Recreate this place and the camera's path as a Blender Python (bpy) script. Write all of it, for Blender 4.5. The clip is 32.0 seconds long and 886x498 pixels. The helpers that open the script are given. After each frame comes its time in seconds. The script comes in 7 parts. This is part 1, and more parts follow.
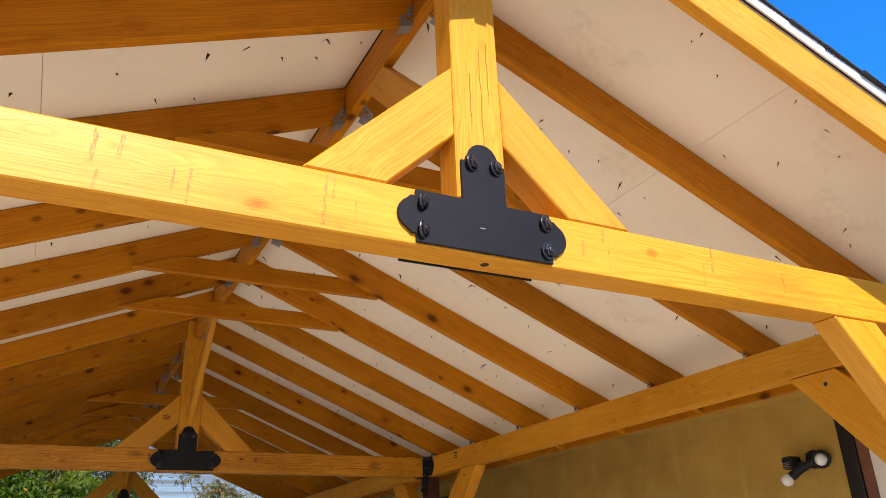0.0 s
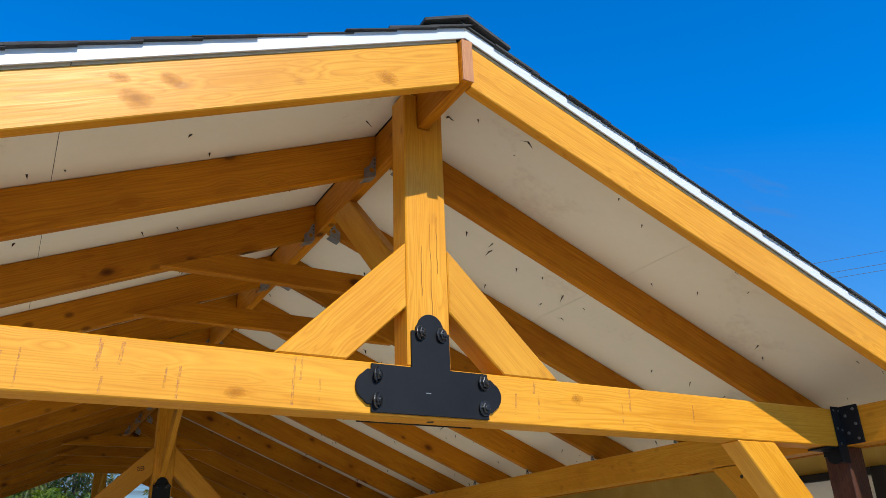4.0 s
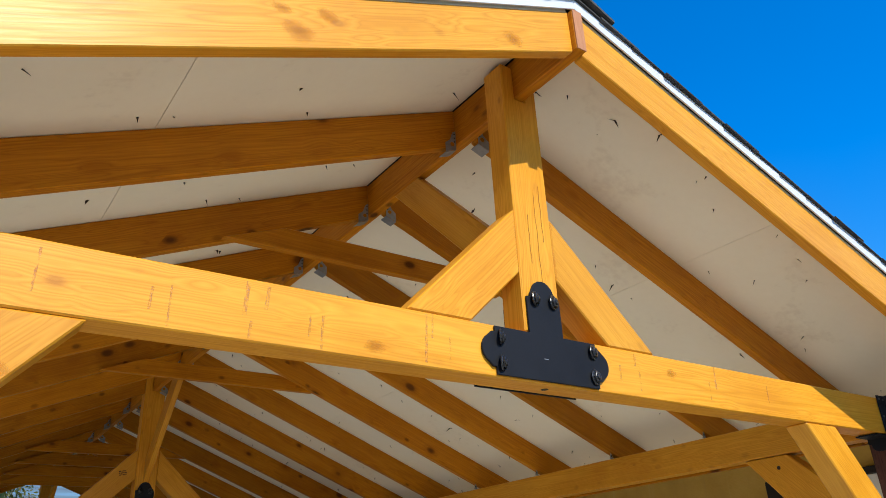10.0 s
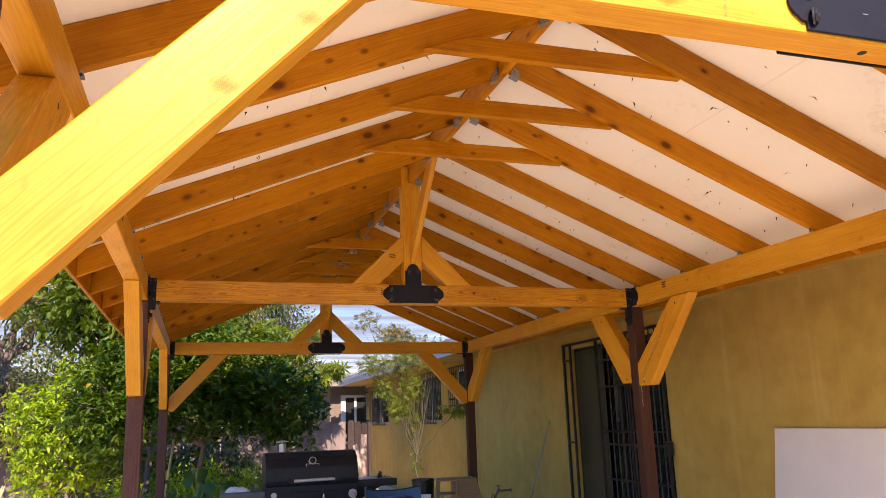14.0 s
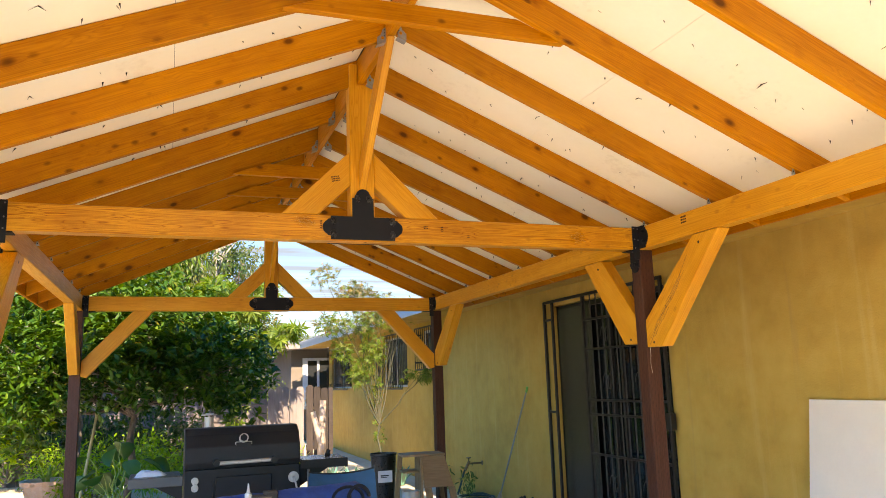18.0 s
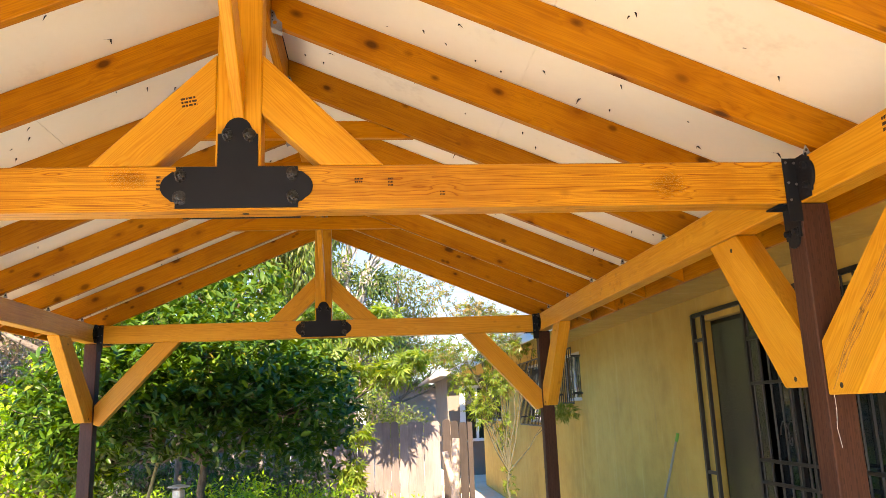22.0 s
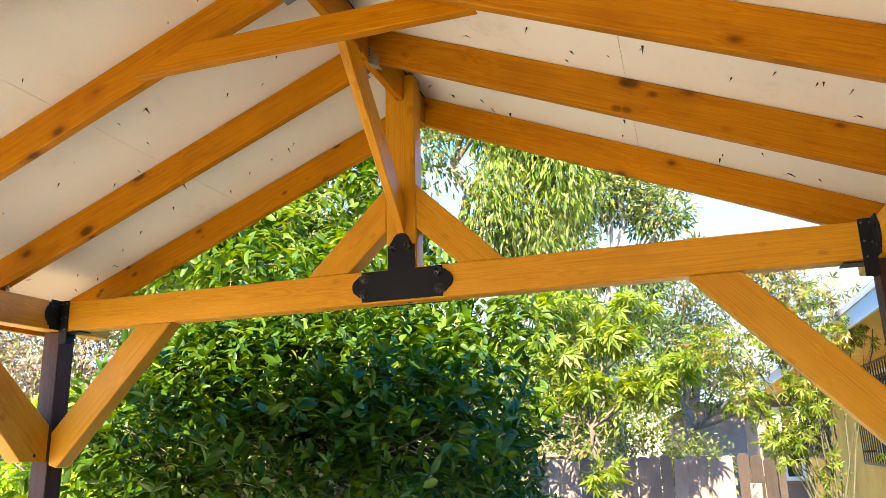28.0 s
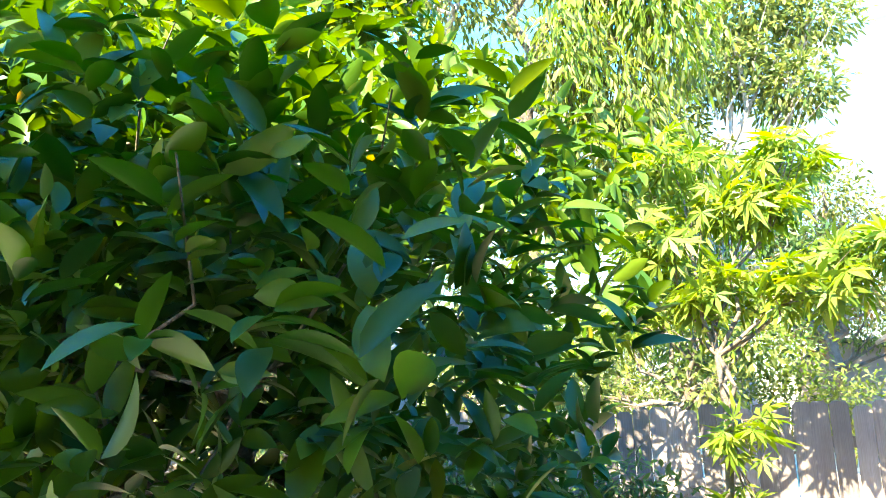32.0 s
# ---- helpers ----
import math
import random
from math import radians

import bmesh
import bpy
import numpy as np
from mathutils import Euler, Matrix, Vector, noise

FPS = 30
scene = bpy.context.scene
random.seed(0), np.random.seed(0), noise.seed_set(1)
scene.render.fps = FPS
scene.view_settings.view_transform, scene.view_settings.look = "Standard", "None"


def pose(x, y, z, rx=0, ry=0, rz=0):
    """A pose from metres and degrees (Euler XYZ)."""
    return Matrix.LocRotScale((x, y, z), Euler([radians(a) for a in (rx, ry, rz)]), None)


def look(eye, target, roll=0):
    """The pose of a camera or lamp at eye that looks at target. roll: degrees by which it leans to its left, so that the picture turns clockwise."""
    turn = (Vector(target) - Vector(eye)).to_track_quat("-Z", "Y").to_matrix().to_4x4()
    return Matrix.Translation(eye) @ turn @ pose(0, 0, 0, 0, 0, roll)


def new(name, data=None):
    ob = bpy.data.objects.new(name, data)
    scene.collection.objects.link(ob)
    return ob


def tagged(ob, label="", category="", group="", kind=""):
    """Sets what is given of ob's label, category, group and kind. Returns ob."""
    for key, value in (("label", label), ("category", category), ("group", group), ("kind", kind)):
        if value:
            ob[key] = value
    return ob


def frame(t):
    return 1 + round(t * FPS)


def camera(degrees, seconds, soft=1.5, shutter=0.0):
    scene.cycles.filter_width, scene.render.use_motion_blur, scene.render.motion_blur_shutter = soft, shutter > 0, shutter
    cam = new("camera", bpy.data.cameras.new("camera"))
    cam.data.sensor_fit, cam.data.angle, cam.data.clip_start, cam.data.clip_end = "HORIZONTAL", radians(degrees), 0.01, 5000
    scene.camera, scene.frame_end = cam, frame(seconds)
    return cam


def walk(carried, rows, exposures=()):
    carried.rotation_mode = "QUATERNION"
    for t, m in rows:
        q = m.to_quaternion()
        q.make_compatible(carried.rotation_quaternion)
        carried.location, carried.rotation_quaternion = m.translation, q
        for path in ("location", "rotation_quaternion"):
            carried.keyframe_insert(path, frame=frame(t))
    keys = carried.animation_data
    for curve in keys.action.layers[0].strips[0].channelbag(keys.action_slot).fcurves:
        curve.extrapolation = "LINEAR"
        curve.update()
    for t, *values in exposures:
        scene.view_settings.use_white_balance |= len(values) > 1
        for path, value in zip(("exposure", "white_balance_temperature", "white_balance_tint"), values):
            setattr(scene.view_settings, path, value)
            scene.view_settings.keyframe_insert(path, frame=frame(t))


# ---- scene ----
cam = camera(60.6, 32.0, soft=0.85)
PATH = [
    (0, (-0.861, -1.419, 1.684), (-0.005, 0.211, 2.466), -2.1),
    (0.5, (-0.796, -1.576, 1.723), (-0.034, 0.098, 2.507), -1.8),
    (1, (-0.848, -1.658, 1.747), (-0.072, 0.012, 2.526), -1.4),
    (1.5, (-0.94, -1.708, 1.793), (-0.117, -0.056, 2.565), -1.5),
    (2, (-0.994, -1.741, 1.859), (-0.136, -0.105, 2.626), -1.6),
    (2.5, (-1.003, -1.785, 1.907), (-0.117, -0.163, 2.672), -1.7),
    (3, (-1.001, -1.822, 1.946), (-0.096, -0.213, 2.717), -2.0),
    (3.5, (-1.008, -1.838, 1.96), (-0.095, -0.237, 2.735), -2.1),
    (5.5, (-1.03, -1.937, 2.02), (-0.06, -0.382, 2.82), -2.1),
    (6, (-1.04, -1.928, 2.019), (-0.023, -0.405, 2.823), -2.0),
    (6.5, (-1.059, -1.895, 2.021), (0.019, -0.416, 2.828), -2.1),
    (7, (-1.099, -1.845, 2.018), (0.027, -0.406, 2.831), -2.2),
    (7.5, (-1.175, -1.759, 2.015), (-0.019, -0.347, 2.834), -2.5),
    (8, (-1.256, -1.68, 2.0), (-0.096, -0.274, 2.823), -2.8),
    (8.5, (-1.309, -1.618, 1.963), (-0.163, -0.203, 2.79), -2.8),
    (9, (-1.33, -1.544, 1.921), (-0.202, -0.115, 2.749), -2.9),
    (9.5, (-1.361, -1.503, 1.889), (-0.262, -0.054, 2.72), -2.9),
    (10, (-1.411, -1.491, 1.851), (-0.348, -0.017, 2.686), -2.9),
    (10.5, (-1.414, -1.484, 1.81), (-0.412, 0.033, 2.643), -2.8),
    (11, (-1.437, -1.477, 1.764), (-0.513, 0.09, 2.597), -2.7),
    (11.5, (-1.498, -1.468, 1.713), (-0.666, 0.15, 2.542), -2.4),
    (12, (-1.559, -1.449, 1.664), (-0.808, 0.218, 2.475), -2.4),
    (12.5, (-1.576, -1.403, 1.626), (-0.894, 0.321, 2.375), -2.0),
    (13, (-1.553, -1.342, 1.596), (-0.911, 0.436, 2.25), -2.0),
    (13.5, (-1.521, -1.304, 1.566), (-0.903, 0.521, 2.102), -2.0),
    (14, (-1.476, -1.252, 1.534), (-0.879, 0.606, 1.97), -1.9),
    (14.5, (-1.378, -1.18, 1.545), (-0.808, 0.703, 1.909), -1.8),
    (16.5, (-1.259, -0.728, 1.564), (-0.676, 1.158, 1.884), -1.8),
    (17, (-1.133, -0.531, 1.555), (-0.519, 1.344, 1.884), -1.7),
    (17.5, (-1.053, -0.337, 1.565), (-0.402, 1.525, 1.9), -1.8),
    (18, (-1.018, -0.027, 1.576), (-0.345, 1.825, 1.916), -1.9),
    (18.5, (-0.947, 0.296, 1.684), (-0.285, 2.151, 2.029), -2.0),
    (19, (-0.796, 0.491, 1.735), (-0.178, 2.36, 2.089), -2.2),
    (19.5, (-0.616, 0.677, 1.773), (-0.068, 2.566, 2.136), -2.3),
    (20, (-0.452, 0.899, 1.772), (0.016, 2.807, 2.147), -2.3),
    (20.5, (-0.202, 1.08, 1.759), (0.186, 3.004, 2.14), -2.3),
    (21, (0.037, 1.268, 1.753), (0.35, 3.204, 2.144), -2.3),
    (21.5, (0.197, 1.539, 1.755), (0.441, 3.482, 2.159), -2.2),
    (22, (0.411, 1.78, 1.739), (0.599, 3.728, 2.152), -2.2),
    (22.5, (0.594, 2.008, 1.771), (0.721, 3.957, 2.2), -2.2),
    (23, (0.708, 2.298, 1.775), (0.748, 4.248, 2.219), -2.2),
    (23.5, (0.849, 2.539, 1.76), (0.773, 4.485, 2.218), -2.2),
    (24, (1.084, 2.775, 1.763), (0.861, 4.708, 2.229), -2.0),
    (24.5, (1.222, 2.987, 1.756), (0.858, 4.896, 2.231), -1.8),
    (25, (1.22, 3.337, 1.749), (0.727, 5.215, 2.227), -1.8),
    (25.5, (1.205, 3.615, 1.776), (0.592, 5.457, 2.258), -1.6),
    (27.5, (1.133, 4.817, 1.747), (0.475, 6.637, 2.249), -1.4),
    (28, (1.134, 5.194, 1.756), (0.554, 7.041, 2.258), -1.7),
    (28.5, (1.053, 5.593, 1.762), (0.533, 7.458, 2.26), -2.2),
    (29, (1.012, 6.009, 1.715), (0.488, 7.876, 2.203), -2.2),
    (29.5, (0.861, 6.429, 1.704), (0.282, 8.283, 2.181), -2.1),
    (30, (0.731, 6.826, 1.705), (0.053, 8.65, 2.168), -2.1),
    (30.5, (0.657, 7.23, 1.714), (-0.119, 9.018, 2.165), -1.9),
    (31, (0.581, 7.674, 1.699), (-0.18, 9.47, 2.144), -2.2),
    (31.5, (0.612, 8.135, 1.675), (-0.171, 9.927, 2.095), -2.1),
    (32, (0.61, 8.546, 1.667), (-0.232, 10.318, 2.057), -2.1),
]
EXPOSURES = [(0, 0.68, 7500, 20), (1, 0.55, 7300, 15), (3.5, 0.08, 6500, 4), (9, 0.16, 6500, 4), (11, 0.34, 6900, 9), (12, 0.52, 7300, 20), (13, 0.68, 7500, 25), (14, 1.35, 8200, 33), (16.5, 1.95, 8600, 15), (20, 2.22, 8600, 13), (23, 2.55, 8600, 19), (25, 2.75, 8600, 21), (28, 2.85, 8500, 11), (29, 2.8, 8300, 6), (31, 2.9, 8200, 2), (32, 3.5, 8200, -2)]
walk(cam, [(t, look(eye, target, roll)) for t, eye, target, roll in PATH], EXPOSURES)
SKY_STRENGTH, SKY_SAT, SKY_VAL, SUN_STRENGTH = 0.13, 1.4, 2.0, 5.0

# ---- world, sun ----
world = bpy.data.worlds.new("world")
scene.world = world
world.use_nodes = True
wn, wl = world.node_tree.nodes, world.node_tree.links
sky = wn.new("ShaderNodeTexSky")
sky.sky_type = "NISHITA"
sky.sun_disc = False
SUN_DIR = Vector((0.09, 1.0, -0.87)).normalized()   # the way the light travels
sky.sun_elevation = math.asin(-SUN_DIR.z)
sky.sun_rotation = math.atan2(-SUN_DIR.x, -SUN_DIR.y)
sky.air_density, sky.dust_density, sky.ozone_density = 0.9, 0.0, 3.5
# thin high clouds, denser towards the garden side
tc = wn.new("ShaderNodeTexCoord")
sep = wn.new("ShaderNodeSeparateXYZ")
wl.new(tc.outputs["Generated"], sep.inputs[0])
zc = wn.new("ShaderNodeMath"); zc.operation = "MAXIMUM"; zc.inputs[1].default_value = 0.06
wl.new(sep.outputs["Z"], zc.inputs[0])
dv = wn.new("ShaderNodeVectorMath"); dv.operation = "DIVIDE"
wl.new(tc.outputs["Generated"], dv.inputs[0])
cz = wn.new("ShaderNodeCombineXYZ")
for k in range(3):
    wl.new(zc.outputs[0], cz.inputs[k])
wl.new(cz.outputs[0], dv.inputs[1])
mpw = wn.new("ShaderNodeMapping")
mpw.inputs["Rotation"].default_value = (0, 0, 0.9)
mpw.inputs["Scale"].default_value = (0.7, 2.6, 1.0)
wl.new(dv.outputs[0], mpw.inputs[0])
cn = wn.new("ShaderNodeTexNoise")
cn.inputs["Scale"].default_value, cn.inputs["Detail"].default_value, cn.inputs["Roughness"].default_value = 0.9, 8, 0.62
wl.new(mpw.outputs[0], cn.inputs["Vector"])
side = wn.new("ShaderNodeMapRange")          # more cloud over the garden
side.inputs["From Min"].default_value, side.inputs["From Max"].default_value = 0.1, 0.9
side.inputs["To Min"].default_value, side.inputs["To Max"].default_value = -0.22, 0.12
wl.new(sep.outputs["Y"], side.inputs["Value"])
lowz = wn.new("ShaderNodeMapRange")
lowz.inputs["From Min"].default_value, lowz.inputs["From Max"].default_value = 0.62, 0.12
lowz.inputs["To Min"].default_value, lowz.inputs["To Max"].default_value = -0.10, 0.06
wl.new(sep.outputs["Z"], lowz.inputs["Value"])
ad = wn.new("ShaderNodeMath"); ad.operation = "ADD"
wl.new(cn.outputs["Fac"], ad.inputs[0]); wl.new(side.outputs[0], ad.inputs[1])
ad2 = wn.new("ShaderNodeMath"); ad2.operation = "ADD"
wl.new(ad.outputs[0], ad2.inputs[0]); wl.new(lowz.outputs[0], ad2.inputs[1])
cr = wn.new("ShaderNodeMapRange")
cr.inputs["From Min"].default_value, cr.inputs["From Max"].default_value = 0.52, 0.80
cr.inputs["To Max"].default_value = 0.85
wl.new(ad2.outputs[0], cr.inputs["Value"])
hs = wn.new("ShaderNodeHueSaturation")
hs.inputs["Hue"].default_value = 0.508
hs.inputs["Saturation"].default_value, hs.inputs["Value"].default_value = SKY_SAT, SKY_VAL
haze = wn.new("ShaderNodeMapRange")          # the blue deepens away from the horizon
haze.inputs["From Min"].default_value, haze.inputs["From Max"].default_value = 0.0, 0.45
haze.inputs["To Min"].default_value, haze.inputs["To Max"].default_value = SKY_VAL * 0.55, SKY_VAL
wl.new(sep.outputs["Z"], haze.inputs["Value"])
wl.new(haze.outputs[0], hs.inputs["Value"])
wl.new(sky.outputs[0], hs.inputs["Color"])
mixw = wn.new("ShaderNodeMix"); mixw.data_type = "RGBA"
mixw.inputs["B"].default_value = (1.25, 1.38, 1.62, 1)
wl.new(cr.outputs[0], mixw.inputs["Factor"])
wl.new(hs.outputs[0], mixw.inputs["A"])
veil = wn.new("ShaderNodeMapRange")          # thin bright veil over the garden side
veil.inputs["From Min"].default_value, veil.inputs["From Max"].default_value = 0.35, 0.85
veil.inputs["To Min"].default_value, veil.inputs["To Max"].default_value = 0.0, 0.62
wl.new(sep.outputs["Y"], veil.inputs["Value"])
mixv = wn.new("ShaderNodeMix"); mixv.data_type = "RGBA"
mixv.inputs["B"].default_value = (0.95, 1.08, 1.32, 1)
veilz = wn.new("ShaderNodeMapRange")         # and only low in the sky
veilz.inputs["From Min"].default_value, veilz.inputs["From Max"].default_value = 0.52, 0.30
wl.new(sep.outputs["Z"], veilz.inputs["Value"])
vm = wn.new("ShaderNodeMath"); vm.operation = "MULTIPLY"
wl.new(veil.outputs[0], vm.inputs[0]); wl.new(veilz.outputs[0], vm.inputs[1])
wl.new(vm.outputs[0], mixv.inputs["Factor"])
wl.new(mixw.outputs["Result"], mixv.inputs["A"])
bg = wn["Background"]
bg.inputs["Strength"].default_value = SKY_STRENGTH
wl.new(mixv.outputs["Result"], bg.inputs["Color"])

sun_data = bpy.data.lights.new("sun", "SUN")
sun_data.energy, sun_data.angle, sun_data.color = SUN_STRENGTH, radians(0.55), (1.0, 0.93, 0.82)
sun = new("sun", sun_data)
sun.matrix_world = look((0, -20, 20), Vector((0, -20, 20)) + SUN_DIR)

# ---- materials ----
def mat(name, rough=0.6, metal=0.0, spec=0.5):
    m = bpy.data.materials.new(name)
    m.use_nodes = True
    b = m.node_tree.nodes["Principled BSDF"]
    b.inputs["Roughness"].default_value, b.inputs["Metallic"].default_value = rough, metal
    b.inputs["Specular IOR Level"].default_value = spec
    return m, m.node_tree.nodes, m.node_tree.links, b


def noise_node(nd, lk, vec, scale, detail=4.0, rough=0.55, dist=0.0):
    n = nd.new("ShaderNodeTexNoise")
    n.inputs["Scale"].default_value, n.inputs["Detail"].default_value = scale, detail
    n.inputs["Roughness"].default_value, n.inputs["Distortion"].default_value = rough, dist
    if vec is not None:
        lk.new(vec, n.inputs["Vector"])
    return n.outputs["Fac"]


def ramp(nd, lk, fac, stops):
    r = nd.new("ShaderNodeValToRGB")
    el = r.color_ramp.elements
    while len(el) < len(stops):
        el.new(0.5)
    for e, (p, c) in zip(el, stops):
        e.position, e.color = p, (*c, 1)
    lk.new(fac, r.inputs[0])
    return r.outputs["Color"]


def mixc(nd, lk, fac, a, b, mode="MIX"):
    m = nd.new("ShaderNodeMix")
    m.data_type, m.blend_type = "RGBA", mode
    for s, v in (("Factor", fac), ("A", a), ("B", b)):
        if isinstance(v, (int, float)):
            m.inputs[s].default_value = v
        elif isinstance(v, tuple):
            m.inputs[s].default_value = (*v, 1)
        else:
            lk.new(v, m.inputs[s])
    return m.outputs["Result"]


def rng(nd, lk, v, a, b, c=0.0, d=1.0):
    m = nd.new("ShaderNodeMapRange")
    for s, x in (("From Min", a), ("From Max", b), ("To Min", c), ("To Max", d)):
        m.inputs[s].default_value = x
    lk.new(v, m.inputs["Value"])
    return m.outputs[0]


def calc(nd, lk, op, a, b=0.5):
    m = nd.new("ShaderNodeMath")
    m.operation = op
    for k, v in enumerate((a, b)):
        if isinstance(v, (int, float)):
            m.inputs[k].default_value = v
        else:
            lk.new(v, m.inputs[k])
    return m.outputs[0]


def bump(nd, lk, b, h, strength=0.3, dist=0.01):
    n = nd.new("ShaderNodeBump")
    n.inputs["Strength"].default_value, n.inputs["Distance"].default_value = strength, dist
    lk.new(h, n.inputs["Height"])
    lk.new(n.outputs[0], b.inputs["Normal"])


def coords(nd, lk, scale=(1, 1, 1), kind="Object", shift=False):
    t = nd.new("ShaderNodeTexCoord")
    m = nd.new("ShaderNodeMapping")
    m.inputs["Scale"].default_value = scale
    lk.new(t.outputs[kind], m.inputs[0])
    if shift:
        oi = nd.new("ShaderNodeObjectInfo")
        mul = nd.new("ShaderNodeVectorMath"); mul.operation = "SCALE"
        mul.inputs[0].default_value = (37.0, 19.0, 53.0)
        lk.new(oi.outputs["Random"], mul.inputs["Scale"])
        lk.new(mul.outputs[0], m.inputs["Location"])
    return m.outputs[0]


def mp5_of(nd, lk, v):
    """Stretched along the timber, for streaks of paler stain."""
    m = nd.new("ShaderNodeMapping")
    m.inputs["Scale"].default_value = (1.1, 9.0, 9.0)
    lk.new(v, m.inputs[0])
    return m.outputs[0]


def wood(name, light, mid, dark, knot, rough=0.42, knots=True, spread=0.22, grain=1.0, spec=0.3, streak=0.5, knot_size=1.0, knot_depth=0.85, pins=0.7, coat=0.0, ring=0.3):
    """Stained timber; the grain runs along the piece's own x."""
    m, nd, lk, b = mat(name, rough, 0.0, spec)
    v0 = coords(nd, lk, (1.0, 1.0, 1.0), shift=True)
    # gentle wander of the grain
    wn = nd.new("ShaderNodeTexNoise")
    wn.inputs["Scale"].default_value, wn.inputs["Detail"].default_value = 2.2, 2.0
    lk.new(v0, wn.inputs["Vector"])
    sub = nd.new("ShaderNodeVectorMath"); sub.operation = "SUBTRACT"
    sub.inputs[1].default_value = (0.5, 0.5, 0.5)
    lk.new(wn.outputs["Color"], sub.inputs[0])
    scl = nd.new("ShaderNodeVectorMath"); scl.operation = "SCALE"
    scl.inputs["Scale"].default_value = 0.022
    lk.new(sub.outputs[0], scl.inputs[0])
    addv = nd.new("ShaderNodeVectorMath"); addv.operation = "ADD"
    lk.new(v0, addv.inputs[0]); lk.new(scl.outputs[0], addv.inputs[1])
    v = addv.outputs[0]
    sc = dist = None
    if knots:
        mp3 = nd.new("ShaderNodeMapping"); mp3.inputs["Scale"].default_value = (5.6, 9.5, 9.5)
        lk.new(v, mp3.inputs[0])
        vo = nd.new("ShaderNodeTexVoronoi")
        vo.inputs["Scale"].default_value, vo.inputs["Randomness"].default_value = 1.0, 1.0
        lk.new(mp3.outputs[0], vo.inputs["Vector"])
        sc = nd.new("ShaderNodeSeparateColor")
        lk.new(vo.outputs["Color"], sc.inputs[0])
        dist = vo.outputs["Distance"]
    mp = nd.new("ShaderNodeMapping"); mp.inputs["Scale"].default_value = (0.09, 8.0, 8.0)
    lk.new(v, mp.inputs[0])
    rn = noise_node(nd, lk, mp.outputs[0], 1.6 * grain, 2, 0.5)
    bands = calc(nd, lk, "MULTIPLY", rn, 30.0)
    if knots:     # rings bend round the knots
        bands = calc(nd, lk, "ADD", bands, rng(nd, lk, dist, 0.0, 0.40, 1.6, 0.0))
    rings = calc(nd, lk, "FRACT", bands)
    mp2 = nd.new("ShaderNodeMapping"); mp2.inputs["Scale"].default_value = (5, 170, 170)
    lk.new(v, mp2.inputs[0])
    fine = noise_node(nd, lk, mp2.outputs[0], 1.0, 3)
    blot = noise_node(nd, lk, v, 2.6, 5, 0.62)
    col = ramp(nd, lk, rings, [(0.0, mid), (0.35, tuple(0.5 * p + 0.5 * q for p, q in zip(light, mid))), (0.72, mid), (0.93, tuple((1 - ring) * p + ring * q for p, q in zip(mid, dark))), (1.0, mid)])
    col = mixc(nd, lk, rng(nd, lk, fine, 0.40, 0.72, 0, streak), col, dark)
    col = mixc(nd, lk, rng(nd, lk, blot, 0.46, 0.74, 0.0, 0.5), col, dark)
    pale = noise_node(nd, lk, mp5_of(nd, lk, v), 1.0, 3, 0.55)
    col = mixc(nd, lk, rng(nd, lk, pale, 0.50, 0.76, 0.0, 0.55), col, light)
    if knots:
        some = rng(nd, lk, sc.outputs[0], 0.62, 0.66)
        size = rng(nd, lk, sc.outputs[1], 0, 1, 0.65 * knot_size, 1.25 * knot_size)
        dd = calc(nd, lk, "DIVIDE", dist, size)
        halo = calc(nd, lk, "MULTIPLY", rng(nd, lk, dd, 0.42, 0.16, 0, 0.6 * knot_depth), some)
        core = calc(nd, lk, "MULTIPLY", rng(nd, lk, dd, 0.23, 0.12, 0, knot_depth), some)
        col = mixc(nd, lk, halo, col, dark)
        col = mixc(nd, lk, core, col, knot)
        mp4 = nd.new("ShaderNodeMapping"); mp4.inputs["Scale"].default_value = (9.0, 15.0, 15.0)
        lk.new(v, mp4.inputs[0])
        pin = nd.new("ShaderNodeTexVoronoi")
        pin.inputs["Scale"].default_value = 1.0
        lk.new(mp4.outputs[0], pin.inputs["Vector"])
        pc = nd.new("ShaderNodeSeparateColor")
        lk.new(pin.outputs["Color"], pc.inputs[0])
        clus = rng(nd, lk, noise_node(nd, lk, v, 1.7, 2), 0.50, 0.56)
        pk = calc(nd, lk, "MULTIPLY", rng(nd, lk, pin.outputs["Distance"], 0.24, 0.10, 0, pins), rng(nd, lk, pc.outputs[1], 0.42, 0.48))
        col = mixc(nd, lk, calc(nd, lk, "MULTIPLY", pk, clus), col, knot)
    oi = nd.new("ShaderNodeObjectInfo")
    hv = nd.new("ShaderNodeHueSaturation")
    lk.new(rng(nd, lk, oi.outputs["Random"], 0, 1, 1 - spread, 1 + spread), hv.inputs["Value"])
    lk.new(col, hv.inputs["Color"])
    lk.new(hv.outputs[0], b.inputs["Base Color"])
    lk.new(rng(nd, lk, fine, 0.3, 0.8, rough - 0.08, rough + 0.2), b.inputs["Roughness"])
    h = calc(nd, lk, "ADD", calc(nd, lk, "MULTIPLY", rings, 0.25), fine)
    bump(nd, lk, b, h, 0.2, 0.0015)
    if coat:
        b.inputs["Coat Weight"].default_value, b.inputs["Coat Roughness"].default_value = coat, 0.36
    return m


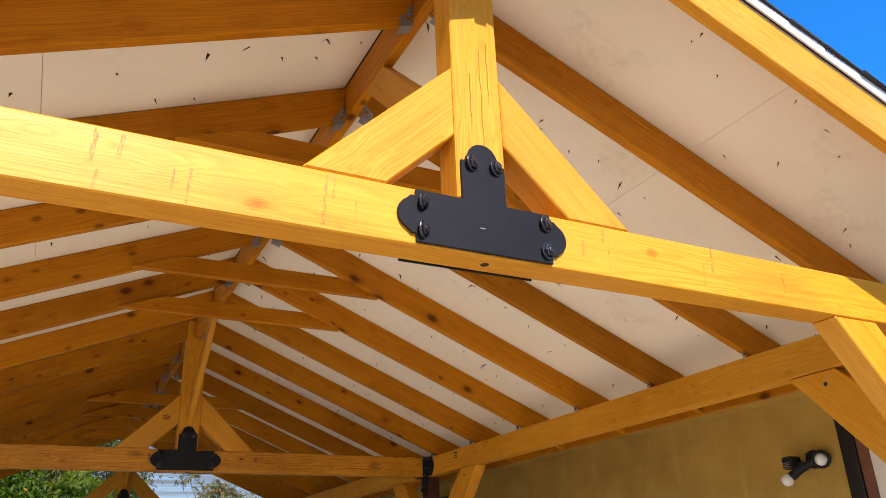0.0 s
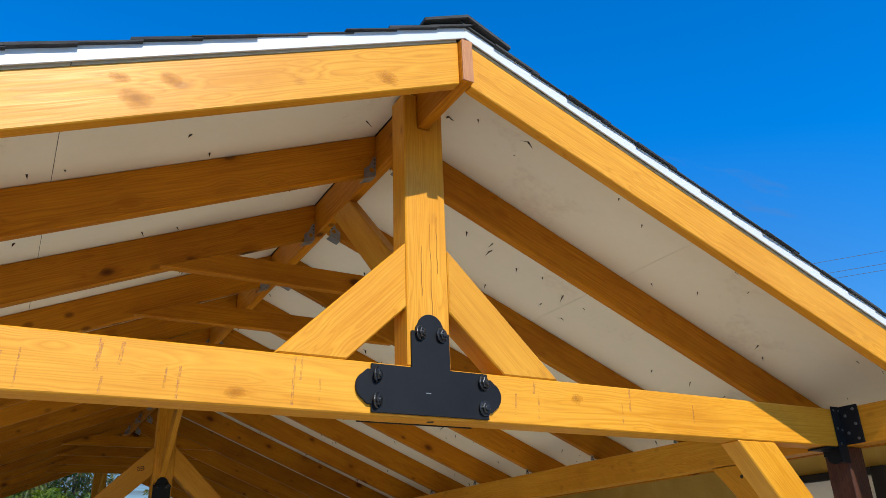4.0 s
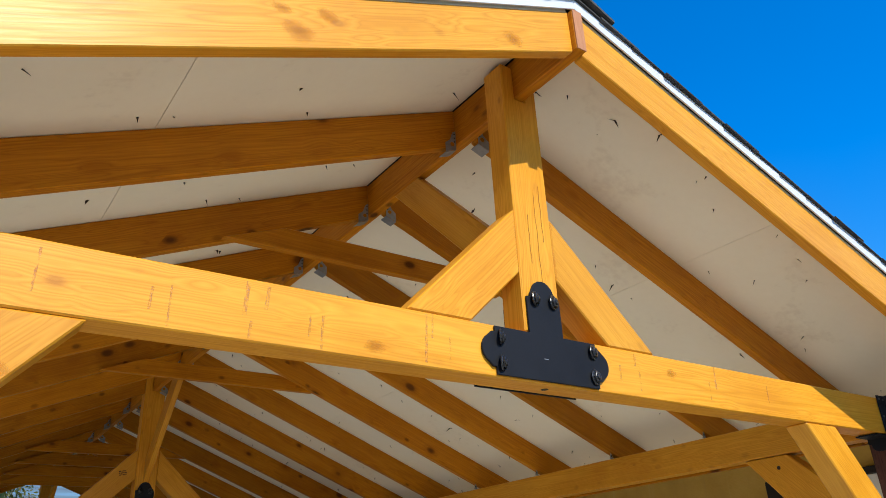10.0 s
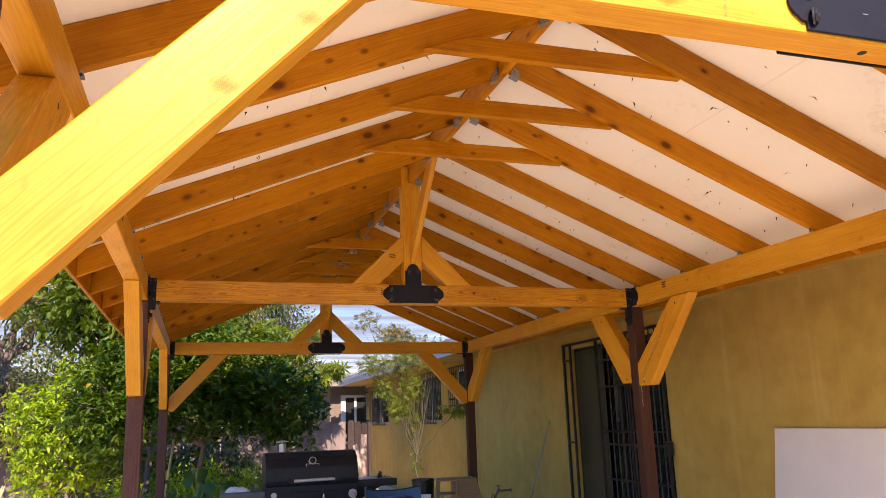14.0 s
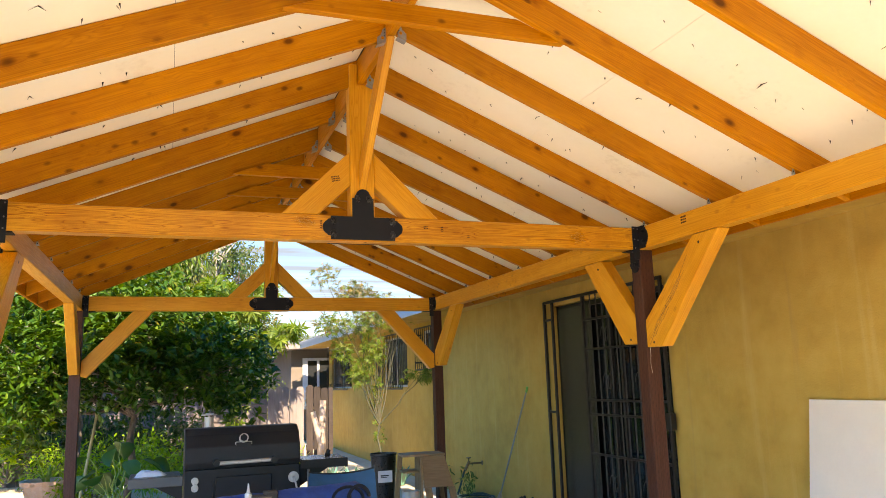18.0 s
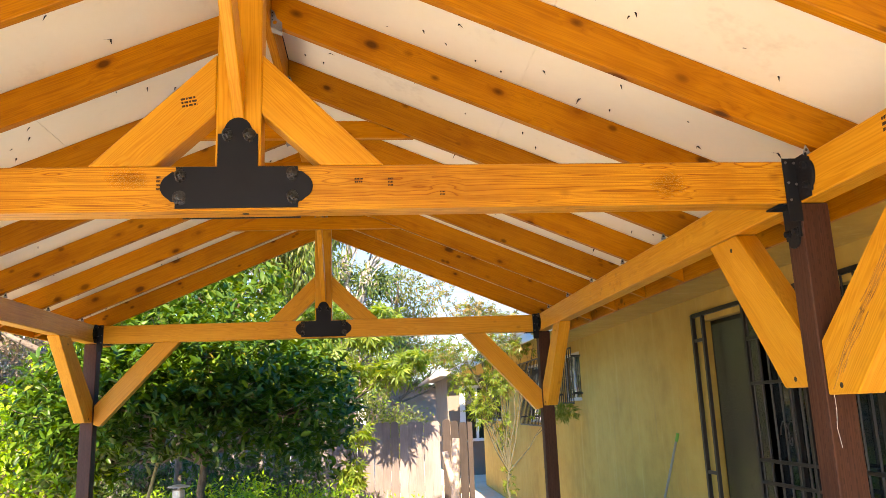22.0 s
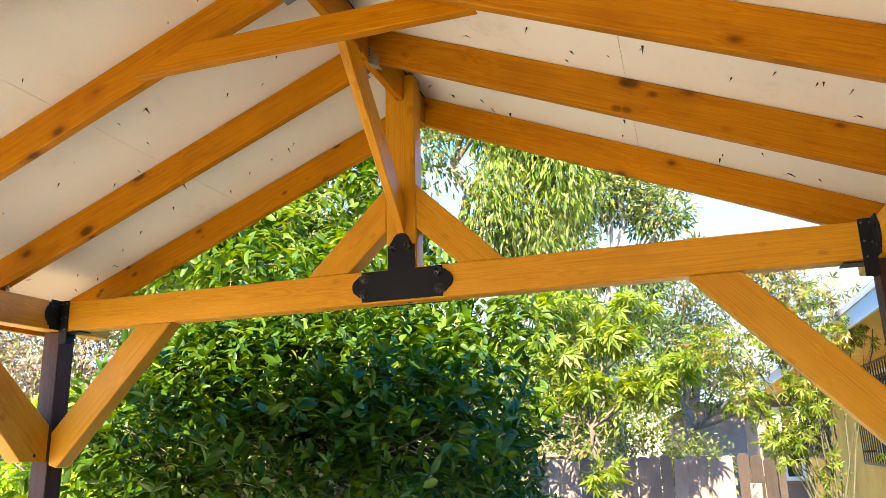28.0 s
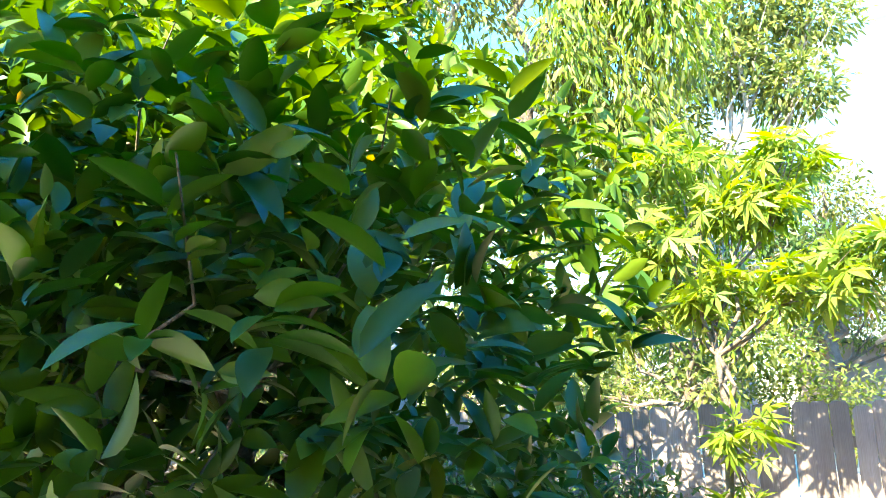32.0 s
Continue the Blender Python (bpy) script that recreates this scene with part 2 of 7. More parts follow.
def mottled(name, stops, scale=4.0, rough=0.7, metal=0.0, bump_scale=60.0, bump_str=0.25, bump_dist=0.004, kind="Object", spec=0.5, vary=0.0, shift=False):
    """A painted, plastered or mineral surface: broad blotches and fine grain."""
    m, nd, lk, b = mat(name, rough, metal, spec)
    v = coords(nd, lk, kind=kind, shift=shift)
    big, fine = noise_node(nd, lk, v, scale, 5, 0.6), noise_node(nd, lk, v, bump_scale, 4, 0.6)
    f = calc(nd, lk, "ADD", calc(nd, lk, "MULTIPLY", big, 0.75), calc(nd, lk, "MULTIPLY", fine, 0.25))
    col = ramp(nd, lk, f, stops)
    if vary:
        oi = nd.new("ShaderNodeObjectInfo")
        hv = nd.new("ShaderNodeHueSaturation")
        lk.new(rng(nd, lk, oi.outputs["Random"], 0, 1, 1 - vary, 1 + vary), hv.inputs["Value"])
        lk.new(col, hv.inputs["Color"])
        col = hv.outputs[0]
    lk.new(col, b.inputs["Base Color"])
    lk.new(rng(nd, lk, fine, 0.3, 0.7, max(0.05, rough - 0.1), min(1, rough + 0.1)), b.inputs["Roughness"])
    bump(nd, lk, b, fine, bump_str, bump_dist)
    return m


def two(name, c, d=0.82, **kw):
    """A near-plain colour with slight mottling."""
    return mottled(name, [(0.35, tuple(x * d for x in c)), (0.65, c)], **kw)


def leafy(name, stops, rough=0.38, trans=0.35, spec=0.5):
    """Leaves: each differs by its island; light passes through."""
    m, nd, lk, b = mat(name, rough, 0.0, spec)
    geo = nd.new("ShaderNodeNewGeometry")
    col = ramp(nd, lk, geo.outputs["Random Per Island"], stops)
    v = coords(nd, lk)
    n = noise_node(nd, lk, v, 9.0, 3)
    col = mixc(nd, lk, rng(nd, lk, n, 0.35, 0.7, 0, 0.4), col, tuple(x * 0.6 for x in stops[0][1]))
    lk.new(col, b.inputs["Base Color"])
    tr = nd.new("ShaderNodeBsdfTranslucent")
    ht = nd.new("ShaderNodeHueSaturation")
    ht.inputs["Hue"].default_value, ht.inputs["Saturation"].default_value, ht.inputs["Value"].default_value = 0.48, 1.15, 1.5
    lk.new(col, ht.inputs["Color"])
    lk.new(ht.outputs[0], tr.inputs["Color"])
    ms = nd.new("ShaderNodeMixShader")
    ms.inputs[0].default_value = trans
    lk.new(b.outputs[0], ms.inputs[1]); lk.new(tr.outputs[0], ms.inputs[2])
    lk.new(ms.outputs[0], nd["Material Output"].inputs["Surface"])
    return m


M_WOOD = wood("honey_stained_fir", (0.74, 0.365, 0.040), (0.61, 0.262, 0.015), (0.43, 0.148, 0.006), (0.22, 0.062, 0.006), spread=0.10, streak=0.30, spec=0.16, knot_size=0.5, knot_depth=0.38, pins=0.35, coat=0.22, ring=0.36)
M_GRAINY = wood("honey_stained_grainy_fir", (0.72, 0.350, 0.036), (0.58, 0.240, 0.014), (0.28, 0.085, 0.004), (0.14, 0.040, 0.005), spread=0.10, streak=0.6, spec=0.16, knot_size=0.6, knot_depth=0.6, pins=0.4, coat=0.2, ring=1.1)
# same honey stain for timbers under the roof, their shade put into the colour
M_RAFTER_SHADE = wood("honey_stained_shaded_rafter", (0.56, 0.221, 0.010), (0.46, 0.167, 0.006), (0.25, 0.068, 0.003), (0.07, 0.018, 0.002), spread=0.16, spec=0.12, streak=0.45, knot_size=0.9, knot_depth=0.85, coat=0.05, ring=0.36)
M_ENDGRAIN = wood("end_grain", (0.62, 0.30, 0.13), (0.52, 0.22, 0.09), (0.34, 0.13, 0.05), (0.3, 0.1, 0.04), knots=False, grain=4)
M_POST = wood("dark_brown_post", (0.115, 0.046, 0.026), (0.086, 0.032, 0.019), (0.044, 0.016, 0.010), (0.02, 0.01, 0.01), rough=0.55, knots=False, spec=0.2)


def incise(m):
    """Rows of short incising cuts along a treated post."""
    nd, lk = m.node_tree.nodes, m.node_tree.links
    b = nd["Principled BSDF"]
    tc = nd.new("ShaderNodeTexCoord")
    sp = nd.new("ShaderNodeSeparateXYZ")
    lk.new(tc.outputs["Object"], sp.inputs[0])
    row = calc(nd, lk, "MULTIPLY", calc(nd, lk, "ADD", sp.outputs[1], sp.outputs[2]), 48.0)
    col = calc(nd, lk, "ADD", calc(nd, lk, "MULTIPLY", sp.outputs[0], 24.0), calc(nd, lk, "MULTIPLY", calc(nd, lk, "FLOOR", row), 0.5))
    k = calc(nd, lk, "MULTIPLY", calc(nd, lk, "LESS_THAN", calc(nd, lk, "FRACT", row), 0.22), calc(nd, lk, "LESS_THAN", calc(nd, lk, "FRACT", col), 0.42))
    src = b.inputs["Base Color"].links[0].from_socket
    lk.new(mixc(nd, lk, calc(nd, lk, "MULTIPLY", k, 0.35), src, (0.012, 0.005, 0.004)), b.inputs["Base Color"])


incise(M_POST)
M_CEIL = mottled("white_ceiling_panel", [(0.25, (0.67, 0.59, 0.44)), (0.42, (0.81, 0.745, 0.585)), (0.8, (0.86, 0.805, 0.65))], 2.2, 0.75, bump_scale=35, bump_str=0.12)
M_BLACK = mottled("black_coated_steel", [(0.3, (0.0105, 0.0112, 0.0135)), (0.7, (0.016, 0.0168, 0.020))], 6, 0.5, 0.0, 140, 0.05, 0.002, spec=0.12)
M_BOLT = two("blackened_bolt", (0.065, 0.066, 0.070), rough=0.3, metal=0.75)
M_SCREW = two("dull_screw_head", (0.16, 0.16, 0.165), rough=0.35, metal=0.8)
M_ZINC = mottled("galvanised_steel", [(0.3, (0.19, 0.19, 0.185)), (0.7, (0.31, 0.31, 0.305))], 30, 0.4, 0.35, 120, 0.1)
M_NAIL = two("rusty_nail", (0.035, 0.025, 0.02), rough=0.6, metal=0.4)
M_TRIM = two("white_drip_edge", (0.60, 0.62, 0.65), 0.93, rough=0.4)
M_SHINGLE = mottled("black_shingle", [(0.3, (0.018, 0.018, 0.019)), (0.7, (0.055, 0.055, 0.056))], 14, 0.9, 0, 220, 0.8, 0.004, vary=0.3, shift=True)
M_GREYSHINGLE = mottled("weathered_grey_shingle", [(0.3, (0.13, 0.13, 0.125)), (0.7, (0.27, 0.265, 0.25))], 9, 0.9, 0, 160, 0.8, 0.004, vary=0.28, shift=True)
M_FASCIA = two("grey_white_fascia", (0.58, 0.56, 0.55), 0.9, rough=0.5)


def stucco():
    m, nd, lk, b = mat("ochre_stucco", 0.9)
    v = coords(nd, lk)
    big, mid, fine = noise_node(nd, lk, v, 0.9, 5, 0.6), noise_node(nd, lk, v, 5, 5, 0.6), noise_node(nd, lk, v, 70, 4, 0.7)
    f = calc(nd, lk, "ADD", calc(nd, lk, "MULTIPLY", big, 0.6), calc(nd, lk, "MULTIPLY", mid, 0.4))
    col = ramp(nd, lk, f, [(0.3, (0.38, 0.232, 0.042)), (0.5, (0.50, 0.320, 0.066)), (0.72, (0.58, 0.388, 0.100))])
    st = coords(nd, lk, (7.0, 7.0, 0.45))
    streak = noise_node(nd, lk, st, 1.0, 4, 0.6)
    col = mixc(nd, lk, rng(nd, lk, streak, 0.56, 0.74, 0, 0.4), col, (0.62, 0.46, 0.18))
    col = mixc(nd, lk, rng(nd, lk, streak, 0.40, 0.26, 0, 0.35), col, (0.30, 0.20, 0.085))
    lk.new(col, b.inputs["Base Color"])
    bump(nd, lk, b, fine, 0.5, 0.006)
    return m


M_STUCCO = stucco()

# ---- building helpers ----
def put(name, bm, material, parent=None, label="", m=None, smooth=False):
    me = bpy.data.meshes.new(name)
    bm.normal_update()
    bm.to_mesh(me)
    bm.free()
    if smooth:
        for p in me.polygons:
            p.use_smooth = True
    me.materials.append(material)
    ob = new(name, me)
    if m is not None:
        ob.matrix_basis = m
    if parent is not None:
        ob.parent = parent
    if label:
        ob["label"] = label
    return ob


def part(name, bm, material, parent, label="", m=None, smooth=False):
    return put(name, bm, material, parent, label, m, smooth)


def thing(name, m, label, category, group="", kind=""):
    e = new(name)
    e.empty_display_size = 0.1
    e.matrix_basis = m
    return tagged(e, label, category, group, kind)


def mesh_part(name, verts, faces, material, parent, label="", smooth=False, m=None):
    me = bpy.data.meshes.new(name)
    me.from_pydata(verts, [], faces)
    if smooth:
        me.polygons.foreach_set("use_smooth", [True] * len(me.polygons))
    me.materials.append(material)
    ob = new(name, me)
    if m is not None:
        ob.matrix_basis = m
    ob.parent = parent
    if label:
        ob["label"] = label
    return ob


def box(x0, y0, z0, x1, y1, z1, bev=0.0, bm=None, segs=1):
    own = bm is None
    bm = bm or bmesh.new()
    r = bmesh.ops.create_cube(bm, size=1.0)
    for v in r["verts"]:
        v.co = Vector(((x0 + x1) / 2 + v.co.x * (x1 - x0), (y0 + y1) / 2 + v.co.y * (y1 - y0), (z0 + z1) / 2 + v.co.z * (z1 - z0)))
    if bev:
        es = list({e for v in r["verts"] for e in v.link_edges})
        bmesh.ops.bevel(bm, geom=es, offset=bev, segments=segs, affect="EDGES", profile=0.5)
    return bm


def rod(p, q, r, n=10, bm=None, r2=None, caps=True):
    bm = bm or bmesh.new()
    p, q = Vector(p), Vector(q)
    d = q - p
    mt = Matrix.Translation((p + q) / 2) @ d.to_track_quat("Z", "Y").to_matrix().to_4x4()
    bmesh.ops.create_cone(bm, cap_ends=caps, segments=n, radius1=r, radius2=r if r2 is None else r2, depth=d.length, matrix=mt)
    return bm


def lathe(profile, n=20, bm=None, at=(0, 0, 0), cap=True):
    """A turned shape from (radius, height) pairs."""
    bm = bm or bmesh.new()
    rings = []
    for r, z in profile:
        rings.append([bm.verts.new((at[0] + r * math.cos(2 * math.pi * k / n), at[1] + r * math.sin(2 * math.pi * k / n), at[2] + z)) for k in range(n)])
    for a, b in zip(rings, rings[1:]):
        for k in range(n):
            bm.faces.new((a[k], a[(k + 1) % n], b[(k + 1) % n], b[k]))
    if cap:
        bm.faces.new(rings[0][::-1])
        bm.faces.new(rings[-1])
    return bm


def tube(pts, r, n=8):
    """One continuous round tube along a line of points."""
    bm = bmesh.new()
    pts = [Vector(p) for p in pts]
    side = None
    rings = []
    for k, p in enumerate(pts):
        d = (pts[min(k + 1, len(pts) - 1)] - pts[max(k - 1, 0)]).normalized()
        side = d.orthogonal() if side is None else side - d * side.dot(d)
        side.normalize()
        up = d.cross(side)
        rings.append([bm.verts.new(p + (side * math.cos(math.tau * q / n) + up * math.sin(math.tau * q / n)) * r) for q in range(n)])
    for a, b in zip(rings, rings[1:]):
        for q in range(n):
            bm.faces.new((a[q], a[(q + 1) % n], b[(q + 1) % n], b[q]))
    bm.faces.new(rings[0][::-1])
    bm.faces.new(rings[-1])
    return bm


def extrude_poly(pts, vec, bev=0.0):
    """A prism from coplanar 3D points, extruded by vec."""
    bm = bmesh.new()
    vec = Vector(vec)
    a = [bm.verts.new(p) for p in pts]
    b = [bm.verts.new(Vector(p) + vec) for p in pts]
    n = len(pts)
    bm.faces.new(a)
    bm.faces.new(b[::-1])
    for k in range(n):
        bm.faces.new((a[(k + 1) % n], a[k], b[k], b[(k + 1) % n]))
    bmesh.ops.recalc_face_normals(bm, faces=bm.faces)
    if bev:
        bmesh.ops.bevel(bm, geom=list(bm.edges), offset=bev, segments=1, affect="EDGES")
    return bm


def member(name, pts, vec, along, material, parent, label="", bev=0.004):
    """A timber: coplanar outline, thickness vector and grain direction, in the parent's space."""
    o = Vector(pts[0])
    x = Vector(along).normalized()
    y = Vector(vec).normalized()
    z = x.cross(y).normalized()
    rot = Matrix((x, y, z)).transposed()
    inv = rot.transposed()
    loc = [inv @ (Vector(p) - o) for p in pts]
    bm = extrude_poly(loc, inv @ Vector(vec), bev)
    return part(name, bm, material, parent, label, Matrix.Translation(o) @ rot.to_4x4())

# ---- ground ----
def ground():
    bm = bmesh.new()
    n = 60
    def axis(k):
        s = (k / n) * 2 - 1
        return 8 * s + 400 * s ** 7
    vs = [[bm.verts.new((axis(i), 6 + axis(j), -0.045 + 0.03 * noise.noise(Vector((axis(i) * 0.35, axis(j) * 0.35, 0))) if abs(axis(i)) + abs(axis(j)) > 0 else 0)) for j in range(n + 1)] for i in range(n + 1)]
    for i in range(n):
        for j in range(n):
            bm.faces.new((vs[i][j], vs[i + 1][j], vs[i + 1][j + 1], vs[i][j + 1]))
    return bm


M_SOIL = mottled("dry_garden_soil", [(0.3, (0.40, 0.31, 0.21)), (0.55, (0.55, 0.45, 0.33)), (0.75, (0.64, 0.55, 0.43))], 0.8, 0.95, 0, 30, 0.7, 0.02)
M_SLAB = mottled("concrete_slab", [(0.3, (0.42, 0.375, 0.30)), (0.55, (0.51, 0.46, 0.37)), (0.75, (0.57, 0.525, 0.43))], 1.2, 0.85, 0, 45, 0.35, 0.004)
# copies of the slab: paler to bounce light under the roof, darker to hold it back
M_BOUNCESLAB = mottled("pale_bounce_concrete", [(0.3, (0.56, 0.505, 0.41)), (0.55, (0.67, 0.61, 0.50)), (0.75, (0.74, 0.69, 0.58))], 1.2, 0.85, 0, 45, 0.35, 0.004)
M_DIMSLAB = mottled("dark_low_bounce_concrete", [(0.3, (0.26, 0.235, 0.19)), (0.55, (0.34, 0.31, 0.25)), (0.75, (0.40, 0.37, 0.31))], 1.2, 0.85, 0, 45, 0.35, 0.004)
tagged(put("ground", ground(), M_SOIL), "dry brown garden soil with patches of litter", "ground", kind="structure")
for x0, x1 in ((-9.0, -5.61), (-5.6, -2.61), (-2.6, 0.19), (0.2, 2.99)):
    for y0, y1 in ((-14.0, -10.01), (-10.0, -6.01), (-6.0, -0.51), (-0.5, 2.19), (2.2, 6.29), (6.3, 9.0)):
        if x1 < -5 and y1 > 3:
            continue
        # unseen slabs at the front and rear are darkened, the sunlit row lightened
        tagged(put("pavement", box(x0, y0, -0.12, x1, y1, 0.0, 0.006), M_DIMSLAB if y0 < -1 or y0 > 6 else (M_BOUNCESLAB if y0 < 2 else M_SLAB)), "concrete patio slab around the pavilion, its tone set for bounced light", "patio", "patio slabs", "structure")

# ---- pavilion ----
SLOPE = 5 / 12
APEX, DEPTH = 3.46, 0.152              # top of the rafters at the ridge, their plumb depth
EAVE = 2.185
STAGGER = 0.076                        # the house-side rafters stand this much further forward
RAKE = 0.030                           # the house-side gable edge leans forward towards the eave
TIE0, TIE1 = 2.363, 2.507
POSTX = 1.875
TRUSSES = (0.0, 4.09, 8.2)
Y0, Y1 = -0.27, 8.545
RAFTERS = [0.349 + 0.6285 * k for k in range(14)]

def rafter_lines(s):
    return [y - STAGGER if s > 0 and y < 8.4 else y for y in RAFTERS]


pav = thing("pavilion", pose(0, 0, 0), "honey-stained timber patio pavilion with a gable roof and black steel plates", "pavilion")


def gable(s, x):
    """How far the roof's front edge lies forward of the ridge's end."""
    return -RAKE * x if s > 0 else 0.0


def ceil_z(x):
    return APEX - SLOPE * abs(x)


def hexbolt(parent, x, y, z, r=0.0145, out=-1):
    bm = lathe([(r * 1.55, 0.0), (r * 1.6, 0.003), (r * 1.5, 0.005)], 16)
    lathe([(r * 1.12, 0.005), (r * 1.15, 0.007), (r * 1.15, 0.010), (r * 1.0, 0.012)], 6, bm)
    lathe([(r * 0.62, 0.012), (r * 0.62, 0.0145), (r * 0.5, 0.0155)], 12, bm)
    return part("bolt", bm, M_BOLT, parent, "", Matrix.Translation((x, y, z)) @ Euler((radians(90 if out < 0 else -90), 0, random.uniform(0, 1))).to_matrix().to_4x4())


def arc(cx, cz, r, a0, a1, n=8):
    return [(cx + r * math.cos(radians(a0 + (a1 - a0) * k / n)), cz + r * math.sin(radians(a0 + (a1 - a0) * k / n))) for k in range(n + 1)]


def tee_plate(y, zc=2.438):
    """The ornamental T-shaped steel plate; zc is the middle of its arms."""
    h, w, nk, top = 0.064, 0.186, 0.062, 0.172
    o = [(-w, -h - 0.005), (w, -h - 0.005)]
    o += [(w, -h + 0.016), (w + 0.012, -h + 0.016)]
    o += arc(w + 0.004, 0, 0.042, -62, 62)
    o += [(w + 0.012, h - 0.016), (w, h - 0.016), (w, h), (nk, h)]
    o += [(nk, top), (nk - 0.014, top), (nk - 0.014, top + 0.010)]
    o += arc(0, top + 0.012, 0.042, 14, 166)
    o += [(-nk + 0.014, top + 0.010), (-nk + 0.014, top), (-nk, top), (-nk, h), (-w, h)]
    o += [(-w, h - 0.016), (-w - 0.012, h - 0.016)]
    o += arc(-w - 0.004, 0, 0.042, 118, 242)
    o += [(-w - 0.012, -h + 0.016), (-w, -h + 0.016)]
    pts = [(x, y - 0.009, zc + z) for x, z in o]
    p = part("t_plate", extrude_poly(pts, (0, 0.007, 0), 0.0012), M_BLACK, pav, "black powder-coated T-shaped steel plate")
    for x, z in ((-0.171, 0.033), (-0.171, -0.037), (0.171, 0.037), (0.171, -0.037), (-0.033, 0.166), (0.036, 0.166)):
        hexbolt(p, x, y - 0.009, zc + z)
    back = [(x, y + 0.091, zc - 0.008 + z) for x, z in o]
    part("t_plate", extrude_poly(back, (0, 0.007, 0), 0.0012), M_BLACK, pav, "black powder-coated T-shaped steel plate")
    part("bolt_hole", rod((0.02, y + 0.045, TIE0 - 0.0008), (0.02, y + 0.045, TIE0 + 0.004), 0.011, 14), M_NAIL, pav)


def bracket(y, s):
    """Black steel bracket where tie beam, side beam and post meet."""
    xi = s * 1.775
    pts = [(xi + s * 0.005, y - 0.007, 2.515), (s * 1.829, y - 0.007, 2.515), (s * 1.829, y - 0.007, 2.30), (xi + s * 0.005, y - 0.007, 2.30)]
    p = part("corner_bracket", extrude_poly(pts, (0, 0.005, 0), 0.001), M_BLACK, pav, "black steel corner bracket")
    # scalloped wing on the inner face of the side beam
    wing = [(y - 0.008, 2.514), (y - 0.072, 2.514), (y - 0.072, 2.498), (y - 0.082, 2.498)]
    wing += [(y - 0.078 - 0.026 * math.cos(a), 2.441 + 0.045 * math.sin(a)) for a in [radians(75 - 150 * k / 8) for k in range(9)]]
    wing += [(y - 0.082, 2.384), (y - 0.072, 2.384), (y - 0.072, 2.368), (y - 0.008, 2.368)]
    if y < 1:
        fl = part("wing_plate", extrude_poly([(s * 1.8295, a, z) for a, z in ((y - 0.008, 2.514), (y - 0.084, 2.514), (y - 0.084, 2.368), (y - 0.008, 2.368))], (-s * 0.006, 0, 0), 0.001), M_BLACK, p)
        for dy, z in ((0.066, 2.497), (0.066, 2.441), (0.066, 2.386), (0.030, 2.476), (0.030, 2.410)):
            bm = lathe([(0.006, 0.0), (0.006, 0.003), (0.003, 0.005)], 10)
            part("screw", bm, M_SCREW, fl, "", Matrix.Translation((s * 1.8235, y - dy, z)) @ Euler((0, radians(-90 * s), 0)).to_matrix().to_4x4())
    else:
        fl = part("wing_plate", extrude_poly([(s * 1.8295, a, z) for a, z in wing], (-s * 0.006, 0, 0), 0.001), M_BLACK, p)
        for z in (2.475, 2.407):
            bm = lathe([(0.015, 0.0), (0.015, 0.004), (0.011, 0.005), (0.011, 0.013), (0.008, 0.015)], 10)
            part("bolt", bm, M_BLACK, fl, "", Matrix.Translation((s * 1.8235, y - 0.062, z)) @ Euler((0, radians(-90 * s), 0)).to_matrix().to_4x4())
    reach = 0.02 if 1 < y < 6 else 0.06
    part("seat_plate", box(min(xi - s * reach, s * 1.83), y + 0.002, 2.354, max(xi - s * reach, s * 1.83), y + 0.088, 2.360, 0.001), M_BLACK, p)
    # tongue on the inner face of the post, longer and bolted on the middle posts
    xp = s * (POSTX - 0.0505)
    long = 1 < y < 6
    zt = 2.25 if long else 2.335
    tongue = [(y + 0.004, 2.36), (y + 0.004, zt), (y + 0.016, zt)]
    tongue += [(y + 0.050 - 0.034 * math.cos(a), zt - 0.007 - 0.024 * math.sin(a)) for a in [radians(15 + 150 * k / 8) for k in range(9)]]
    tongue += [(y + 0.084, zt), (y + 0.096, zt), (y + 0.096, 2.36)]
    tg = part("tongue", extrude_poly([(xp, a, z) for a, z in tongue], (-s * 0.006, 0, 0), 0.001), M_BLACK, p)
    for dy in (0.026, 0.074) if long else ():
        bm = lathe([(0.015, 0.0), (0.015, 0.004), (0.011, 0.005), (0.011, 0.014), (0.007, 0.016)], 10)
        part("bolt", bm, M_BLACK, tg, "", Matrix.Translation((xp - s * 0.006, y + dy, 2.272)) @ Euler((0, radians(-90 * s), 0)).to_matrix().to_4x4())
    for dx, z in ((0.016, 2.500), (0.044, 2.498), (0.018, 2.43), (0.044, 2.425), (0.02, 2.372)):
        bm = lathe([(0.0045, 0), (0.0045, 0.002), (0.0025, 0.0035)], 8)
        part("screw", bm, M_SCREW, p, "", Matrix.Translation((xi + s * dx, y - 0.007, z)) @ Euler((radians(90), 0, 0)).to_matrix().to_4x4())


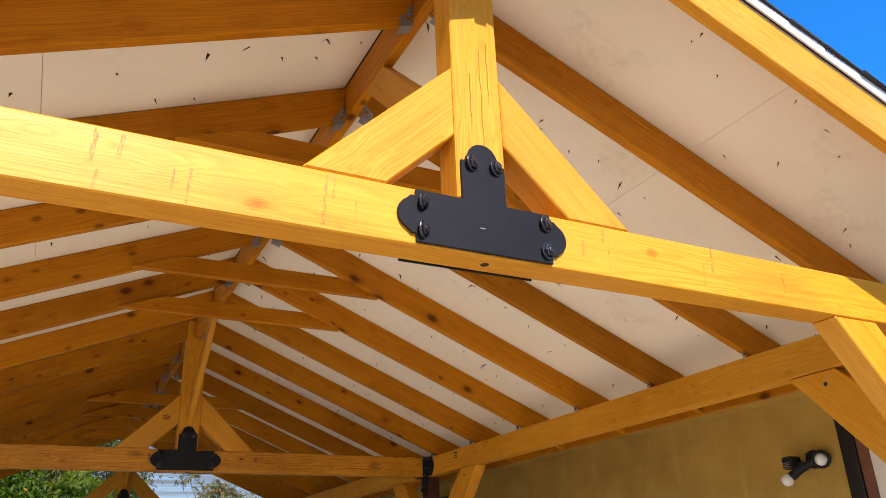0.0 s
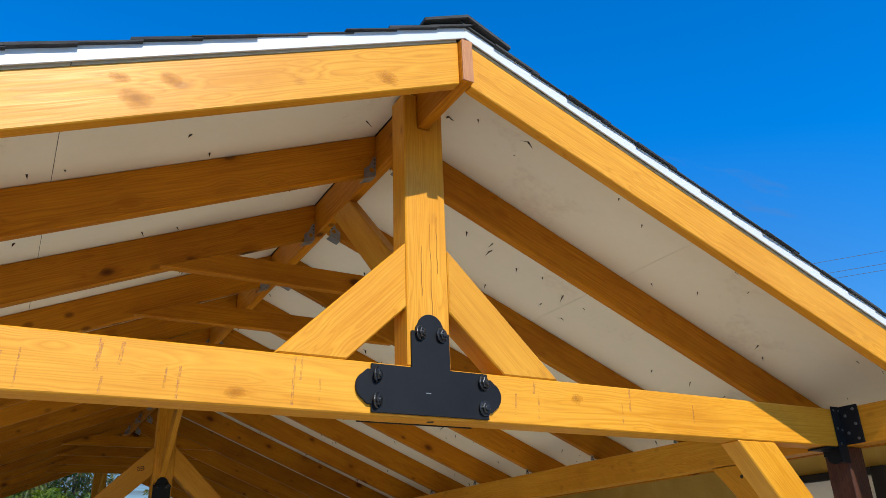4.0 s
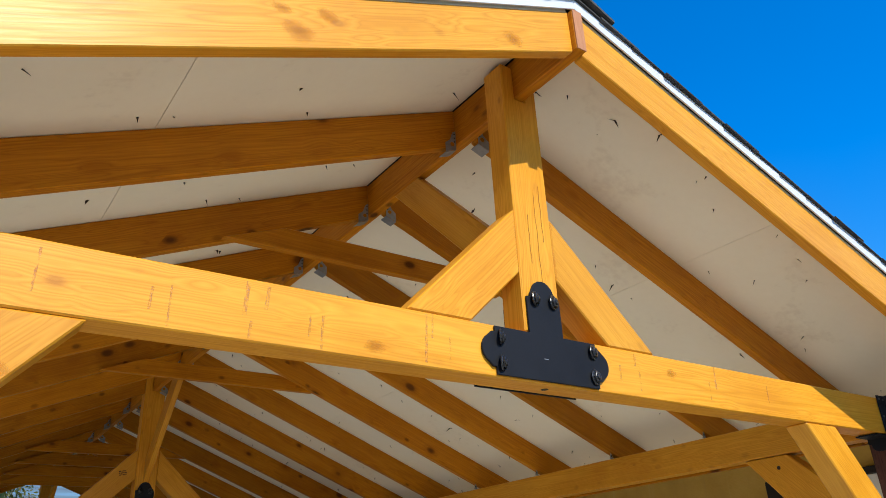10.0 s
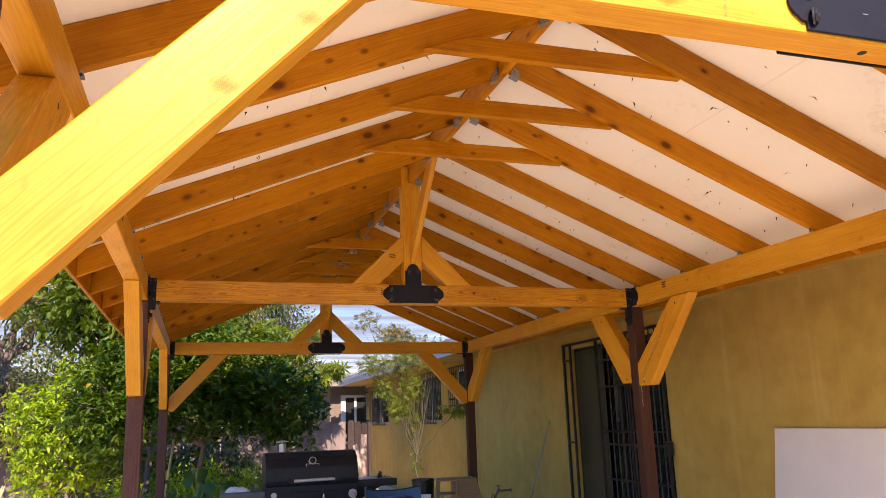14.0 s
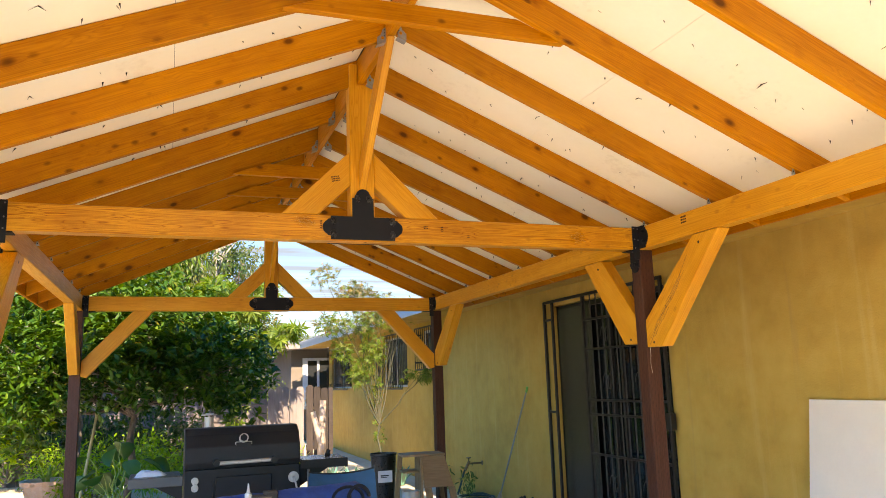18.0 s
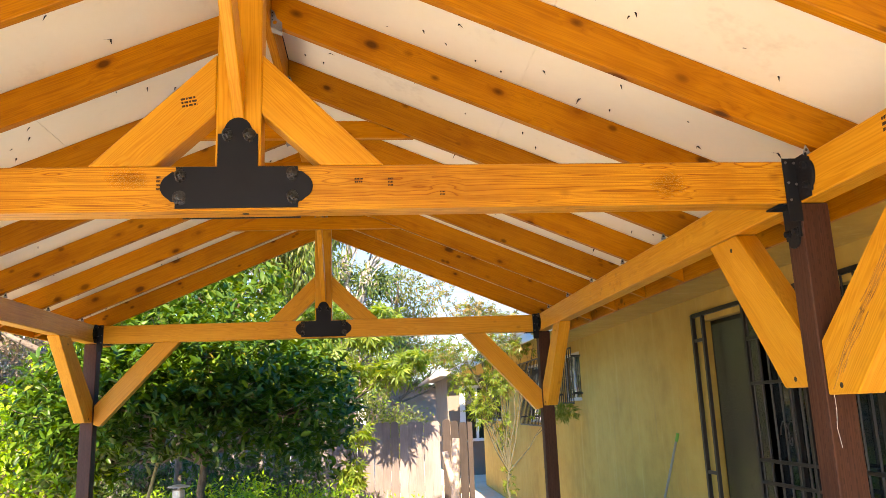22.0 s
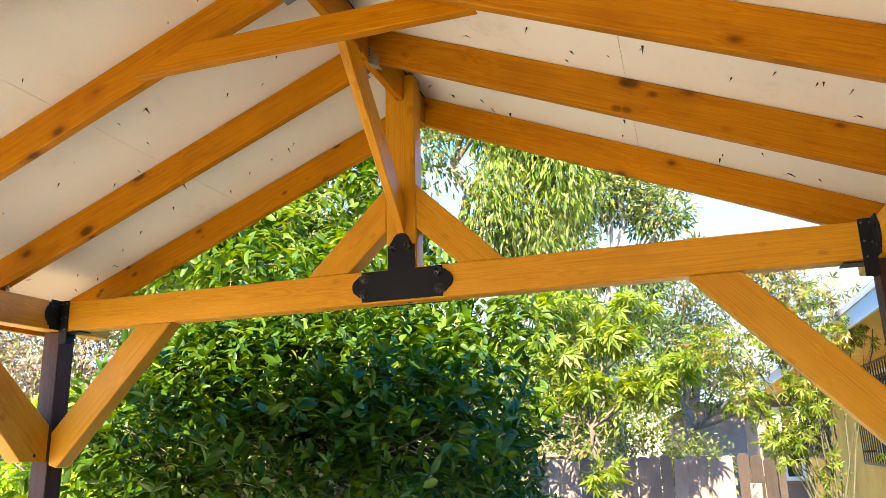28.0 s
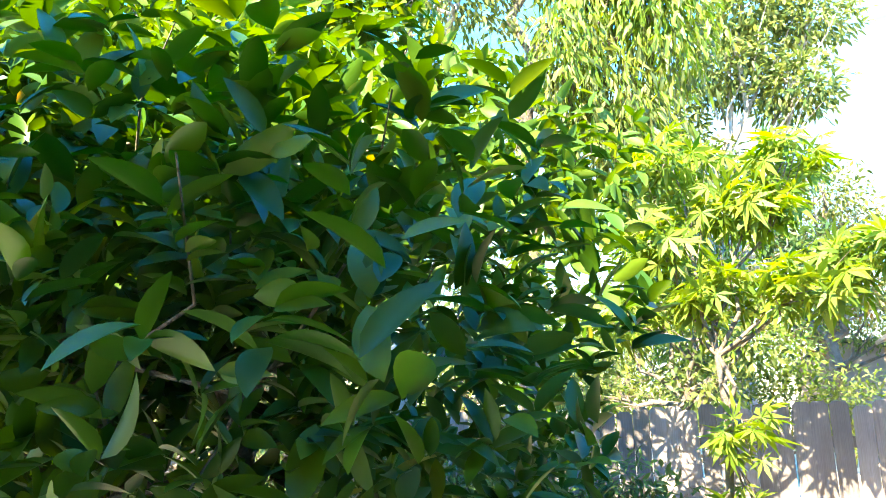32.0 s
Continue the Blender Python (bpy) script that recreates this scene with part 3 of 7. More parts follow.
for ti, y in enumerate(TRUSSES):
    member("tie_beam", [(-1.815, y, TIE0), (1.815, y, TIE0), (1.815, y, TIE1), (-1.815, y, TIE1)], (0, 0.09, 0), (1, 0, 0), M_GRAINY if ti == 1 else M_WOOD, pav, "honey-stained tie beam with knots and mill marks")
    # king post, slotted round the ridge board
    member("king_post", [(-0.07, y, TIE1), (0.07, y, TIE1), (0.07, y, 3.422), (0.0205, y, 3.422), (0.0205, y, 3.30), (-0.0205, y, 3.30), (-0.0205, y, 3.422), (-0.07, y, 3.422)], (0, 0.09, 0), (0, 0, 1), M_WOOD, pav)
    for s in (-1, 1):
        pts = [(s * 0.071, y, 2.885), (s * 0.071, y, 2.682), (s * 0.255, y, TIE1 + 0.001), (s * 0.455, y, TIE1 + 0.001)]
        member("strut", pts, (0, 0.09, 0), (s * -0.384, 0, 0.384), M_WOOD, pav)
        # dark posts on steel bases
        member("post", [(s * POSTX - 0.05, y - 0.001, 0.03), (s * POSTX + 0.05, y - 0.001, 0.03), (s * POSTX + 0.05, y - 0.001, TIE0), (s * POSTX - 0.05, y - 0.001, TIE0)], (0, 0.1, 0), (0, 0, 1), M_POST, pav, "dark brown stained post with incising marks")
        bm = box(s * POSTX - 0.056, y - 0.007, 0.0, s * POSTX + 0.056, y + 0.106, 0.10, 0.003)
        part("post_base", bm, M_BLACK, pav, "black steel post base")
        bracket(y, s)
        if ti != 1:
            dx = 0.056 if ti == 0 and s > 0 else 0.0
            pts = [(s * (1.366 + dx), y + 0.002, TIE0 - 0.001), (s * (1.173 + dx), y + 0.002, TIE0 - 0.001), (s * 1.775, y + 0.002, 1.705), (s * 1.824, y + 0.002, 1.72), (s * 1.824, y + 0.002, 1.87)]
            member("brace", pts, (0, 0.086, 0), (s * 0.6, 0, -0.65), M_WOOD, pav, "timber knee brace")
        for dy in (-1, 1):
            if (ti == 0 and dy < 0) or (ti == 2 and dy > 0):
                continue
            ye = y - 0.002 if dy < 0 else y + 0.101
            a0, a1, zb = (0.37, 0.585, 1.86) if ti == 0 and s > 0 else (0.37, 0.61, 1.765) if ti == 1 and s > 0 and dy > 0 else (0.525, 0.75, 1.737)
            pts = [(s * 1.832, ye + dy * a0, TIE0 - 0.001), (s * 1.832, ye + dy * a1, TIE0 - 0.001), (s * 1.832, ye + dy * 0.15, zb), (s * 1.832, ye, zb), (s * 1.832, ye, zb + 0.17)]
            b = member("brace", pts, (s * 0.086, 0, 0), (0, dy * 0.6, 0.62), M_WOOD, pav, "timber knee brace")
            for yy, zz in ((ye + dy * 0.075, zb + 0.028), (ye + dy * (a0 + 0.05), 2.31)):
                bm = rod((s * 1.8315, yy, zz), (s * 1.834, yy, zz), 0.009, 10)
                part("bolt_hole", bm, M_NAIL, pav)
    tee_plate(y)
    dy = 1 if ti == 0 else -1
    yb = y + 0.091 if ti == 0 else y - 0.001
    pts = [(-0.019, yb, 2.66), (-0.019, yb, 2.82), (-0.019, yb + dy * 0.49, 3.301), (-0.019, yb + dy * 0.66, 3.301)]
    member("ridge_brace", pts, (0.038, 0, 0), (0, dy, 1), M_WOOD, pav, "timber brace from king post to ridge")
    if ti:
        part("bolt_hole", rod((0.0, yb - 0.030, 2.690 + 0.02), (0, yb - 0.022, 2.715 + 0.02), 0.008), M_NAIL, pav)

for s, yf in ((-1, -0.285), (1, -0.318)):
    member("side_beam", [(s * 1.83, yf, 2.365), (s * 1.83, Y1, 2.365), (s * 1.83, Y1, 2.507), (s * 1.83, yf, 2.507)], (s * 0.09, 0, 0), (0, 1, 0), M_WOOD, pav, "honey-stained side beam along the eaves")
    member("beam_end", [(s * 1.832, yf - 0.0015, 2.367), (s * 1.832, yf - 0.0015, 2.505), (s * 1.918, yf - 0.0015, 2.505), (s * 1.918, yf - 0.0015, 2.367)], (0, 0.003, 0), (1, 0, 0), M_ENDGRAIN, pav, "pale sawn end grain", 0.0)
member("ridge_board", [(-0.019, -0.288, 3.302), (-0.019, Y1, 3.302), (-0.019, Y1, 3.452), (-0.019, -0.288, 3.452)], (0.038, 0, 0), (0, 1, 0), M_RAFTER_SHADE, pav)
member("beam_end", [(-0.018, -0.2895, 3.304), (0.018, -0.2895, 3.304), (0.018, -0.2895, 3.45), (-0.018, -0.2895, 3.45)], (0, 0.003, 0), (0, 0, 1), M_ENDGRAIN, pav, "pale sawn end grain", 0.0)


def rafter(name, y, th, s, x1, label="", skew=0.0):
    z = ceil_z
    pts = [(s * 0.0195, y, z(0.0195)), (s * 0.0195, y, z(0.0195) - DEPTH), (s * x1, y + skew, z(x1) - DEPTH), (s * x1, y + skew, z(x1))]
    return member(name, pts, (0, th, 0), (s, 0, -SLOPE), M_RAFTER_SHADE if name == "rafter" else M_WOOD, pav, label, 0.003)


for s in (-1, 1):
    rafter("barge_rafter", Y0, 0.038, s, EAVE + 0.026, "sunlit barge rafter of the gable", gable(s, EAVE))
    for y in rafter_lines(s):
        rafter("rafter", y - 0.019, 0.038, s, EAVE)
    # fascia along the rafter tails
    zf = ceil_z(EAVE)
    member("fascia_board", [(s * (EAVE + 0.001), Y0, zf - 0.155), (s * (EAVE + 0.001), Y1, zf - 0.155), (s * (EAVE + 0.001), Y1, zf - 0.004), (s * (EAVE + 0.001), Y0, zf - 0.004)], (s * 0.025, 0, 0), (0, 1, 0), M_RAFTER_SHADE, pav)

# collar ties between the staggered pairs of rafters
for k in (1, 2, 3, 4, 8, 9, 10, 11):
    y = RAFTERS[k] - 0.0572
    pts = [(-0.40, y, 3.143), (0.40, y, 3.143), (0.63, y, 3.054), (-0.63, y, 3.054)]
    member("collar_tie", pts, (0, 0.0378, 0), (1, 0, 0), M_RAFTER_SHADE, pav, bev=0.003)

# metal hangers at the ridge and twisted ties at the side beams
def hanger(y, s):
    """Stamped steel hanger under a rafter's end at the ridge."""
    yy = y - 0.0215
    zb = ceil_z(0.05) - DEPTH - 0.003
    x0, x1 = s * 0.0205, s * 0.066
    pts = [(x0, yy, zb), (x1, yy, zb - 0.019), (x1, yy, zb + 0.018), (s * 0.045, yy, zb + 0.036), (s * 0.034, yy, zb + 0.068), (x0, yy, zb + 0.078)]
    h = part("rafter_hanger", extrude_poly(pts, (0, -0.0015, 0)), M_ZINC, pav, "galvanised rafter hanger")
    part("seat", extrude_poly([(x0, yy, zb - 0.001), (x1, yy, zb - 0.020), (x1, yy, zb - 0.022), (x0, yy, zb - 0.003)], (0, 0.043, 0)), M_ZINC, h)
    part("hole", rod((s * 0.037, yy - 0.0022, zb + 0.018), (s * 0.037, yy - 0.001, zb + 0.018), 0.0085, 12), M_RAFTER_SHADE, h)
    for q in range(3):
        part("hole", rod((s * 0.027, yy - 0.0022, zb + 0.03 + 0.016 * q), (s * 0.027, yy - 0.001, zb + 0.03 + 0.016 * q), 0.003, 8), M_NAIL, h)


def clip(y, s):
    """Pointed top of a framing tie on the rafter's face, above the side beam."""
    yy = y - 0.0192
    t = part("rafter_tie", extrude_poly([(s * 1.820, yy, 2.508), (s * 1.845, yy, 2.508), (s * 1.841, yy, 2.528), (s * 1.832, yy, 2.541), (s * 1.825, yy, 2.527)], (0, -0.0015, 0)), M_ZINC, pav, "small galvanised rafter tie")
    part("hole", rod((s * 1.833, yy - 0.0022, 2.524), (s * 1.833, yy - 0.001, 2.524), 0.005, 10), M_NAIL, t)


for s in (-1, 1):
    for y in rafter_lines(s)[:-1]:
        hanger(y, s)
        clip(y, s)

# ceiling panels with open joints
def ceiling_panels(s):
    edges = (0.022, 1.03, EAVE + 0.02)
    for i in range(2):
        ys = [Y0 + 0.003] + [rafter_lines(s)[k] for k in ((3, 7, 11) if i != 1 else (1, 5, 9))] + [Y1 + 0.01]
        for a, b in zip(ys, ys[1:]):
            xa, xb = edges[i] + 0.0008, edges[i + 1] - 0.0008
            o = Vector((s * xa, a, ceil_z(xa)))
            g = gable(s, 1.0) if a < 0 else 0.0
            bm = extrude_poly([Vector((s * x, a + 0.0008, ceil_z(x) + dz)) - o for x, dz in ((xa, 0.0015), (xb, 0.0015), (xb, 0.0135), (xa, 0.0135))], (0, b - a - 0.0016, 0))
            for v in bm.verts:
                if v.co.y < 0.01:
                    v.co.y += g * abs(v.co.x + o.x)
            part("ceiling_panel", bm, M_CEIL, pav, "white-painted roof sheathing pierced by nail points", Matrix.Translation(o))


for s in (-1, 1):
    ceiling_panels(s)
    # dark felt above the joints
    x1 = EAVE + 0.03
    yg = Y0 + gable(s, x1)
    pts = [(0, Y0 - 0.004, ceil_z(0) + 0.016), (s * x1, yg - 0.004, ceil_z(x1) + 0.016), (s * x1, yg - 0.004, ceil_z(x1) + 0.024), (0, Y0 - 0.004, ceil_z(0) + 0.024)]
    part("roof_felt", extrude_poly(pts, (0, Y1 - Y0 + 0.05, 0)), M_SHINGLE, pav)
    # white drip edge on the gable
    pts = [(0, Y0 - 0.006, ceil_z(0) + 0.004), (s * (x1 + 0.02), yg - 0.006, ceil_z(x1 + 0.02) + 0.004), (s * (x1 + 0.02), yg - 0.006, ceil_z(x1 + 0.02) + 0.046), (0, Y0 - 0.006, ceil_z(0) + 0.046)]
    part("drip_edge", extrude_poly(pts, (0, -0.006, 0), 0.001), M_TRIM, pav, "white metal drip edge")

# nail points through the sheathing
def nails():
    vs, fs = [], []
    rnd = random.Random(5)
    for s in (-1, 1):
        for a, b in zip([Y0 + 0.03] + rafter_lines(s), rafter_lines(s)):
            for c in range(17):
                x0 = 0.10 + 0.125 * c
                for q in range(2):
                    if rnd.random() < 0.34:
                        continue
                    x = x0 + rnd.uniform(-0.03, 0.03)
                    y = a + (b - a) * rnd.uniform(0.08, 0.92)
                    big = rnd.random() < 0.2
                    ln, r = rnd.uniform(0.006, 0.022), rnd.uniform(0.0018, 0.0032) * (1.5 if big else 1)
                    a1, l1 = rnd.uniform(0, 6.28), abs(rnd.gauss(0, 0.010)) + (0.014 if big else 0.004)
                    tip = Vector((s * x + l1 * math.cos(a1), y + l1 * math.sin(a1), ceil_z(x) - ln))
                    k = len(vs)
                    for t in range(4):
                        vs.append((s * x + r * 1.6 * math.cos(t * 1.57), y + r * math.sin(t * 1.57), ceil_z(x) + 0.002))
                    vs.append(tuple(tip))
                    fs += [(k + t, k + (t + 1) % 4, k + 4) for t in range(4)]
                    if big:      # torn fibre beside the nail
                        k = len(vs)
                        d, w = Vector((math.cos(a1 + 2.4), math.sin(a1 + 2.4), 0)), Vector((-math.sin(a1 + 2.4), math.cos(a1 + 2.4), 0))
                        for u, v, z in ((0, 0.002, 0.001), (0, -0.002, 0.001), (l1 * 1.2, 0.001, -0.005), (l1 * 0.6, 0.003, -0.004)):
                            q = Vector((s * x, y, ceil_z(x) + z)) + d * u + w * v
                            q.z = ceil_z(abs(q.x)) + z
                            vs.append(tuple(q))
                        fs += [(k, k + 1, k + 2), (k, k + 2, k + 3), (k + 2, k + 1, k), (k + 3, k + 2, k)][:2]
    o = mesh_part("nail_points", vs, fs, M_NAIL, pav, "dark roofing nail points through the sheathing")
    o["kind"] = "stuff"


nails()

# asphalt shingles: courses of tabs on both slopes, and a ridge cap
def shingles(s):
    vs, fs = [], []
    rnd = random.Random(7 + s)
    near = []
    for c in range(17):
        xo = EAVE + 0.055 - c * 0.132
        xi = xo - 0.16
        y = Y0 - 0.018 - rnd.uniform(0, 0.010) + gable(s, max(0.0, xo - 0.08))
        while y < Y1 + 0.03:
            w = rnd.uniform(0.14, 0.34)
            ye = min(y + w, Y1 + 0.035)
            th = rnd.choice((0.003, 0.005, 0.008))
            lo = 0.040 + rnd.uniform(0, 0.002)
            k = []
            for (x, yy, z) in ((xo, y, lo + 0.006), (xo, ye - 0.004, lo + 0.006), (xi, ye - 0.004, lo), (xi, y, lo)):
                k.append((s * x, yy, APEX - SLOPE * x + z))
                k.append((s * x, yy, APEX - SLOPE * x + z + th))
            fac = [(0, 2, 4, 6), (1, 7, 5, 3), (0, 1, 3, 2), (2, 3, 5, 4), (4, 5, 7, 6), (6, 7, 1, 0)]
            if y < Y0 + 0.6:
                near.append((k, fac))
            else:
                b = len(vs)
                vs += k
                fs += [tuple(b + q for q in f) for f in fac]
            y = ye
    o = mesh_part("shingle_field", vs, fs, M_SHINGLE, pav, "black asphalt shingles")
    o["kind"] = "stuff"
    for k, fac in near:
        mesh_part("shingle", k, fac, M_SHINGLE, pav)


for s in (-1, 1):
    shingles(s)
for k in range(56):
    y = Y0 - 0.036 + k * 0.155
    lift = 0.050 + 0.005 * (k % 2) + (0.012 if k == 0 else 0)
    t = 0.010
    pts = [(-0.15, y, ceil_z(0.15) + lift), (0, y, ceil_z(0) + lift + 0.004), (0.15, y, ceil_z(0.15) + lift), (0.15, y, ceil_z(0.15) + lift + t), (0, y, ceil_z(0) + lift + t + 0.004), (-0.15, y, ceil_z(0.15) + lift + t)]
    part("ridge_cap", extrude_poly(pts, (0, 0.19, -0.008)), M_SHINGLE, pav)

# ---- house ----
WX = 3.0
house = thing("house", pose(0, 0, 0), "single-storey ochre stucco house with barred windows and a grey shingle roof", "house")
M_DARKMETAL = two("dark_brown_iron", (0.018, 0.014, 0.013), rough=0.45, metal=0.3)
M_GLASS = bpy.data.materials.new("window_glass")
M_GLASS.use_nodes = True
gb = M_GLASS.node_tree.nodes["Principled BSDF"]
gb.inputs["Base Color"].default_value = (0.02, 0.022, 0.024, 1)
gb.inputs["Roughness"].default_value = 0.04
M_SCREEN = mottled("dark_insect_screen", [(0.3, (0.020, 0.017, 0.012)), (0.7, (0.040, 0.034, 0.024))], 1.6, 0.28, 0, 300, 0.15, 0.001)
M_JAMB = two("tan_jamb", (0.42, 0.30, 0.16), rough=0.7)
OPEN = [(5.47, 7.56, 0.10, 2.34), (11.25, 12.2, 1.78, 2.40), (13.1, 14.75, 1.47, 2.40), (17.55, 19.8, 1.45, 2.38)]


def wall_with_openings():
    """The long wall, 0.2 thick, its openings cut through."""
    bm = bmesh.new()
    ys = sorted({-9.0, 20.2} | {v for o in OPEN for v in o[:2]})
    for a, b in zip(ys, ys[1:]):
        hole = [o for o in OPEN if o[0] <= a and b <= o[1]]
        spans = [(-0.15, hole[0][2]), (hole[0][3], 2.95)] if hole else [(-0.15, 2.95)]
        for z0, z1 in spans:
            box(WX, a, z0, WX + 0.2, b, z1, 0, bm)
    bmesh.ops.remove_doubles(bm, verts=bm.verts, dist=1e-5)
    return bm


part("wall", wall_with_openings(), M_STUCCO, house, "ochre stucco wall with pale water streaks")
part("wall", box(WX + 0.2, 20.0, -0.15, 9.0, 20.2, 2.95), M_STUCCO, house)
part("wall", box(WX + 0.2, -9.0, -0.15, 9.0, -8.8, 2.95), M_STUCCO, house)
part("wall", box(8.8, -8.8, -0.15, 9.0, 20.0, 2.95), M_STUCCO, house)
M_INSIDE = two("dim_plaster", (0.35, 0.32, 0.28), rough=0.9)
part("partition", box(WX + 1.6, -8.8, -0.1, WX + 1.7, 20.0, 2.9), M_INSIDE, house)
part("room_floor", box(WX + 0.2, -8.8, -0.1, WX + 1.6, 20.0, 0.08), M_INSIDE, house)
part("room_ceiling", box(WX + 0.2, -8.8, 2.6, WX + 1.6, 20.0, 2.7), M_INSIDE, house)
# roof: two slopes with an overhang towards the patio
EX, EZ, RX, RZ = 2.362, 2.70, 6.0, 3.985
rs = (RZ - EZ) / (RX - EX)
for s in (1, -1):
    f = lambda x: (x if s > 0 else 2 * RX - x)
    pts = [(f(EX), -9.5, EZ - 0.03), (f(RX), -9.5, RZ - 0.03), (f(RX), -9.5, RZ), (f(EX), -9.5, EZ)]
    part("roof_deck", extrude_poly(pts, (0, 30.4, 0)), M_FASCIA, house)
part("fascia", box(EX - 0.022, -9.5, EZ - 0.168, EX, 20.9, EZ + 0.002, 0.003), M_FASCIA, house, "pale grey eave fascia")
part("drip_strip", box(EX - 0.034, -9.5, EZ - 0.042, EX - 0.0225, 20.9, EZ + 0.006, 0.002), M_FASCIA, house, "pale grey strip under the shingle edge")
part("soffit", box(EX + 0.001, -9.5, EZ - 0.160, WX, 20.9, EZ - 0.145), M_STUCCO, house, "ochre painted soffit")


def house_shingles():
    vs, fs, near = [], [], []
    rnd = random.Random(3)
    for c in range(27):
        xo = EX - 0.03 + c * 0.13
        y = -4.5 + rnd.uniform(-0.2, 0)
        while y < 21:
            w = rnd.uniform(0.14, 0.32) if y < 6 else 1.2
            th = rnd.choice((0.008, 0.013, 0.016))
            k = []
            for x, yy, z in ((xo, y, 0.010), (xo, y + w - 0.006, 0.010), (xo + 0.16, y + w - 0.006, 0.002), (xo + 0.16, y, 0.002)):
                k.append((x, yy, EZ + rs * (x - EX) + z))
                k.append((x, yy, EZ + rs * (x - EX) + z + th))
            fac = [(0, 2, 4, 6), (1, 7, 5, 3), (0, 1, 3, 2), (2, 3, 5, 4), (4, 5, 7, 6), (6, 7, 1, 0)]
            if -0.9 < y < 0.6 and c < 16:
                near.append((k, fac))
            else:
                b = len(vs)
                vs += k
                fs += [tuple(b + q for q in g) for g in fac]
            y += w
    o = mesh_part("shingle_field", vs, fs, M_GREYSHINGLE, house, "weathered grey asphalt shingles")
    o["kind"] = "stuff"
    for k, fac in near:
        mesh_part("shingle", k, fac, M_GREYSHINGLE, house)


house_shingles()


def barred_window(y0, y1, z0, z1, bars, deep=0.12):
    w = part("window", box(WX + 0.06, y0, z0, WX + 0.10, y1, z1), M_JAMB, house, "window behind black iron bars")
    w.data.materials.clear(); w.data.materials.append(M_GLASS)
    bm = bmesh.new()
    for a in ((y0 - 0.0, z0, y1, z0 + 0.04), (y0, z1 - 0.04, y1, z1), (y0, z0, y0 + 0.04, z1), (y1 - 0.04, z0, y1, z1), ((y0 + y1) / 2 - 0.02, z0 + 0.04, (y0 + y1) / 2 + 0.02, z1 - 0.04)):
        box(WX + 0.045, a[0], a[1], WX + 0.075, a[2], a[3], 0.003, bm)
    part("frame", bm, M_FASCIA, w, "pale window frame")
    xg = WX - deep
    g0, g1 = y0 - 0.05, y1 + 0.05
    for z in (z0 - 0.04, z1 + 0.02):
        part("rail", box(xg - 0.006, g0, z, xg + 0.006, g1, z + 0.025, 0.002), M_DARKMETAL, w)
    for y in (g0, g1):
        for z in (z0 + 0.08, z1 - 0.08):
            part("standoff", box(xg, y - 0.012, z, WX, y + 0.012, z + 0.025), M_DARKMETAL, w)
    for k in range(bars):
        y = g0 + (g1 - g0) * k / (bars - 1)
        part("bar", rod((xg, y, z0 - 0.04), (xg, y, z1 + 0.045), 0.007, 6), M_DARKMETAL, w)
    return w


barred_window(*OPEN[1], 11)
barred_window(*OPEN[2], 17)
barred_window(*OPEN[3], 19)

# sliding glass door behind an iron security door
sd = part("sliding_door", box(WX + 0.10, 5.47, 0.10, WX + 0.115, 7.56, 2.34), M_GLASS, house, "dark sliding glass door")
bm = bmesh.new()
for a in ((5.47, 0.08, 7.56, 0.13), (5.47, 2.29, 7.56, 2.34), (5.47, 0.08, 5.53, 2.34), (7.50, 0.08, 7.56, 2.34), (6.48, 0.13, 6.54, 2.29)):
    box(WX + 0.07, a[0], a[1], WX + 0.13, a[2], a[3], 0.003, bm)
part("frame", bm, M_DARKMETAL, sd)
part("screen_panel", box(WX + 0.03, 6.78, 0.12, WX + 0.045, 7.45, 2.30), M_SCREEN, sd, "dark mesh screen panel")
gate = part("security_gate", box(WX - 0.055, 7.62, 0.06, WX - 0.025, 7.655, 2.40, 0.003), M_DARKMETAL, house, "black iron security door frame")
for y in (7.46, 6.80, 6.14, 5.47):
    part("upright", box(WX - 0.05, y - 0.016, 0.06, WX - 0.025, y + 0.016, 2.38, 0.002), M_DARKMETAL, gate)
part("rail", box(WX - 0.052, 5.45, 2.375, WX - 0.026, 7.64, 2.405, 0.002), M_DARKMETAL, gate)
for z in (2.18, 1.18, 0.18):
    part("rung", box(WX - 0.05, 7.475, z, WX - 0.03, 7.62, z + 0.025, 0.002), M_DARKMETAL, gate)
for z in (0.30, 0.80, 1.18, 1.32, 1.82, 2.12):
    part("rail", box(WX - 0.048, 5.48, z, WX - 0.028, 6.79, z + 0.022, 0.002), M_DARKMETAL, gate)
for k in range(12):
    y = 5.55 + k * 0.11
    part("bar", rod((WX - 0.038, y, 0.08), (WX - 0.038, y, 2.38), 0.007, 6), M_DARKMETAL, gate)
for y in (5.85, 6.4):
    for z in (0.55, 1.5, 1.95):
        bm = bmesh.new()
        for s in (-1, 1):
            pts = [Vector((WX - 0.038, y + s * (0.045 + 0.05 * math.cos(a)) * (1 - a / 9), z + 0.10 * math.sin(a) * (1 - a / 12))) for a in [q * 0.55 for q in range(12)]]
            for p, q in zip(pts, pts[1:]):
                rod(p, q, 0.004, 5, bm, caps=False)
        part("scroll", bm, M_DARKMETAL, gate)
part("latch", box(WX - 0.09, 5.40, 1.10, WX - 0.03, 5.47, 1.24, 0.006), M_DARKMETAL, gate, "worn metal latch")

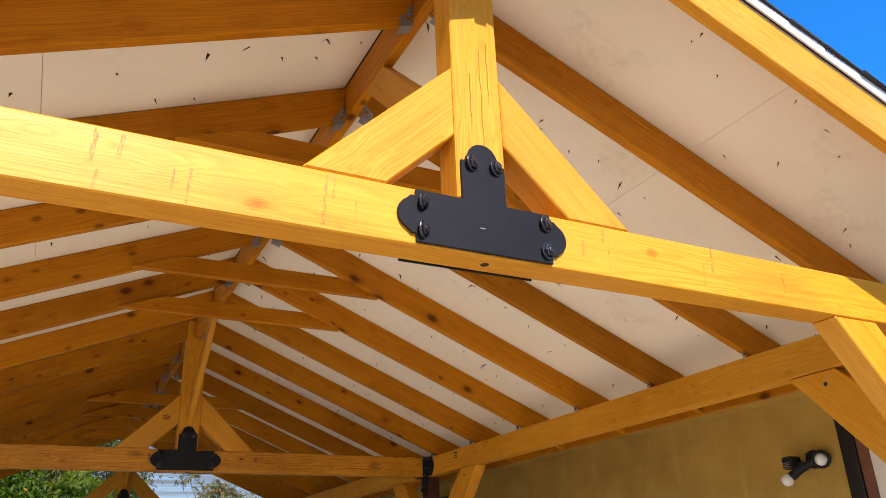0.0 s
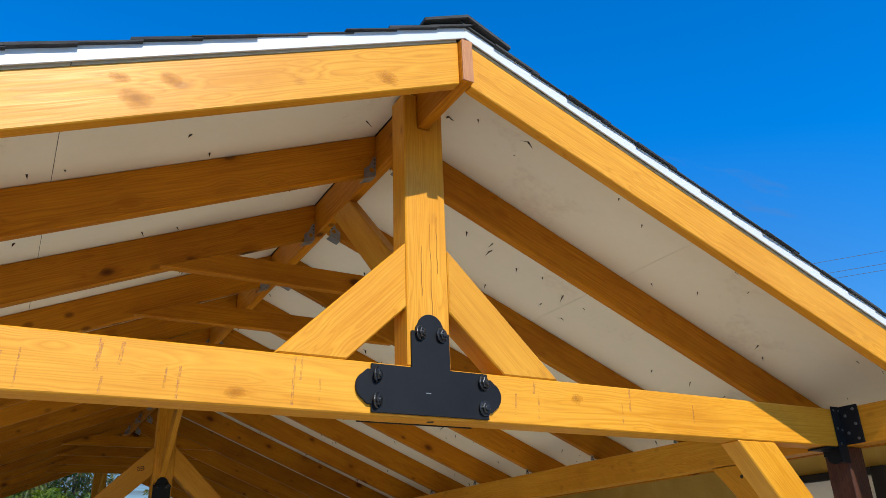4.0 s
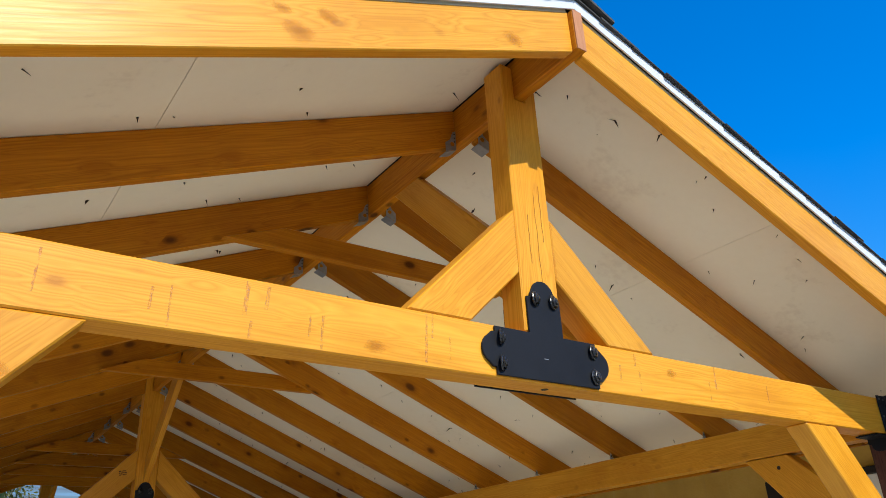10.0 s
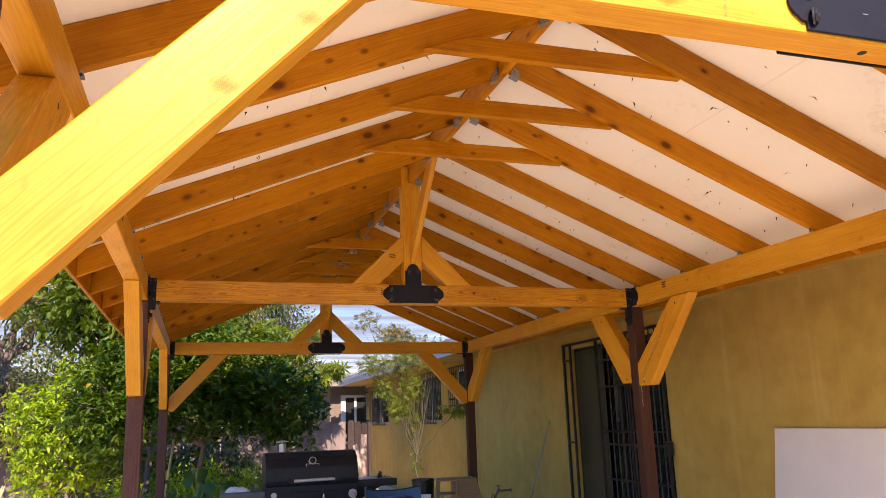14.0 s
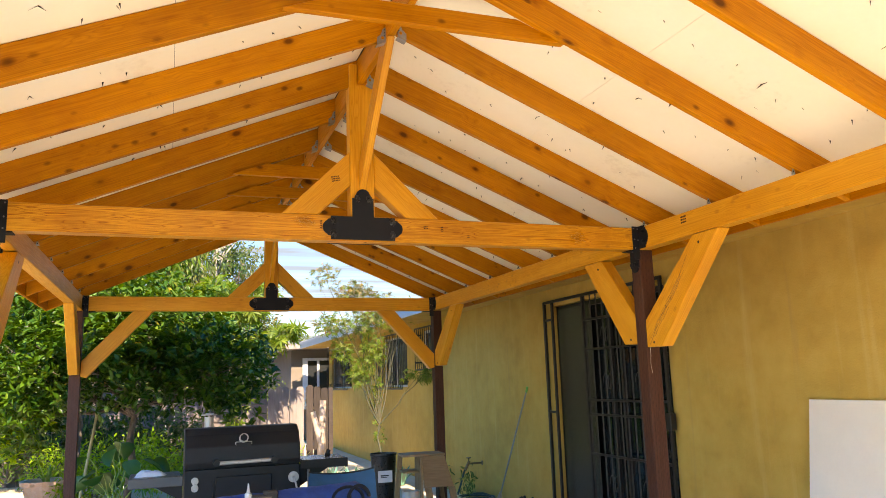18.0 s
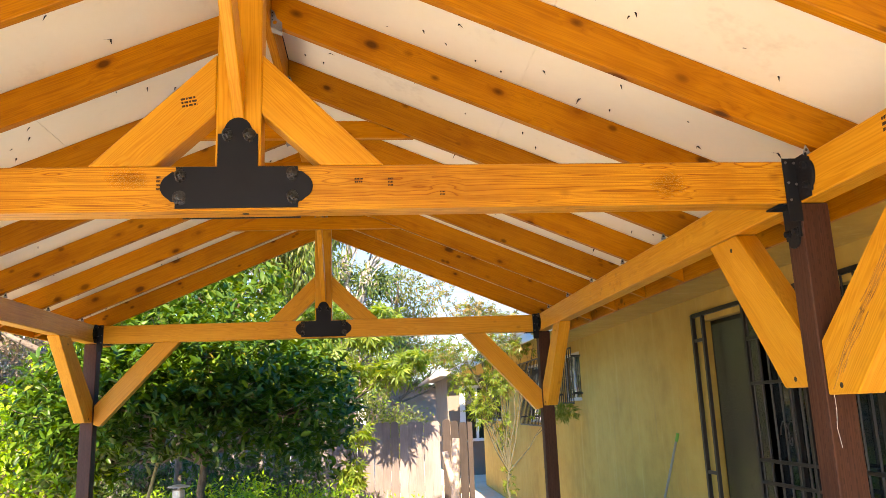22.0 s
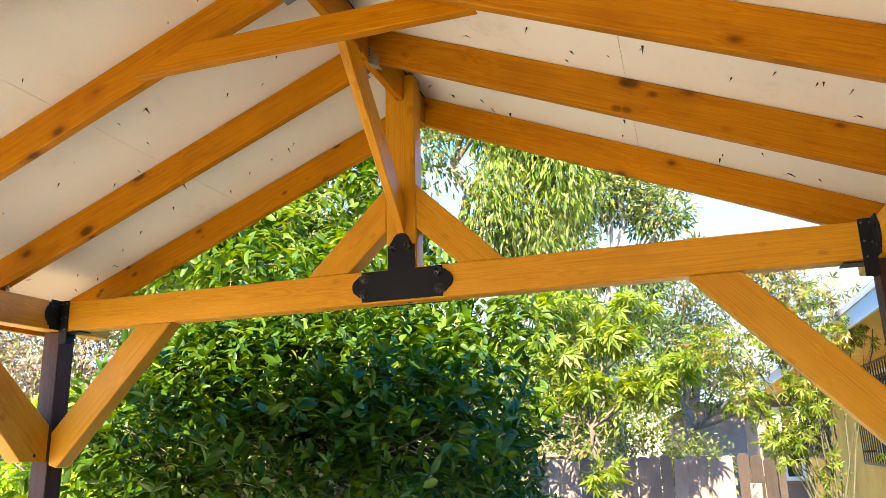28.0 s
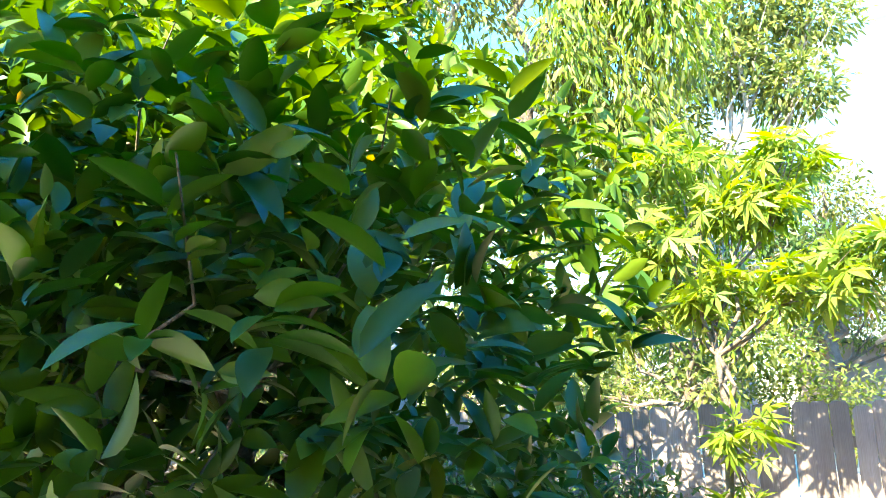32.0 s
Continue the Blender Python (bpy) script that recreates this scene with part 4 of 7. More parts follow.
# ---- plants ----
def leaf_shape(n=4, fold=0.18, droop=0.25, width=0.23):
    """A pointed blade along +x with a folded midrib, unit long."""
    vs = [(0, 0, 0)]
    for k in range(1, n):
        t = k / n
        w = width * max(0.0, math.sin(math.pi * t ** 0.88)) ** 0.72
        z = -droop * t * t
        vs += [(t, w, z + fold * w * 2), (t, 0, z), (t, -w, z + fold * w * 2)]
    vs.append((1, 0, -droop))
    fs = [(0, 2, 1), (0, 3, 2)]
    for k in range(n - 2):
        a = 1 + 3 * k
        fs += [(a, a + 1, a + 4, a + 3), (a + 1, a + 2, a + 5, a + 4)]
    a = 1 + 3 * (n - 2)
    e = len(vs) - 1
    fs += [(a, a + 1, e), (a + 1, a + 2, e)]
    return np.array(vs), fs


def palmate_shape(k=5, width=0.13, spread=150):
    vs, fs = [], []
    for q in range(k):
        a = radians(-spread / 2 + spread * q / (k - 1))
        ln = 1 - 0.35 * abs(q - (k - 1) / 2) / ((k - 1) / 2)
        b = len(vs)
        d, p = np.array((math.cos(a), math.sin(a), 0)), np.array((-math.sin(a), math.cos(a), 0))
        for t, w, z in ((0, 0, 0), (0.45, width, -0.04), (1, 0, -0.28), (0.45, -width, -0.04)):
            vs.append(tuple(d * t * ln + p * w * ln + np.array((0, 0, z))))
        fs += [(b, b + 1, b + 2, b + 3)]
    return np.array(vs), fs


def foliage(name, shape, places, dirs, sizes, material, parent, label="", seed=1):
    """One mesh of many leaves: at places, pointing along dirs, with random twist."""
    rs = np.random.RandomState(seed)
    base, faces = shape
    n = len(places)
    d = dirs / np.linalg.norm(dirs, axis=1)[:, None]
    up = np.tile((0.0, 0, 1), (n, 1)) + rs.normal(0, 0.5, (n, 3))
    y = np.cross(up, d); y /= np.linalg.norm(y, axis=1)[:, None] + 1e-9
    z = np.cross(d, y)
    v = base[None] * sizes[:, None, None]
    w = v[..., 0:1] * d[:, None] + v[..., 1:2] * y[:, None] + v[..., 2:3] * z[:, None] + places[:, None]
    nv = len(base)
    tri = [f for f in faces]
    allf = []
    for k in range(n):
        o = k * nv
        allf += [tuple(o + q for q in f) for f in tri]
    return mesh_part(name, w.reshape(-1, 3).tolist(), allf, material, parent, label, True)


def blob_points(rs, n, centres, radii, shell=0.55):
    """Points towards the outside of a crown of several lumps; also the outward direction."""
    c = np.array(centres, float); r = np.array(radii, float)
    wgt = np.prod(r, axis=1); wgt = wgt / wgt.sum()
    which = rs.choice(len(c), n, p=wgt)
    d = rs.normal(0, 1, (n, 3)); d /= np.linalg.norm(d, axis=1)[:, None]
    t = shell + (1 - shell) * rs.rand(n) ** 0.7
    t *= 1 + 0.12 * rs.normal(0, 1, n)
    return c[which] + d * r[which] * t[:, None], d


def limb(bm, p, q, r0, r1, n=7, wob=0.08, seed=0, steps=5):
    rnd = random.Random(seed)
    pts = [Vector(p)]
    for k in range(1, steps + 1):
        t = k / steps
        w = Vector((rnd.gauss(0, wob), rnd.gauss(0, wob), rnd.gauss(0, wob * 0.4))) * (1 if k < steps else 0)
        pts.append(Vector(p).lerp(Vector(q), t) + w)
    for k in range(steps):
        rod(pts[k], pts[k + 1], r0 + (r1 - r0) * k / steps, n, bm, r0 + (r1 - r0) * (k + 1) / steps, caps=False)
    return pts


M_BARK = mottled("grey_brown_bark", [(0.3, (0.07, 0.05, 0.035)), (0.7, (0.17, 0.13, 0.10))], 7, 0.9, 0, 40, 0.9, 0.02)
M_PALEBARK = mottled("pale_grey_bark", [(0.3, (0.16, 0.14, 0.12)), (0.7, (0.36, 0.32, 0.29))], 5, 0.9, 0, 30, 0.8, 0.02)
M_GREENBARK = mottled("dark_green_brown_bark", [(0.3, (0.035, 0.034, 0.018)), (0.7, (0.085, 0.075, 0.04))], 9, 0.8, 0, 60, 0.6, 0.01)
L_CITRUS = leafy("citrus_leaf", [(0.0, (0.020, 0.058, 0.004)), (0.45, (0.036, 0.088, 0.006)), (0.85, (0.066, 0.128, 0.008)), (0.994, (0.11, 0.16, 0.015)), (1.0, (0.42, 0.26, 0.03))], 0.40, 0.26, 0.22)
# the mango's leaf; on the citrus top the same colour stands for sunlight
L_MANGO_SUNTOP = leafy("mango_and_sunlit_citrus_leaf", [(0.0, (0.038, 0.090, 0.009)), (0.6, (0.074, 0.134, 0.016)), (1.0, (0.145, 0.182, 0.028))], 0.5, 0.40, 0.2)
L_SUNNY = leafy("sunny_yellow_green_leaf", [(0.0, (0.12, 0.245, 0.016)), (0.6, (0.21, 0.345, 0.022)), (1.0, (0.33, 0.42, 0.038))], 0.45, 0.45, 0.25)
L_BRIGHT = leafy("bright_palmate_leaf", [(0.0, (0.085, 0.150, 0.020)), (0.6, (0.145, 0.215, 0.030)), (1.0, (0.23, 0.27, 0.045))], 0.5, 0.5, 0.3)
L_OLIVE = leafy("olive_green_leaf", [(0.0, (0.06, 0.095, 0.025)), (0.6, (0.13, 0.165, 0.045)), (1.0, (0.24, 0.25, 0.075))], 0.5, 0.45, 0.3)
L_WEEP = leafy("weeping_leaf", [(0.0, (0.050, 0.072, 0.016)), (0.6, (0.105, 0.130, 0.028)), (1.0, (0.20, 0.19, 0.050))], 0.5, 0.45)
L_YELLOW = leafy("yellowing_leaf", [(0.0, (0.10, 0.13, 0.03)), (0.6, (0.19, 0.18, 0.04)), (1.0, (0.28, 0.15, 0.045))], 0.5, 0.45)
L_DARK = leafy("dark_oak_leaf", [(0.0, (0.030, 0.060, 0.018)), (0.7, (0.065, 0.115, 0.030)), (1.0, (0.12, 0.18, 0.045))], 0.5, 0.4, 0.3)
L_TAN = leafy("dry_tan_leaf", [(0.0, (0.12, 0.09, 0.055)), (0.6, (0.21, 0.155, 0.105)), (1.0, (0.29, 0.22, 0.16))], 0.7, 0.3)

LEAF = leaf_shape(6, 0.20, 0.20, 0.185)
MID = leaf_shape(3, 0.15, 0.2, 0.165)
SMALL = leaf_shape(2, 0.1, 0.2, 0.20)
LONG = leaf_shape(3, 0.12, 0.35, 0.10)
PALM = palmate_shape(7, 0.115, 250)
STAR = palmate_shape(5, 0.12, 190)


def tree(name, base, label, trunk, centres, radii, leaves, shape, size, leafmat, bark, seed, category="tree", shell=0.5, droop=0.35, twigs=5, second=None, spread=0.8, rosette=0, wob=0.10, lift=0.55):
    """trunk: radius and the fork's place. second: a share of the leaves in another colour, above a height."""
    t = thing(name, pose(*base), label, category)
    rs = np.random.RandomState(seed)
    r0, top = trunk[0], Vector(trunk[1])
    bm = bmesh.new()
    limb(bm, (0, 0, -0.12), top, r0, r0 * 0.7, 9, r0 * 0.5, seed)
    part("trunk", bm, bark, t, smooth=True)
    for k, (c, r) in enumerate(zip(centres, radii)):
        bm = bmesh.new()
        e = Vector(c)
        pts = limb(bm, top, e, r0 * 0.5, r0 * 0.14, 6, wob, seed + k)
        rnd = random.Random(seed * 7 + k)
        for q in range(twigs):
            d = Vector((rnd.gauss(0, 1), rnd.gauss(0, 1), rnd.gauss(0.3, 1))).normalized()
            limb(bm, pts[rnd.randint(2, 5)], e + Vector((d.x * r[0], d.y * r[1], d.z * r[2])) * 0.85, r0 * 0.15, r0 * 0.03, 5, wob * 0.6, seed + k * 11 + q, 4)
        part("limb", bm, bark, t, smooth=True)
    p, d = blob_points(rs, leaves, centres, radii, shell)
    sz = rs.uniform(0.6, 1.15, leaves) * size
    if rosette:      # leaves stand in whorls round the twig ends
        n = leaves // rosette
        tw = d[:n] + rs.normal(0, 0.45, (n, 3)) + np.array((0, 0, lift))
        tw /= np.linalg.norm(tw, axis=1)[:, None]
        ctr = np.repeat(p[:n], rosette, axis=0)
        tw = np.repeat(tw, rosette, axis=0)
        leaves = n * rosette
        rad = rs.normal(0, 1, (leaves, 3))
        rad -= (rad * tw).sum(1)[:, None] * tw
        rad /= np.linalg.norm(rad, axis=1)[:, None] + 1e-9
        back = rs.uniform(-0.9, 0.1, leaves)[:, None] * size
        p = ctr + tw * back
        d = rad + tw * rs.uniform(-0.1, 0.9, leaves)[:, None] + np.array((0, 0, -droop))
        sz = np.repeat(rs.uniform(0.75, 1.15, n), rosette) * rs.uniform(0.6, 1.1, leaves) * size
    else:
        d = d + rs.normal(0, spread, d.shape) + np.array((0, 0, -droop))
    if second is None:
        foliage("crown", shape, p, d, sz, leafmat, t, "", seed)
    else:
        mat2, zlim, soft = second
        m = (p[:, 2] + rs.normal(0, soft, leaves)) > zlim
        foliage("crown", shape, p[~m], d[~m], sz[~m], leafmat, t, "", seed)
        foliage("upper_crown", shape, p[m], d[m], sz[m], mat2, t, "leaves of a second colour high in the crown", seed + 1)
    return t


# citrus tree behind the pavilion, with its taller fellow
# sun on the citrus top is painted: lighter leaf colour above about 2.85 m
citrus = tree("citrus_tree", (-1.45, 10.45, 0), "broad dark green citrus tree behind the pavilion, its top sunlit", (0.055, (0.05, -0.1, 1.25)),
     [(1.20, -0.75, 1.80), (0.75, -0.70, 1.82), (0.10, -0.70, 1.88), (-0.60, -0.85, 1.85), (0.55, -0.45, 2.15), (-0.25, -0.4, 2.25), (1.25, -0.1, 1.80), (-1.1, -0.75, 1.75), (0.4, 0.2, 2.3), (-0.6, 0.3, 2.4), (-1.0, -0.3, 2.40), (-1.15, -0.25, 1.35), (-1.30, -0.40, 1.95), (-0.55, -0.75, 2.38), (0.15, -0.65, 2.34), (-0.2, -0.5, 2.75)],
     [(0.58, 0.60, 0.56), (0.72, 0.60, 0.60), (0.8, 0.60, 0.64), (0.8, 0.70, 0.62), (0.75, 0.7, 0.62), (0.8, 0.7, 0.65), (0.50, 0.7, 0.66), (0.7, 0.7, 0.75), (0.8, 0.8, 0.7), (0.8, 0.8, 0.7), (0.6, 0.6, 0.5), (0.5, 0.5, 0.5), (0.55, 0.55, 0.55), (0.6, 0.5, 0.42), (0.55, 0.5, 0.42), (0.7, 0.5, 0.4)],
     21000, LEAF, 0.122, L_CITRUS, M_BARK, 11, shell=0.5, droop=-0.25, second=(L_MANGO_SUNTOP, 2.85, 0.25), rosette=7, lift=1.3)
M_FRUIT = mottled("green_citrus_peel", [(0.3, (0.10, 0.17, 0.018)), (0.7, (0.19, 0.26, 0.030))], 16, 0.45, 0, 220, 0.25, 0.002)
for x, y, z in ((-0.92, -0.55, 1.62), (-0.98, -0.50, 1.42), (-0.80, -0.62, 1.30), (-1.05, -0.45, 1.80), (-0.72, -0.70, 1.52), (0.35, -1.05, 1.45), (-0.20, -1.10, 1.38)):
    bm = lathe([(0.004, -0.034), (0.020, -0.030), (0.033, -0.010), (0.034, 0.006), (0.024, 0.026), (0.006, 0.035)], 14)
    rod((0, 0, 0.03), (0.006, 0.01, 0.11), 0.002, 5, bm)
    part("fruit", bm, M_FRUIT, citrus, "unripe green fruit", Matrix.Translation((x, y, z)), True)
tree("mango_tree", (-2.3, 12.7, 0), "tall leafy fruit tree with long bright green leaves", (0.06, (0.1, 0, 1.9)),
     [(1.0, -0.6, 3.0), (0.1, -0.7, 3.2), (-0.8, -0.5, 3.1), (1.7, -0.2, 2.8), (0.5, 0.0, 3.8), (-0.4, 0.0, 4.1), (-1.4, -0.2, 3.6), (-0.7, -0.8, 3.7), (-0.9, -1.5, 4.0), (-1.3, 0.2, 4.5), (0.1, 0.3, 4.8), (1.1, 0.3, 3.6), (-0.9, -1.6, 3.45), (-0.3, -1.7, 3.3), (-1.2, -1.4, 4.2), (0.5, -1.4, 3.25), (-1.2, 0.3, 4.9), (-0.2, 0.3, 5.4), (-2.2, 0.5, 5.0), (0.4, 0.1, 4.6), (-2.8, 0.3, 4.4), (-1.1, 0.5, 6.0), (-3.4, 0.3, 4.1), (-3.6, 0.6, 5.2), (-2.3, -0.8, 4.6), (-2.2, -0.6, 5.2), (-1.2, -1.0, 4.9), (-3.0, -0.4, 4.9)],
     [(0.7, 0.6, 0.6), (0.8, 0.7, 0.7), (0.8, 0.6, 0.7), (0.55, 0.6, 0.6), (0.7, 0.6, 0.65), (0.7, 0.6, 0.6), (0.7, 0.6, 0.6), (0.7, 0.6, 0.6), (0.6, 0.6, 0.7), (0.6, 0.6, 0.5), (0.6, 0.6, 0.5), (0.5, 0.5, 0.5), (0.6, 0.5, 0.5), (0.6, 0.5, 0.5), (0.6, 0.5, 0.5), (0.6, 0.5, 0.45), (0.7, 0.6, 0.6), (0.6, 0.6, 0.55), (0.7, 0.6, 0.6), (0.55, 0.5, 0.55), (0.6, 0.5, 0.6), (0.7, 0.6, 0.6), (0.7, 0.6, 0.7), (0.8, 0.6, 0.7), (0.6, 0.5, 0.5), (0.6, 0.5, 0.5), (0.6, 0.5, 0.5), (0.6, 0.5, 0.5)],
     19500, LEAF, 0.165, L_MANGO_SUNTOP, M_BARK, 12, shell=0.35, droop=0.3, rosette=6)
tree("citrus_bush", (-3.15, 10.6, 0), "sunlit yellow-green citrus tree beside the patio", (0.05, (0, 0, 0.7)),
     [(0.15, -0.05, 0.98), (-0.40, 0.0, 0.95), (0.1, 0.1, 1.32), (-0.45, 0.2, 1.30), (0.3, 0.3, 1.75), (-0.2, -0.1, 1.65), (0.45, 0.0, 1.40), (0.0, 0.2, 2.15), (-0.6, 0.2, 1.8)], [(0.42, 0.4, 0.32), (0.42, 0.4, 0.32), (0.5, 0.5, 0.42), (0.45, 0.5, 0.40), (0.5, 0.45, 0.45), (0.5, 0.4, 0.45), (0.45, 0.45, 0.45), (0.5, 0.45, 0.45), (0.42, 0.4, 0.42)],
     6600, LEAF, 0.105, L_SUNNY, M_BARK, 13, "shrub", 0.35, rosette=6)
tree("palmate_tree", (0.02, 14.2, 0), "slender tree with bright yellow-green palmate leaves", (0.035, (0.0, 0, 1.9)),
     [(-0.35, 0, 2.75), (0.65, 0, 2.35), (0.0, 0.1, 2.35), (0.30, 0, 2.95), (1.0, 0.1, 2.55), (-0.2, 0.1, 3.35), (0.6, 0.1, 3.3), (0.15, -0.2, 1.35), (-0.6, 0, 2.2), (0.05, -0.1, 0.8)],
     [(0.32, 0.4, 0.22), (0.36, 0.4, 0.20), (0.34, 0.4, 0.22), (0.34, 0.4, 0.2), (0.3, 0.4, 0.18), (0.32, 0.4, 0.24), (0.28, 0.4, 0.2), (0.26, 0.3, 0.22), (0.3, 0.3, 0.2), (0.22, 0.25, 0.25)],
     620, PALM, 0.21, L_BRIGHT, M_BARK, 14, shell=0.3, droop=0.55, twigs=6, wob=0.04)
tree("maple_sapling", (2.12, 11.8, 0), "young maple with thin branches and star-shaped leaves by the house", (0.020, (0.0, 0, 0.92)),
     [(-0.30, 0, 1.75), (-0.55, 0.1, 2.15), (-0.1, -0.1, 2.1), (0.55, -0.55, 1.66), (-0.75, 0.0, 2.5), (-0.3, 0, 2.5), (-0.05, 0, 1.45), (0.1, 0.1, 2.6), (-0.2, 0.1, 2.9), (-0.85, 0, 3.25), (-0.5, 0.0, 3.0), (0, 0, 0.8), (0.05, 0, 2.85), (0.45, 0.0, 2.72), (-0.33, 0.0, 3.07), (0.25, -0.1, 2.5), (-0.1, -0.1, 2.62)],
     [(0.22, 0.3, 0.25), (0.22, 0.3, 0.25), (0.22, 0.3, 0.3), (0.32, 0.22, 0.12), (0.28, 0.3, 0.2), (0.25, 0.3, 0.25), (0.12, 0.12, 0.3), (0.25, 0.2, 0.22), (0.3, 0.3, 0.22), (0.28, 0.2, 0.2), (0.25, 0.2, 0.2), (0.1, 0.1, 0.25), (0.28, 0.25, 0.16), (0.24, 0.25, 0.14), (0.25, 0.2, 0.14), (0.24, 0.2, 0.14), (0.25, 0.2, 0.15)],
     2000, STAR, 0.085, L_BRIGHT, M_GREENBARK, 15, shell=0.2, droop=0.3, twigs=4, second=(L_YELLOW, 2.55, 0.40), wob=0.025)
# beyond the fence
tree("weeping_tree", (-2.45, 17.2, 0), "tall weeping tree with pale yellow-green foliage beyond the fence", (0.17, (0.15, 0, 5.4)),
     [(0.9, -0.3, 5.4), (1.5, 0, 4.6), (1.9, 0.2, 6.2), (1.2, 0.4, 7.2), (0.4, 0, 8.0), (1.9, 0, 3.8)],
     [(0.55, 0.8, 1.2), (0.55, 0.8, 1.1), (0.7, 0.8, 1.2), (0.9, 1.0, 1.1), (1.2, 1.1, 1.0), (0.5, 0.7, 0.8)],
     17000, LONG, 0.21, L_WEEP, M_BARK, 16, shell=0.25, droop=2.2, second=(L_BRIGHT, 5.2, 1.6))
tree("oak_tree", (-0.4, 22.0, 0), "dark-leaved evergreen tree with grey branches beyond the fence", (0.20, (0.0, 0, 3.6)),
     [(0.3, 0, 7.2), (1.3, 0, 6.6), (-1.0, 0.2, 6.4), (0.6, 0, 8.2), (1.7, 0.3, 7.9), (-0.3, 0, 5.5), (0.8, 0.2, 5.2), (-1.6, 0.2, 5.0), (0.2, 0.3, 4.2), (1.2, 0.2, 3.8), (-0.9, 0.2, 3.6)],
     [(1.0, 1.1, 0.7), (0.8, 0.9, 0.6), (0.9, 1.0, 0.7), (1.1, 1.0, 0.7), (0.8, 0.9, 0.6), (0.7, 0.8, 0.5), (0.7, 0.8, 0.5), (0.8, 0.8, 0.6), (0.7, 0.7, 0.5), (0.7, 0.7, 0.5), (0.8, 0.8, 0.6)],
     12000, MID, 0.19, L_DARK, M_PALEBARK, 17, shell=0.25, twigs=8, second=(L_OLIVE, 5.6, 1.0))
tree("yellowing_tree", (1.0, 27.0, 0), "broad tree with yellow and orange autumn leaves far behind", (0.2, (0.0, 0, 2.6)),
     [(0, 0, 4.6), (0.8, 0, 5.0), (-1.4, 0, 3.8), (-2.6, 0.5, 3.4), (0.3, 0, 5.9), (0.7, 0, 3.6), (-0.6, 0.3, 2.8), (-0.9, 0, 5.2), (-2.0, 0.2, 4.8)], [(1.0, 1.1, 0.7)] * 9,
     9000, SMALL, 0.16, L_YELLOW, M_BARK, 18, shell=0.25, second=(L_WEEP, 4.6, 1.4))
tree("garden_tree", (-3.6, 16.5, 0), "old tree with a thick pale trunk and loose green crown", (0.20, (-0.12, 0.1, 5.2)),
     [(0.8, 0, 6.6), (-0.8, 0, 5.6), (0.1, 0.2, 7.4), (-1.9, 0, 5.2), (-1.3, -0.6, 4.0), (0.7, 0.4, 4.6), (-2.6, 0, 6.2), (-0.5, 0.4, 3.4), (0.9, 0.4, 3.2)], [(0.9, 1.0, 0.8), (1.0, 1.0, 0.8), (1.1, 1.1, 0.8), (1.0, 1.0, 0.9), (0.8, 0.8, 0.7), (0.7, 0.8, 0.6), (1.0, 1.0, 0.8), (0.8, 0.8, 0.6), (0.7, 0.7, 0.6)],
     8000, MID, 0.15, L_OLIVE, M_PALEBARK, 19, shell=0.25, droop=0.9, second=(L_WEEP, 6.2, 2.0))
tree("dry_tree", (-11.0, 18.5, 0), "large tree with dry tan and pinkish foliage", (0.15, (0.0, 0, 2.2)),
     [(0, 0, 3.6), (1.8, 0, 3.2), (-1.8, 0, 3.4), (3.0, 0.5, 4.2), (0.6, 0, 5.2), (-0.9, 0, 5.4), (-3.4, 0, 4.4), (-3.0, 0, 2.8), (3.6, 0.4, 2.8), (2.4, 0.3, 5.6), (-5.0, 0.2, 4.0), (-4.6, 0.2, 5.8)], [(1.5, 1.3, 1.1)] * 12,
     36000, SMALL, 0.16, L_TAN, M_BARK, 20, shell=0.3, droop=0.8, second=(L_OLIVE, 5.8, 2.2))
tree("fence_tree", (-0.7, 17.6, 0), "loose grey-green tree just beyond the fence", (0.07, (0, 0, 1.5)),
     [(0, 0, 2.5), (0.7, 0.1, 2.2), (-0.8, 0.1, 2.3), (0.5, 0.2, 3.0), (-0.4, 0.2, 3.3), (1.1, 0.2, 2.7), (0.2, 0, 1.7), (-1.2, 0, 1.7)], [(0.5, 0.5, 0.4)] * 8, 3200, SMALL, 0.13, L_OLIVE, M_BARK, 26, "tree", 0.2, second=(L_BRIGHT, 2.9, 0.7))
tree("hedge_shrub", (-0.5, 19.4, 0), "dense olive-green hedge plants beyond the fence", (0.05, (0, 0, 0.6)),
     [(0, 0, 1.6), (0.9, 0.1, 1.5), (-0.9, 0.1, 1.7), (1.6, 0.1, 1.3), (-1.8, 0.1, 1.6), (-0.3, 0.1, 2.3), (0.6, 0.2, 2.2), (-2.6, 0.2, 1.9)], [(0.7, 0.5, 0.6)] * 8, 9000, SMALL, 0.11, L_OLIVE, M_BARK, 29, "shrub", 0.25, second=(L_BRIGHT, 2.2, 0.6))
tree("tall_shrub", (-6.35, 12.9, 0), "tall shrub with pale yellow-green leaves by the fence", (0.05, (0, 0, 0.8)),
     [(0.2, 0, 1.7), (-0.7, 0, 1.5), (0.6, 0.2, 2.25), (-0.1, 0, 2.4), (1.0, 0, 1.6), (-0.5, 0.1, 2.0), (0.9, 0.2, 0.9), (0.1, 0, 0.9), (-0.9, 0, 0.9)], [(0.5, 0.5, 0.42), (0.45, 0.5, 0.35), (0.4, 0.4, 0.4), (0.3, 0.4, 0.45), (0.45, 0.4, 0.4), (0.3, 0.3, 0.4), (0.4, 0.4, 0.4), (0.5, 0.4, 0.4), (0.45, 0.4, 0.4)], 6400, MID, 0.12, L_SUNNY, M_BARK, 21, "shrub", 0.3, rosette=6)
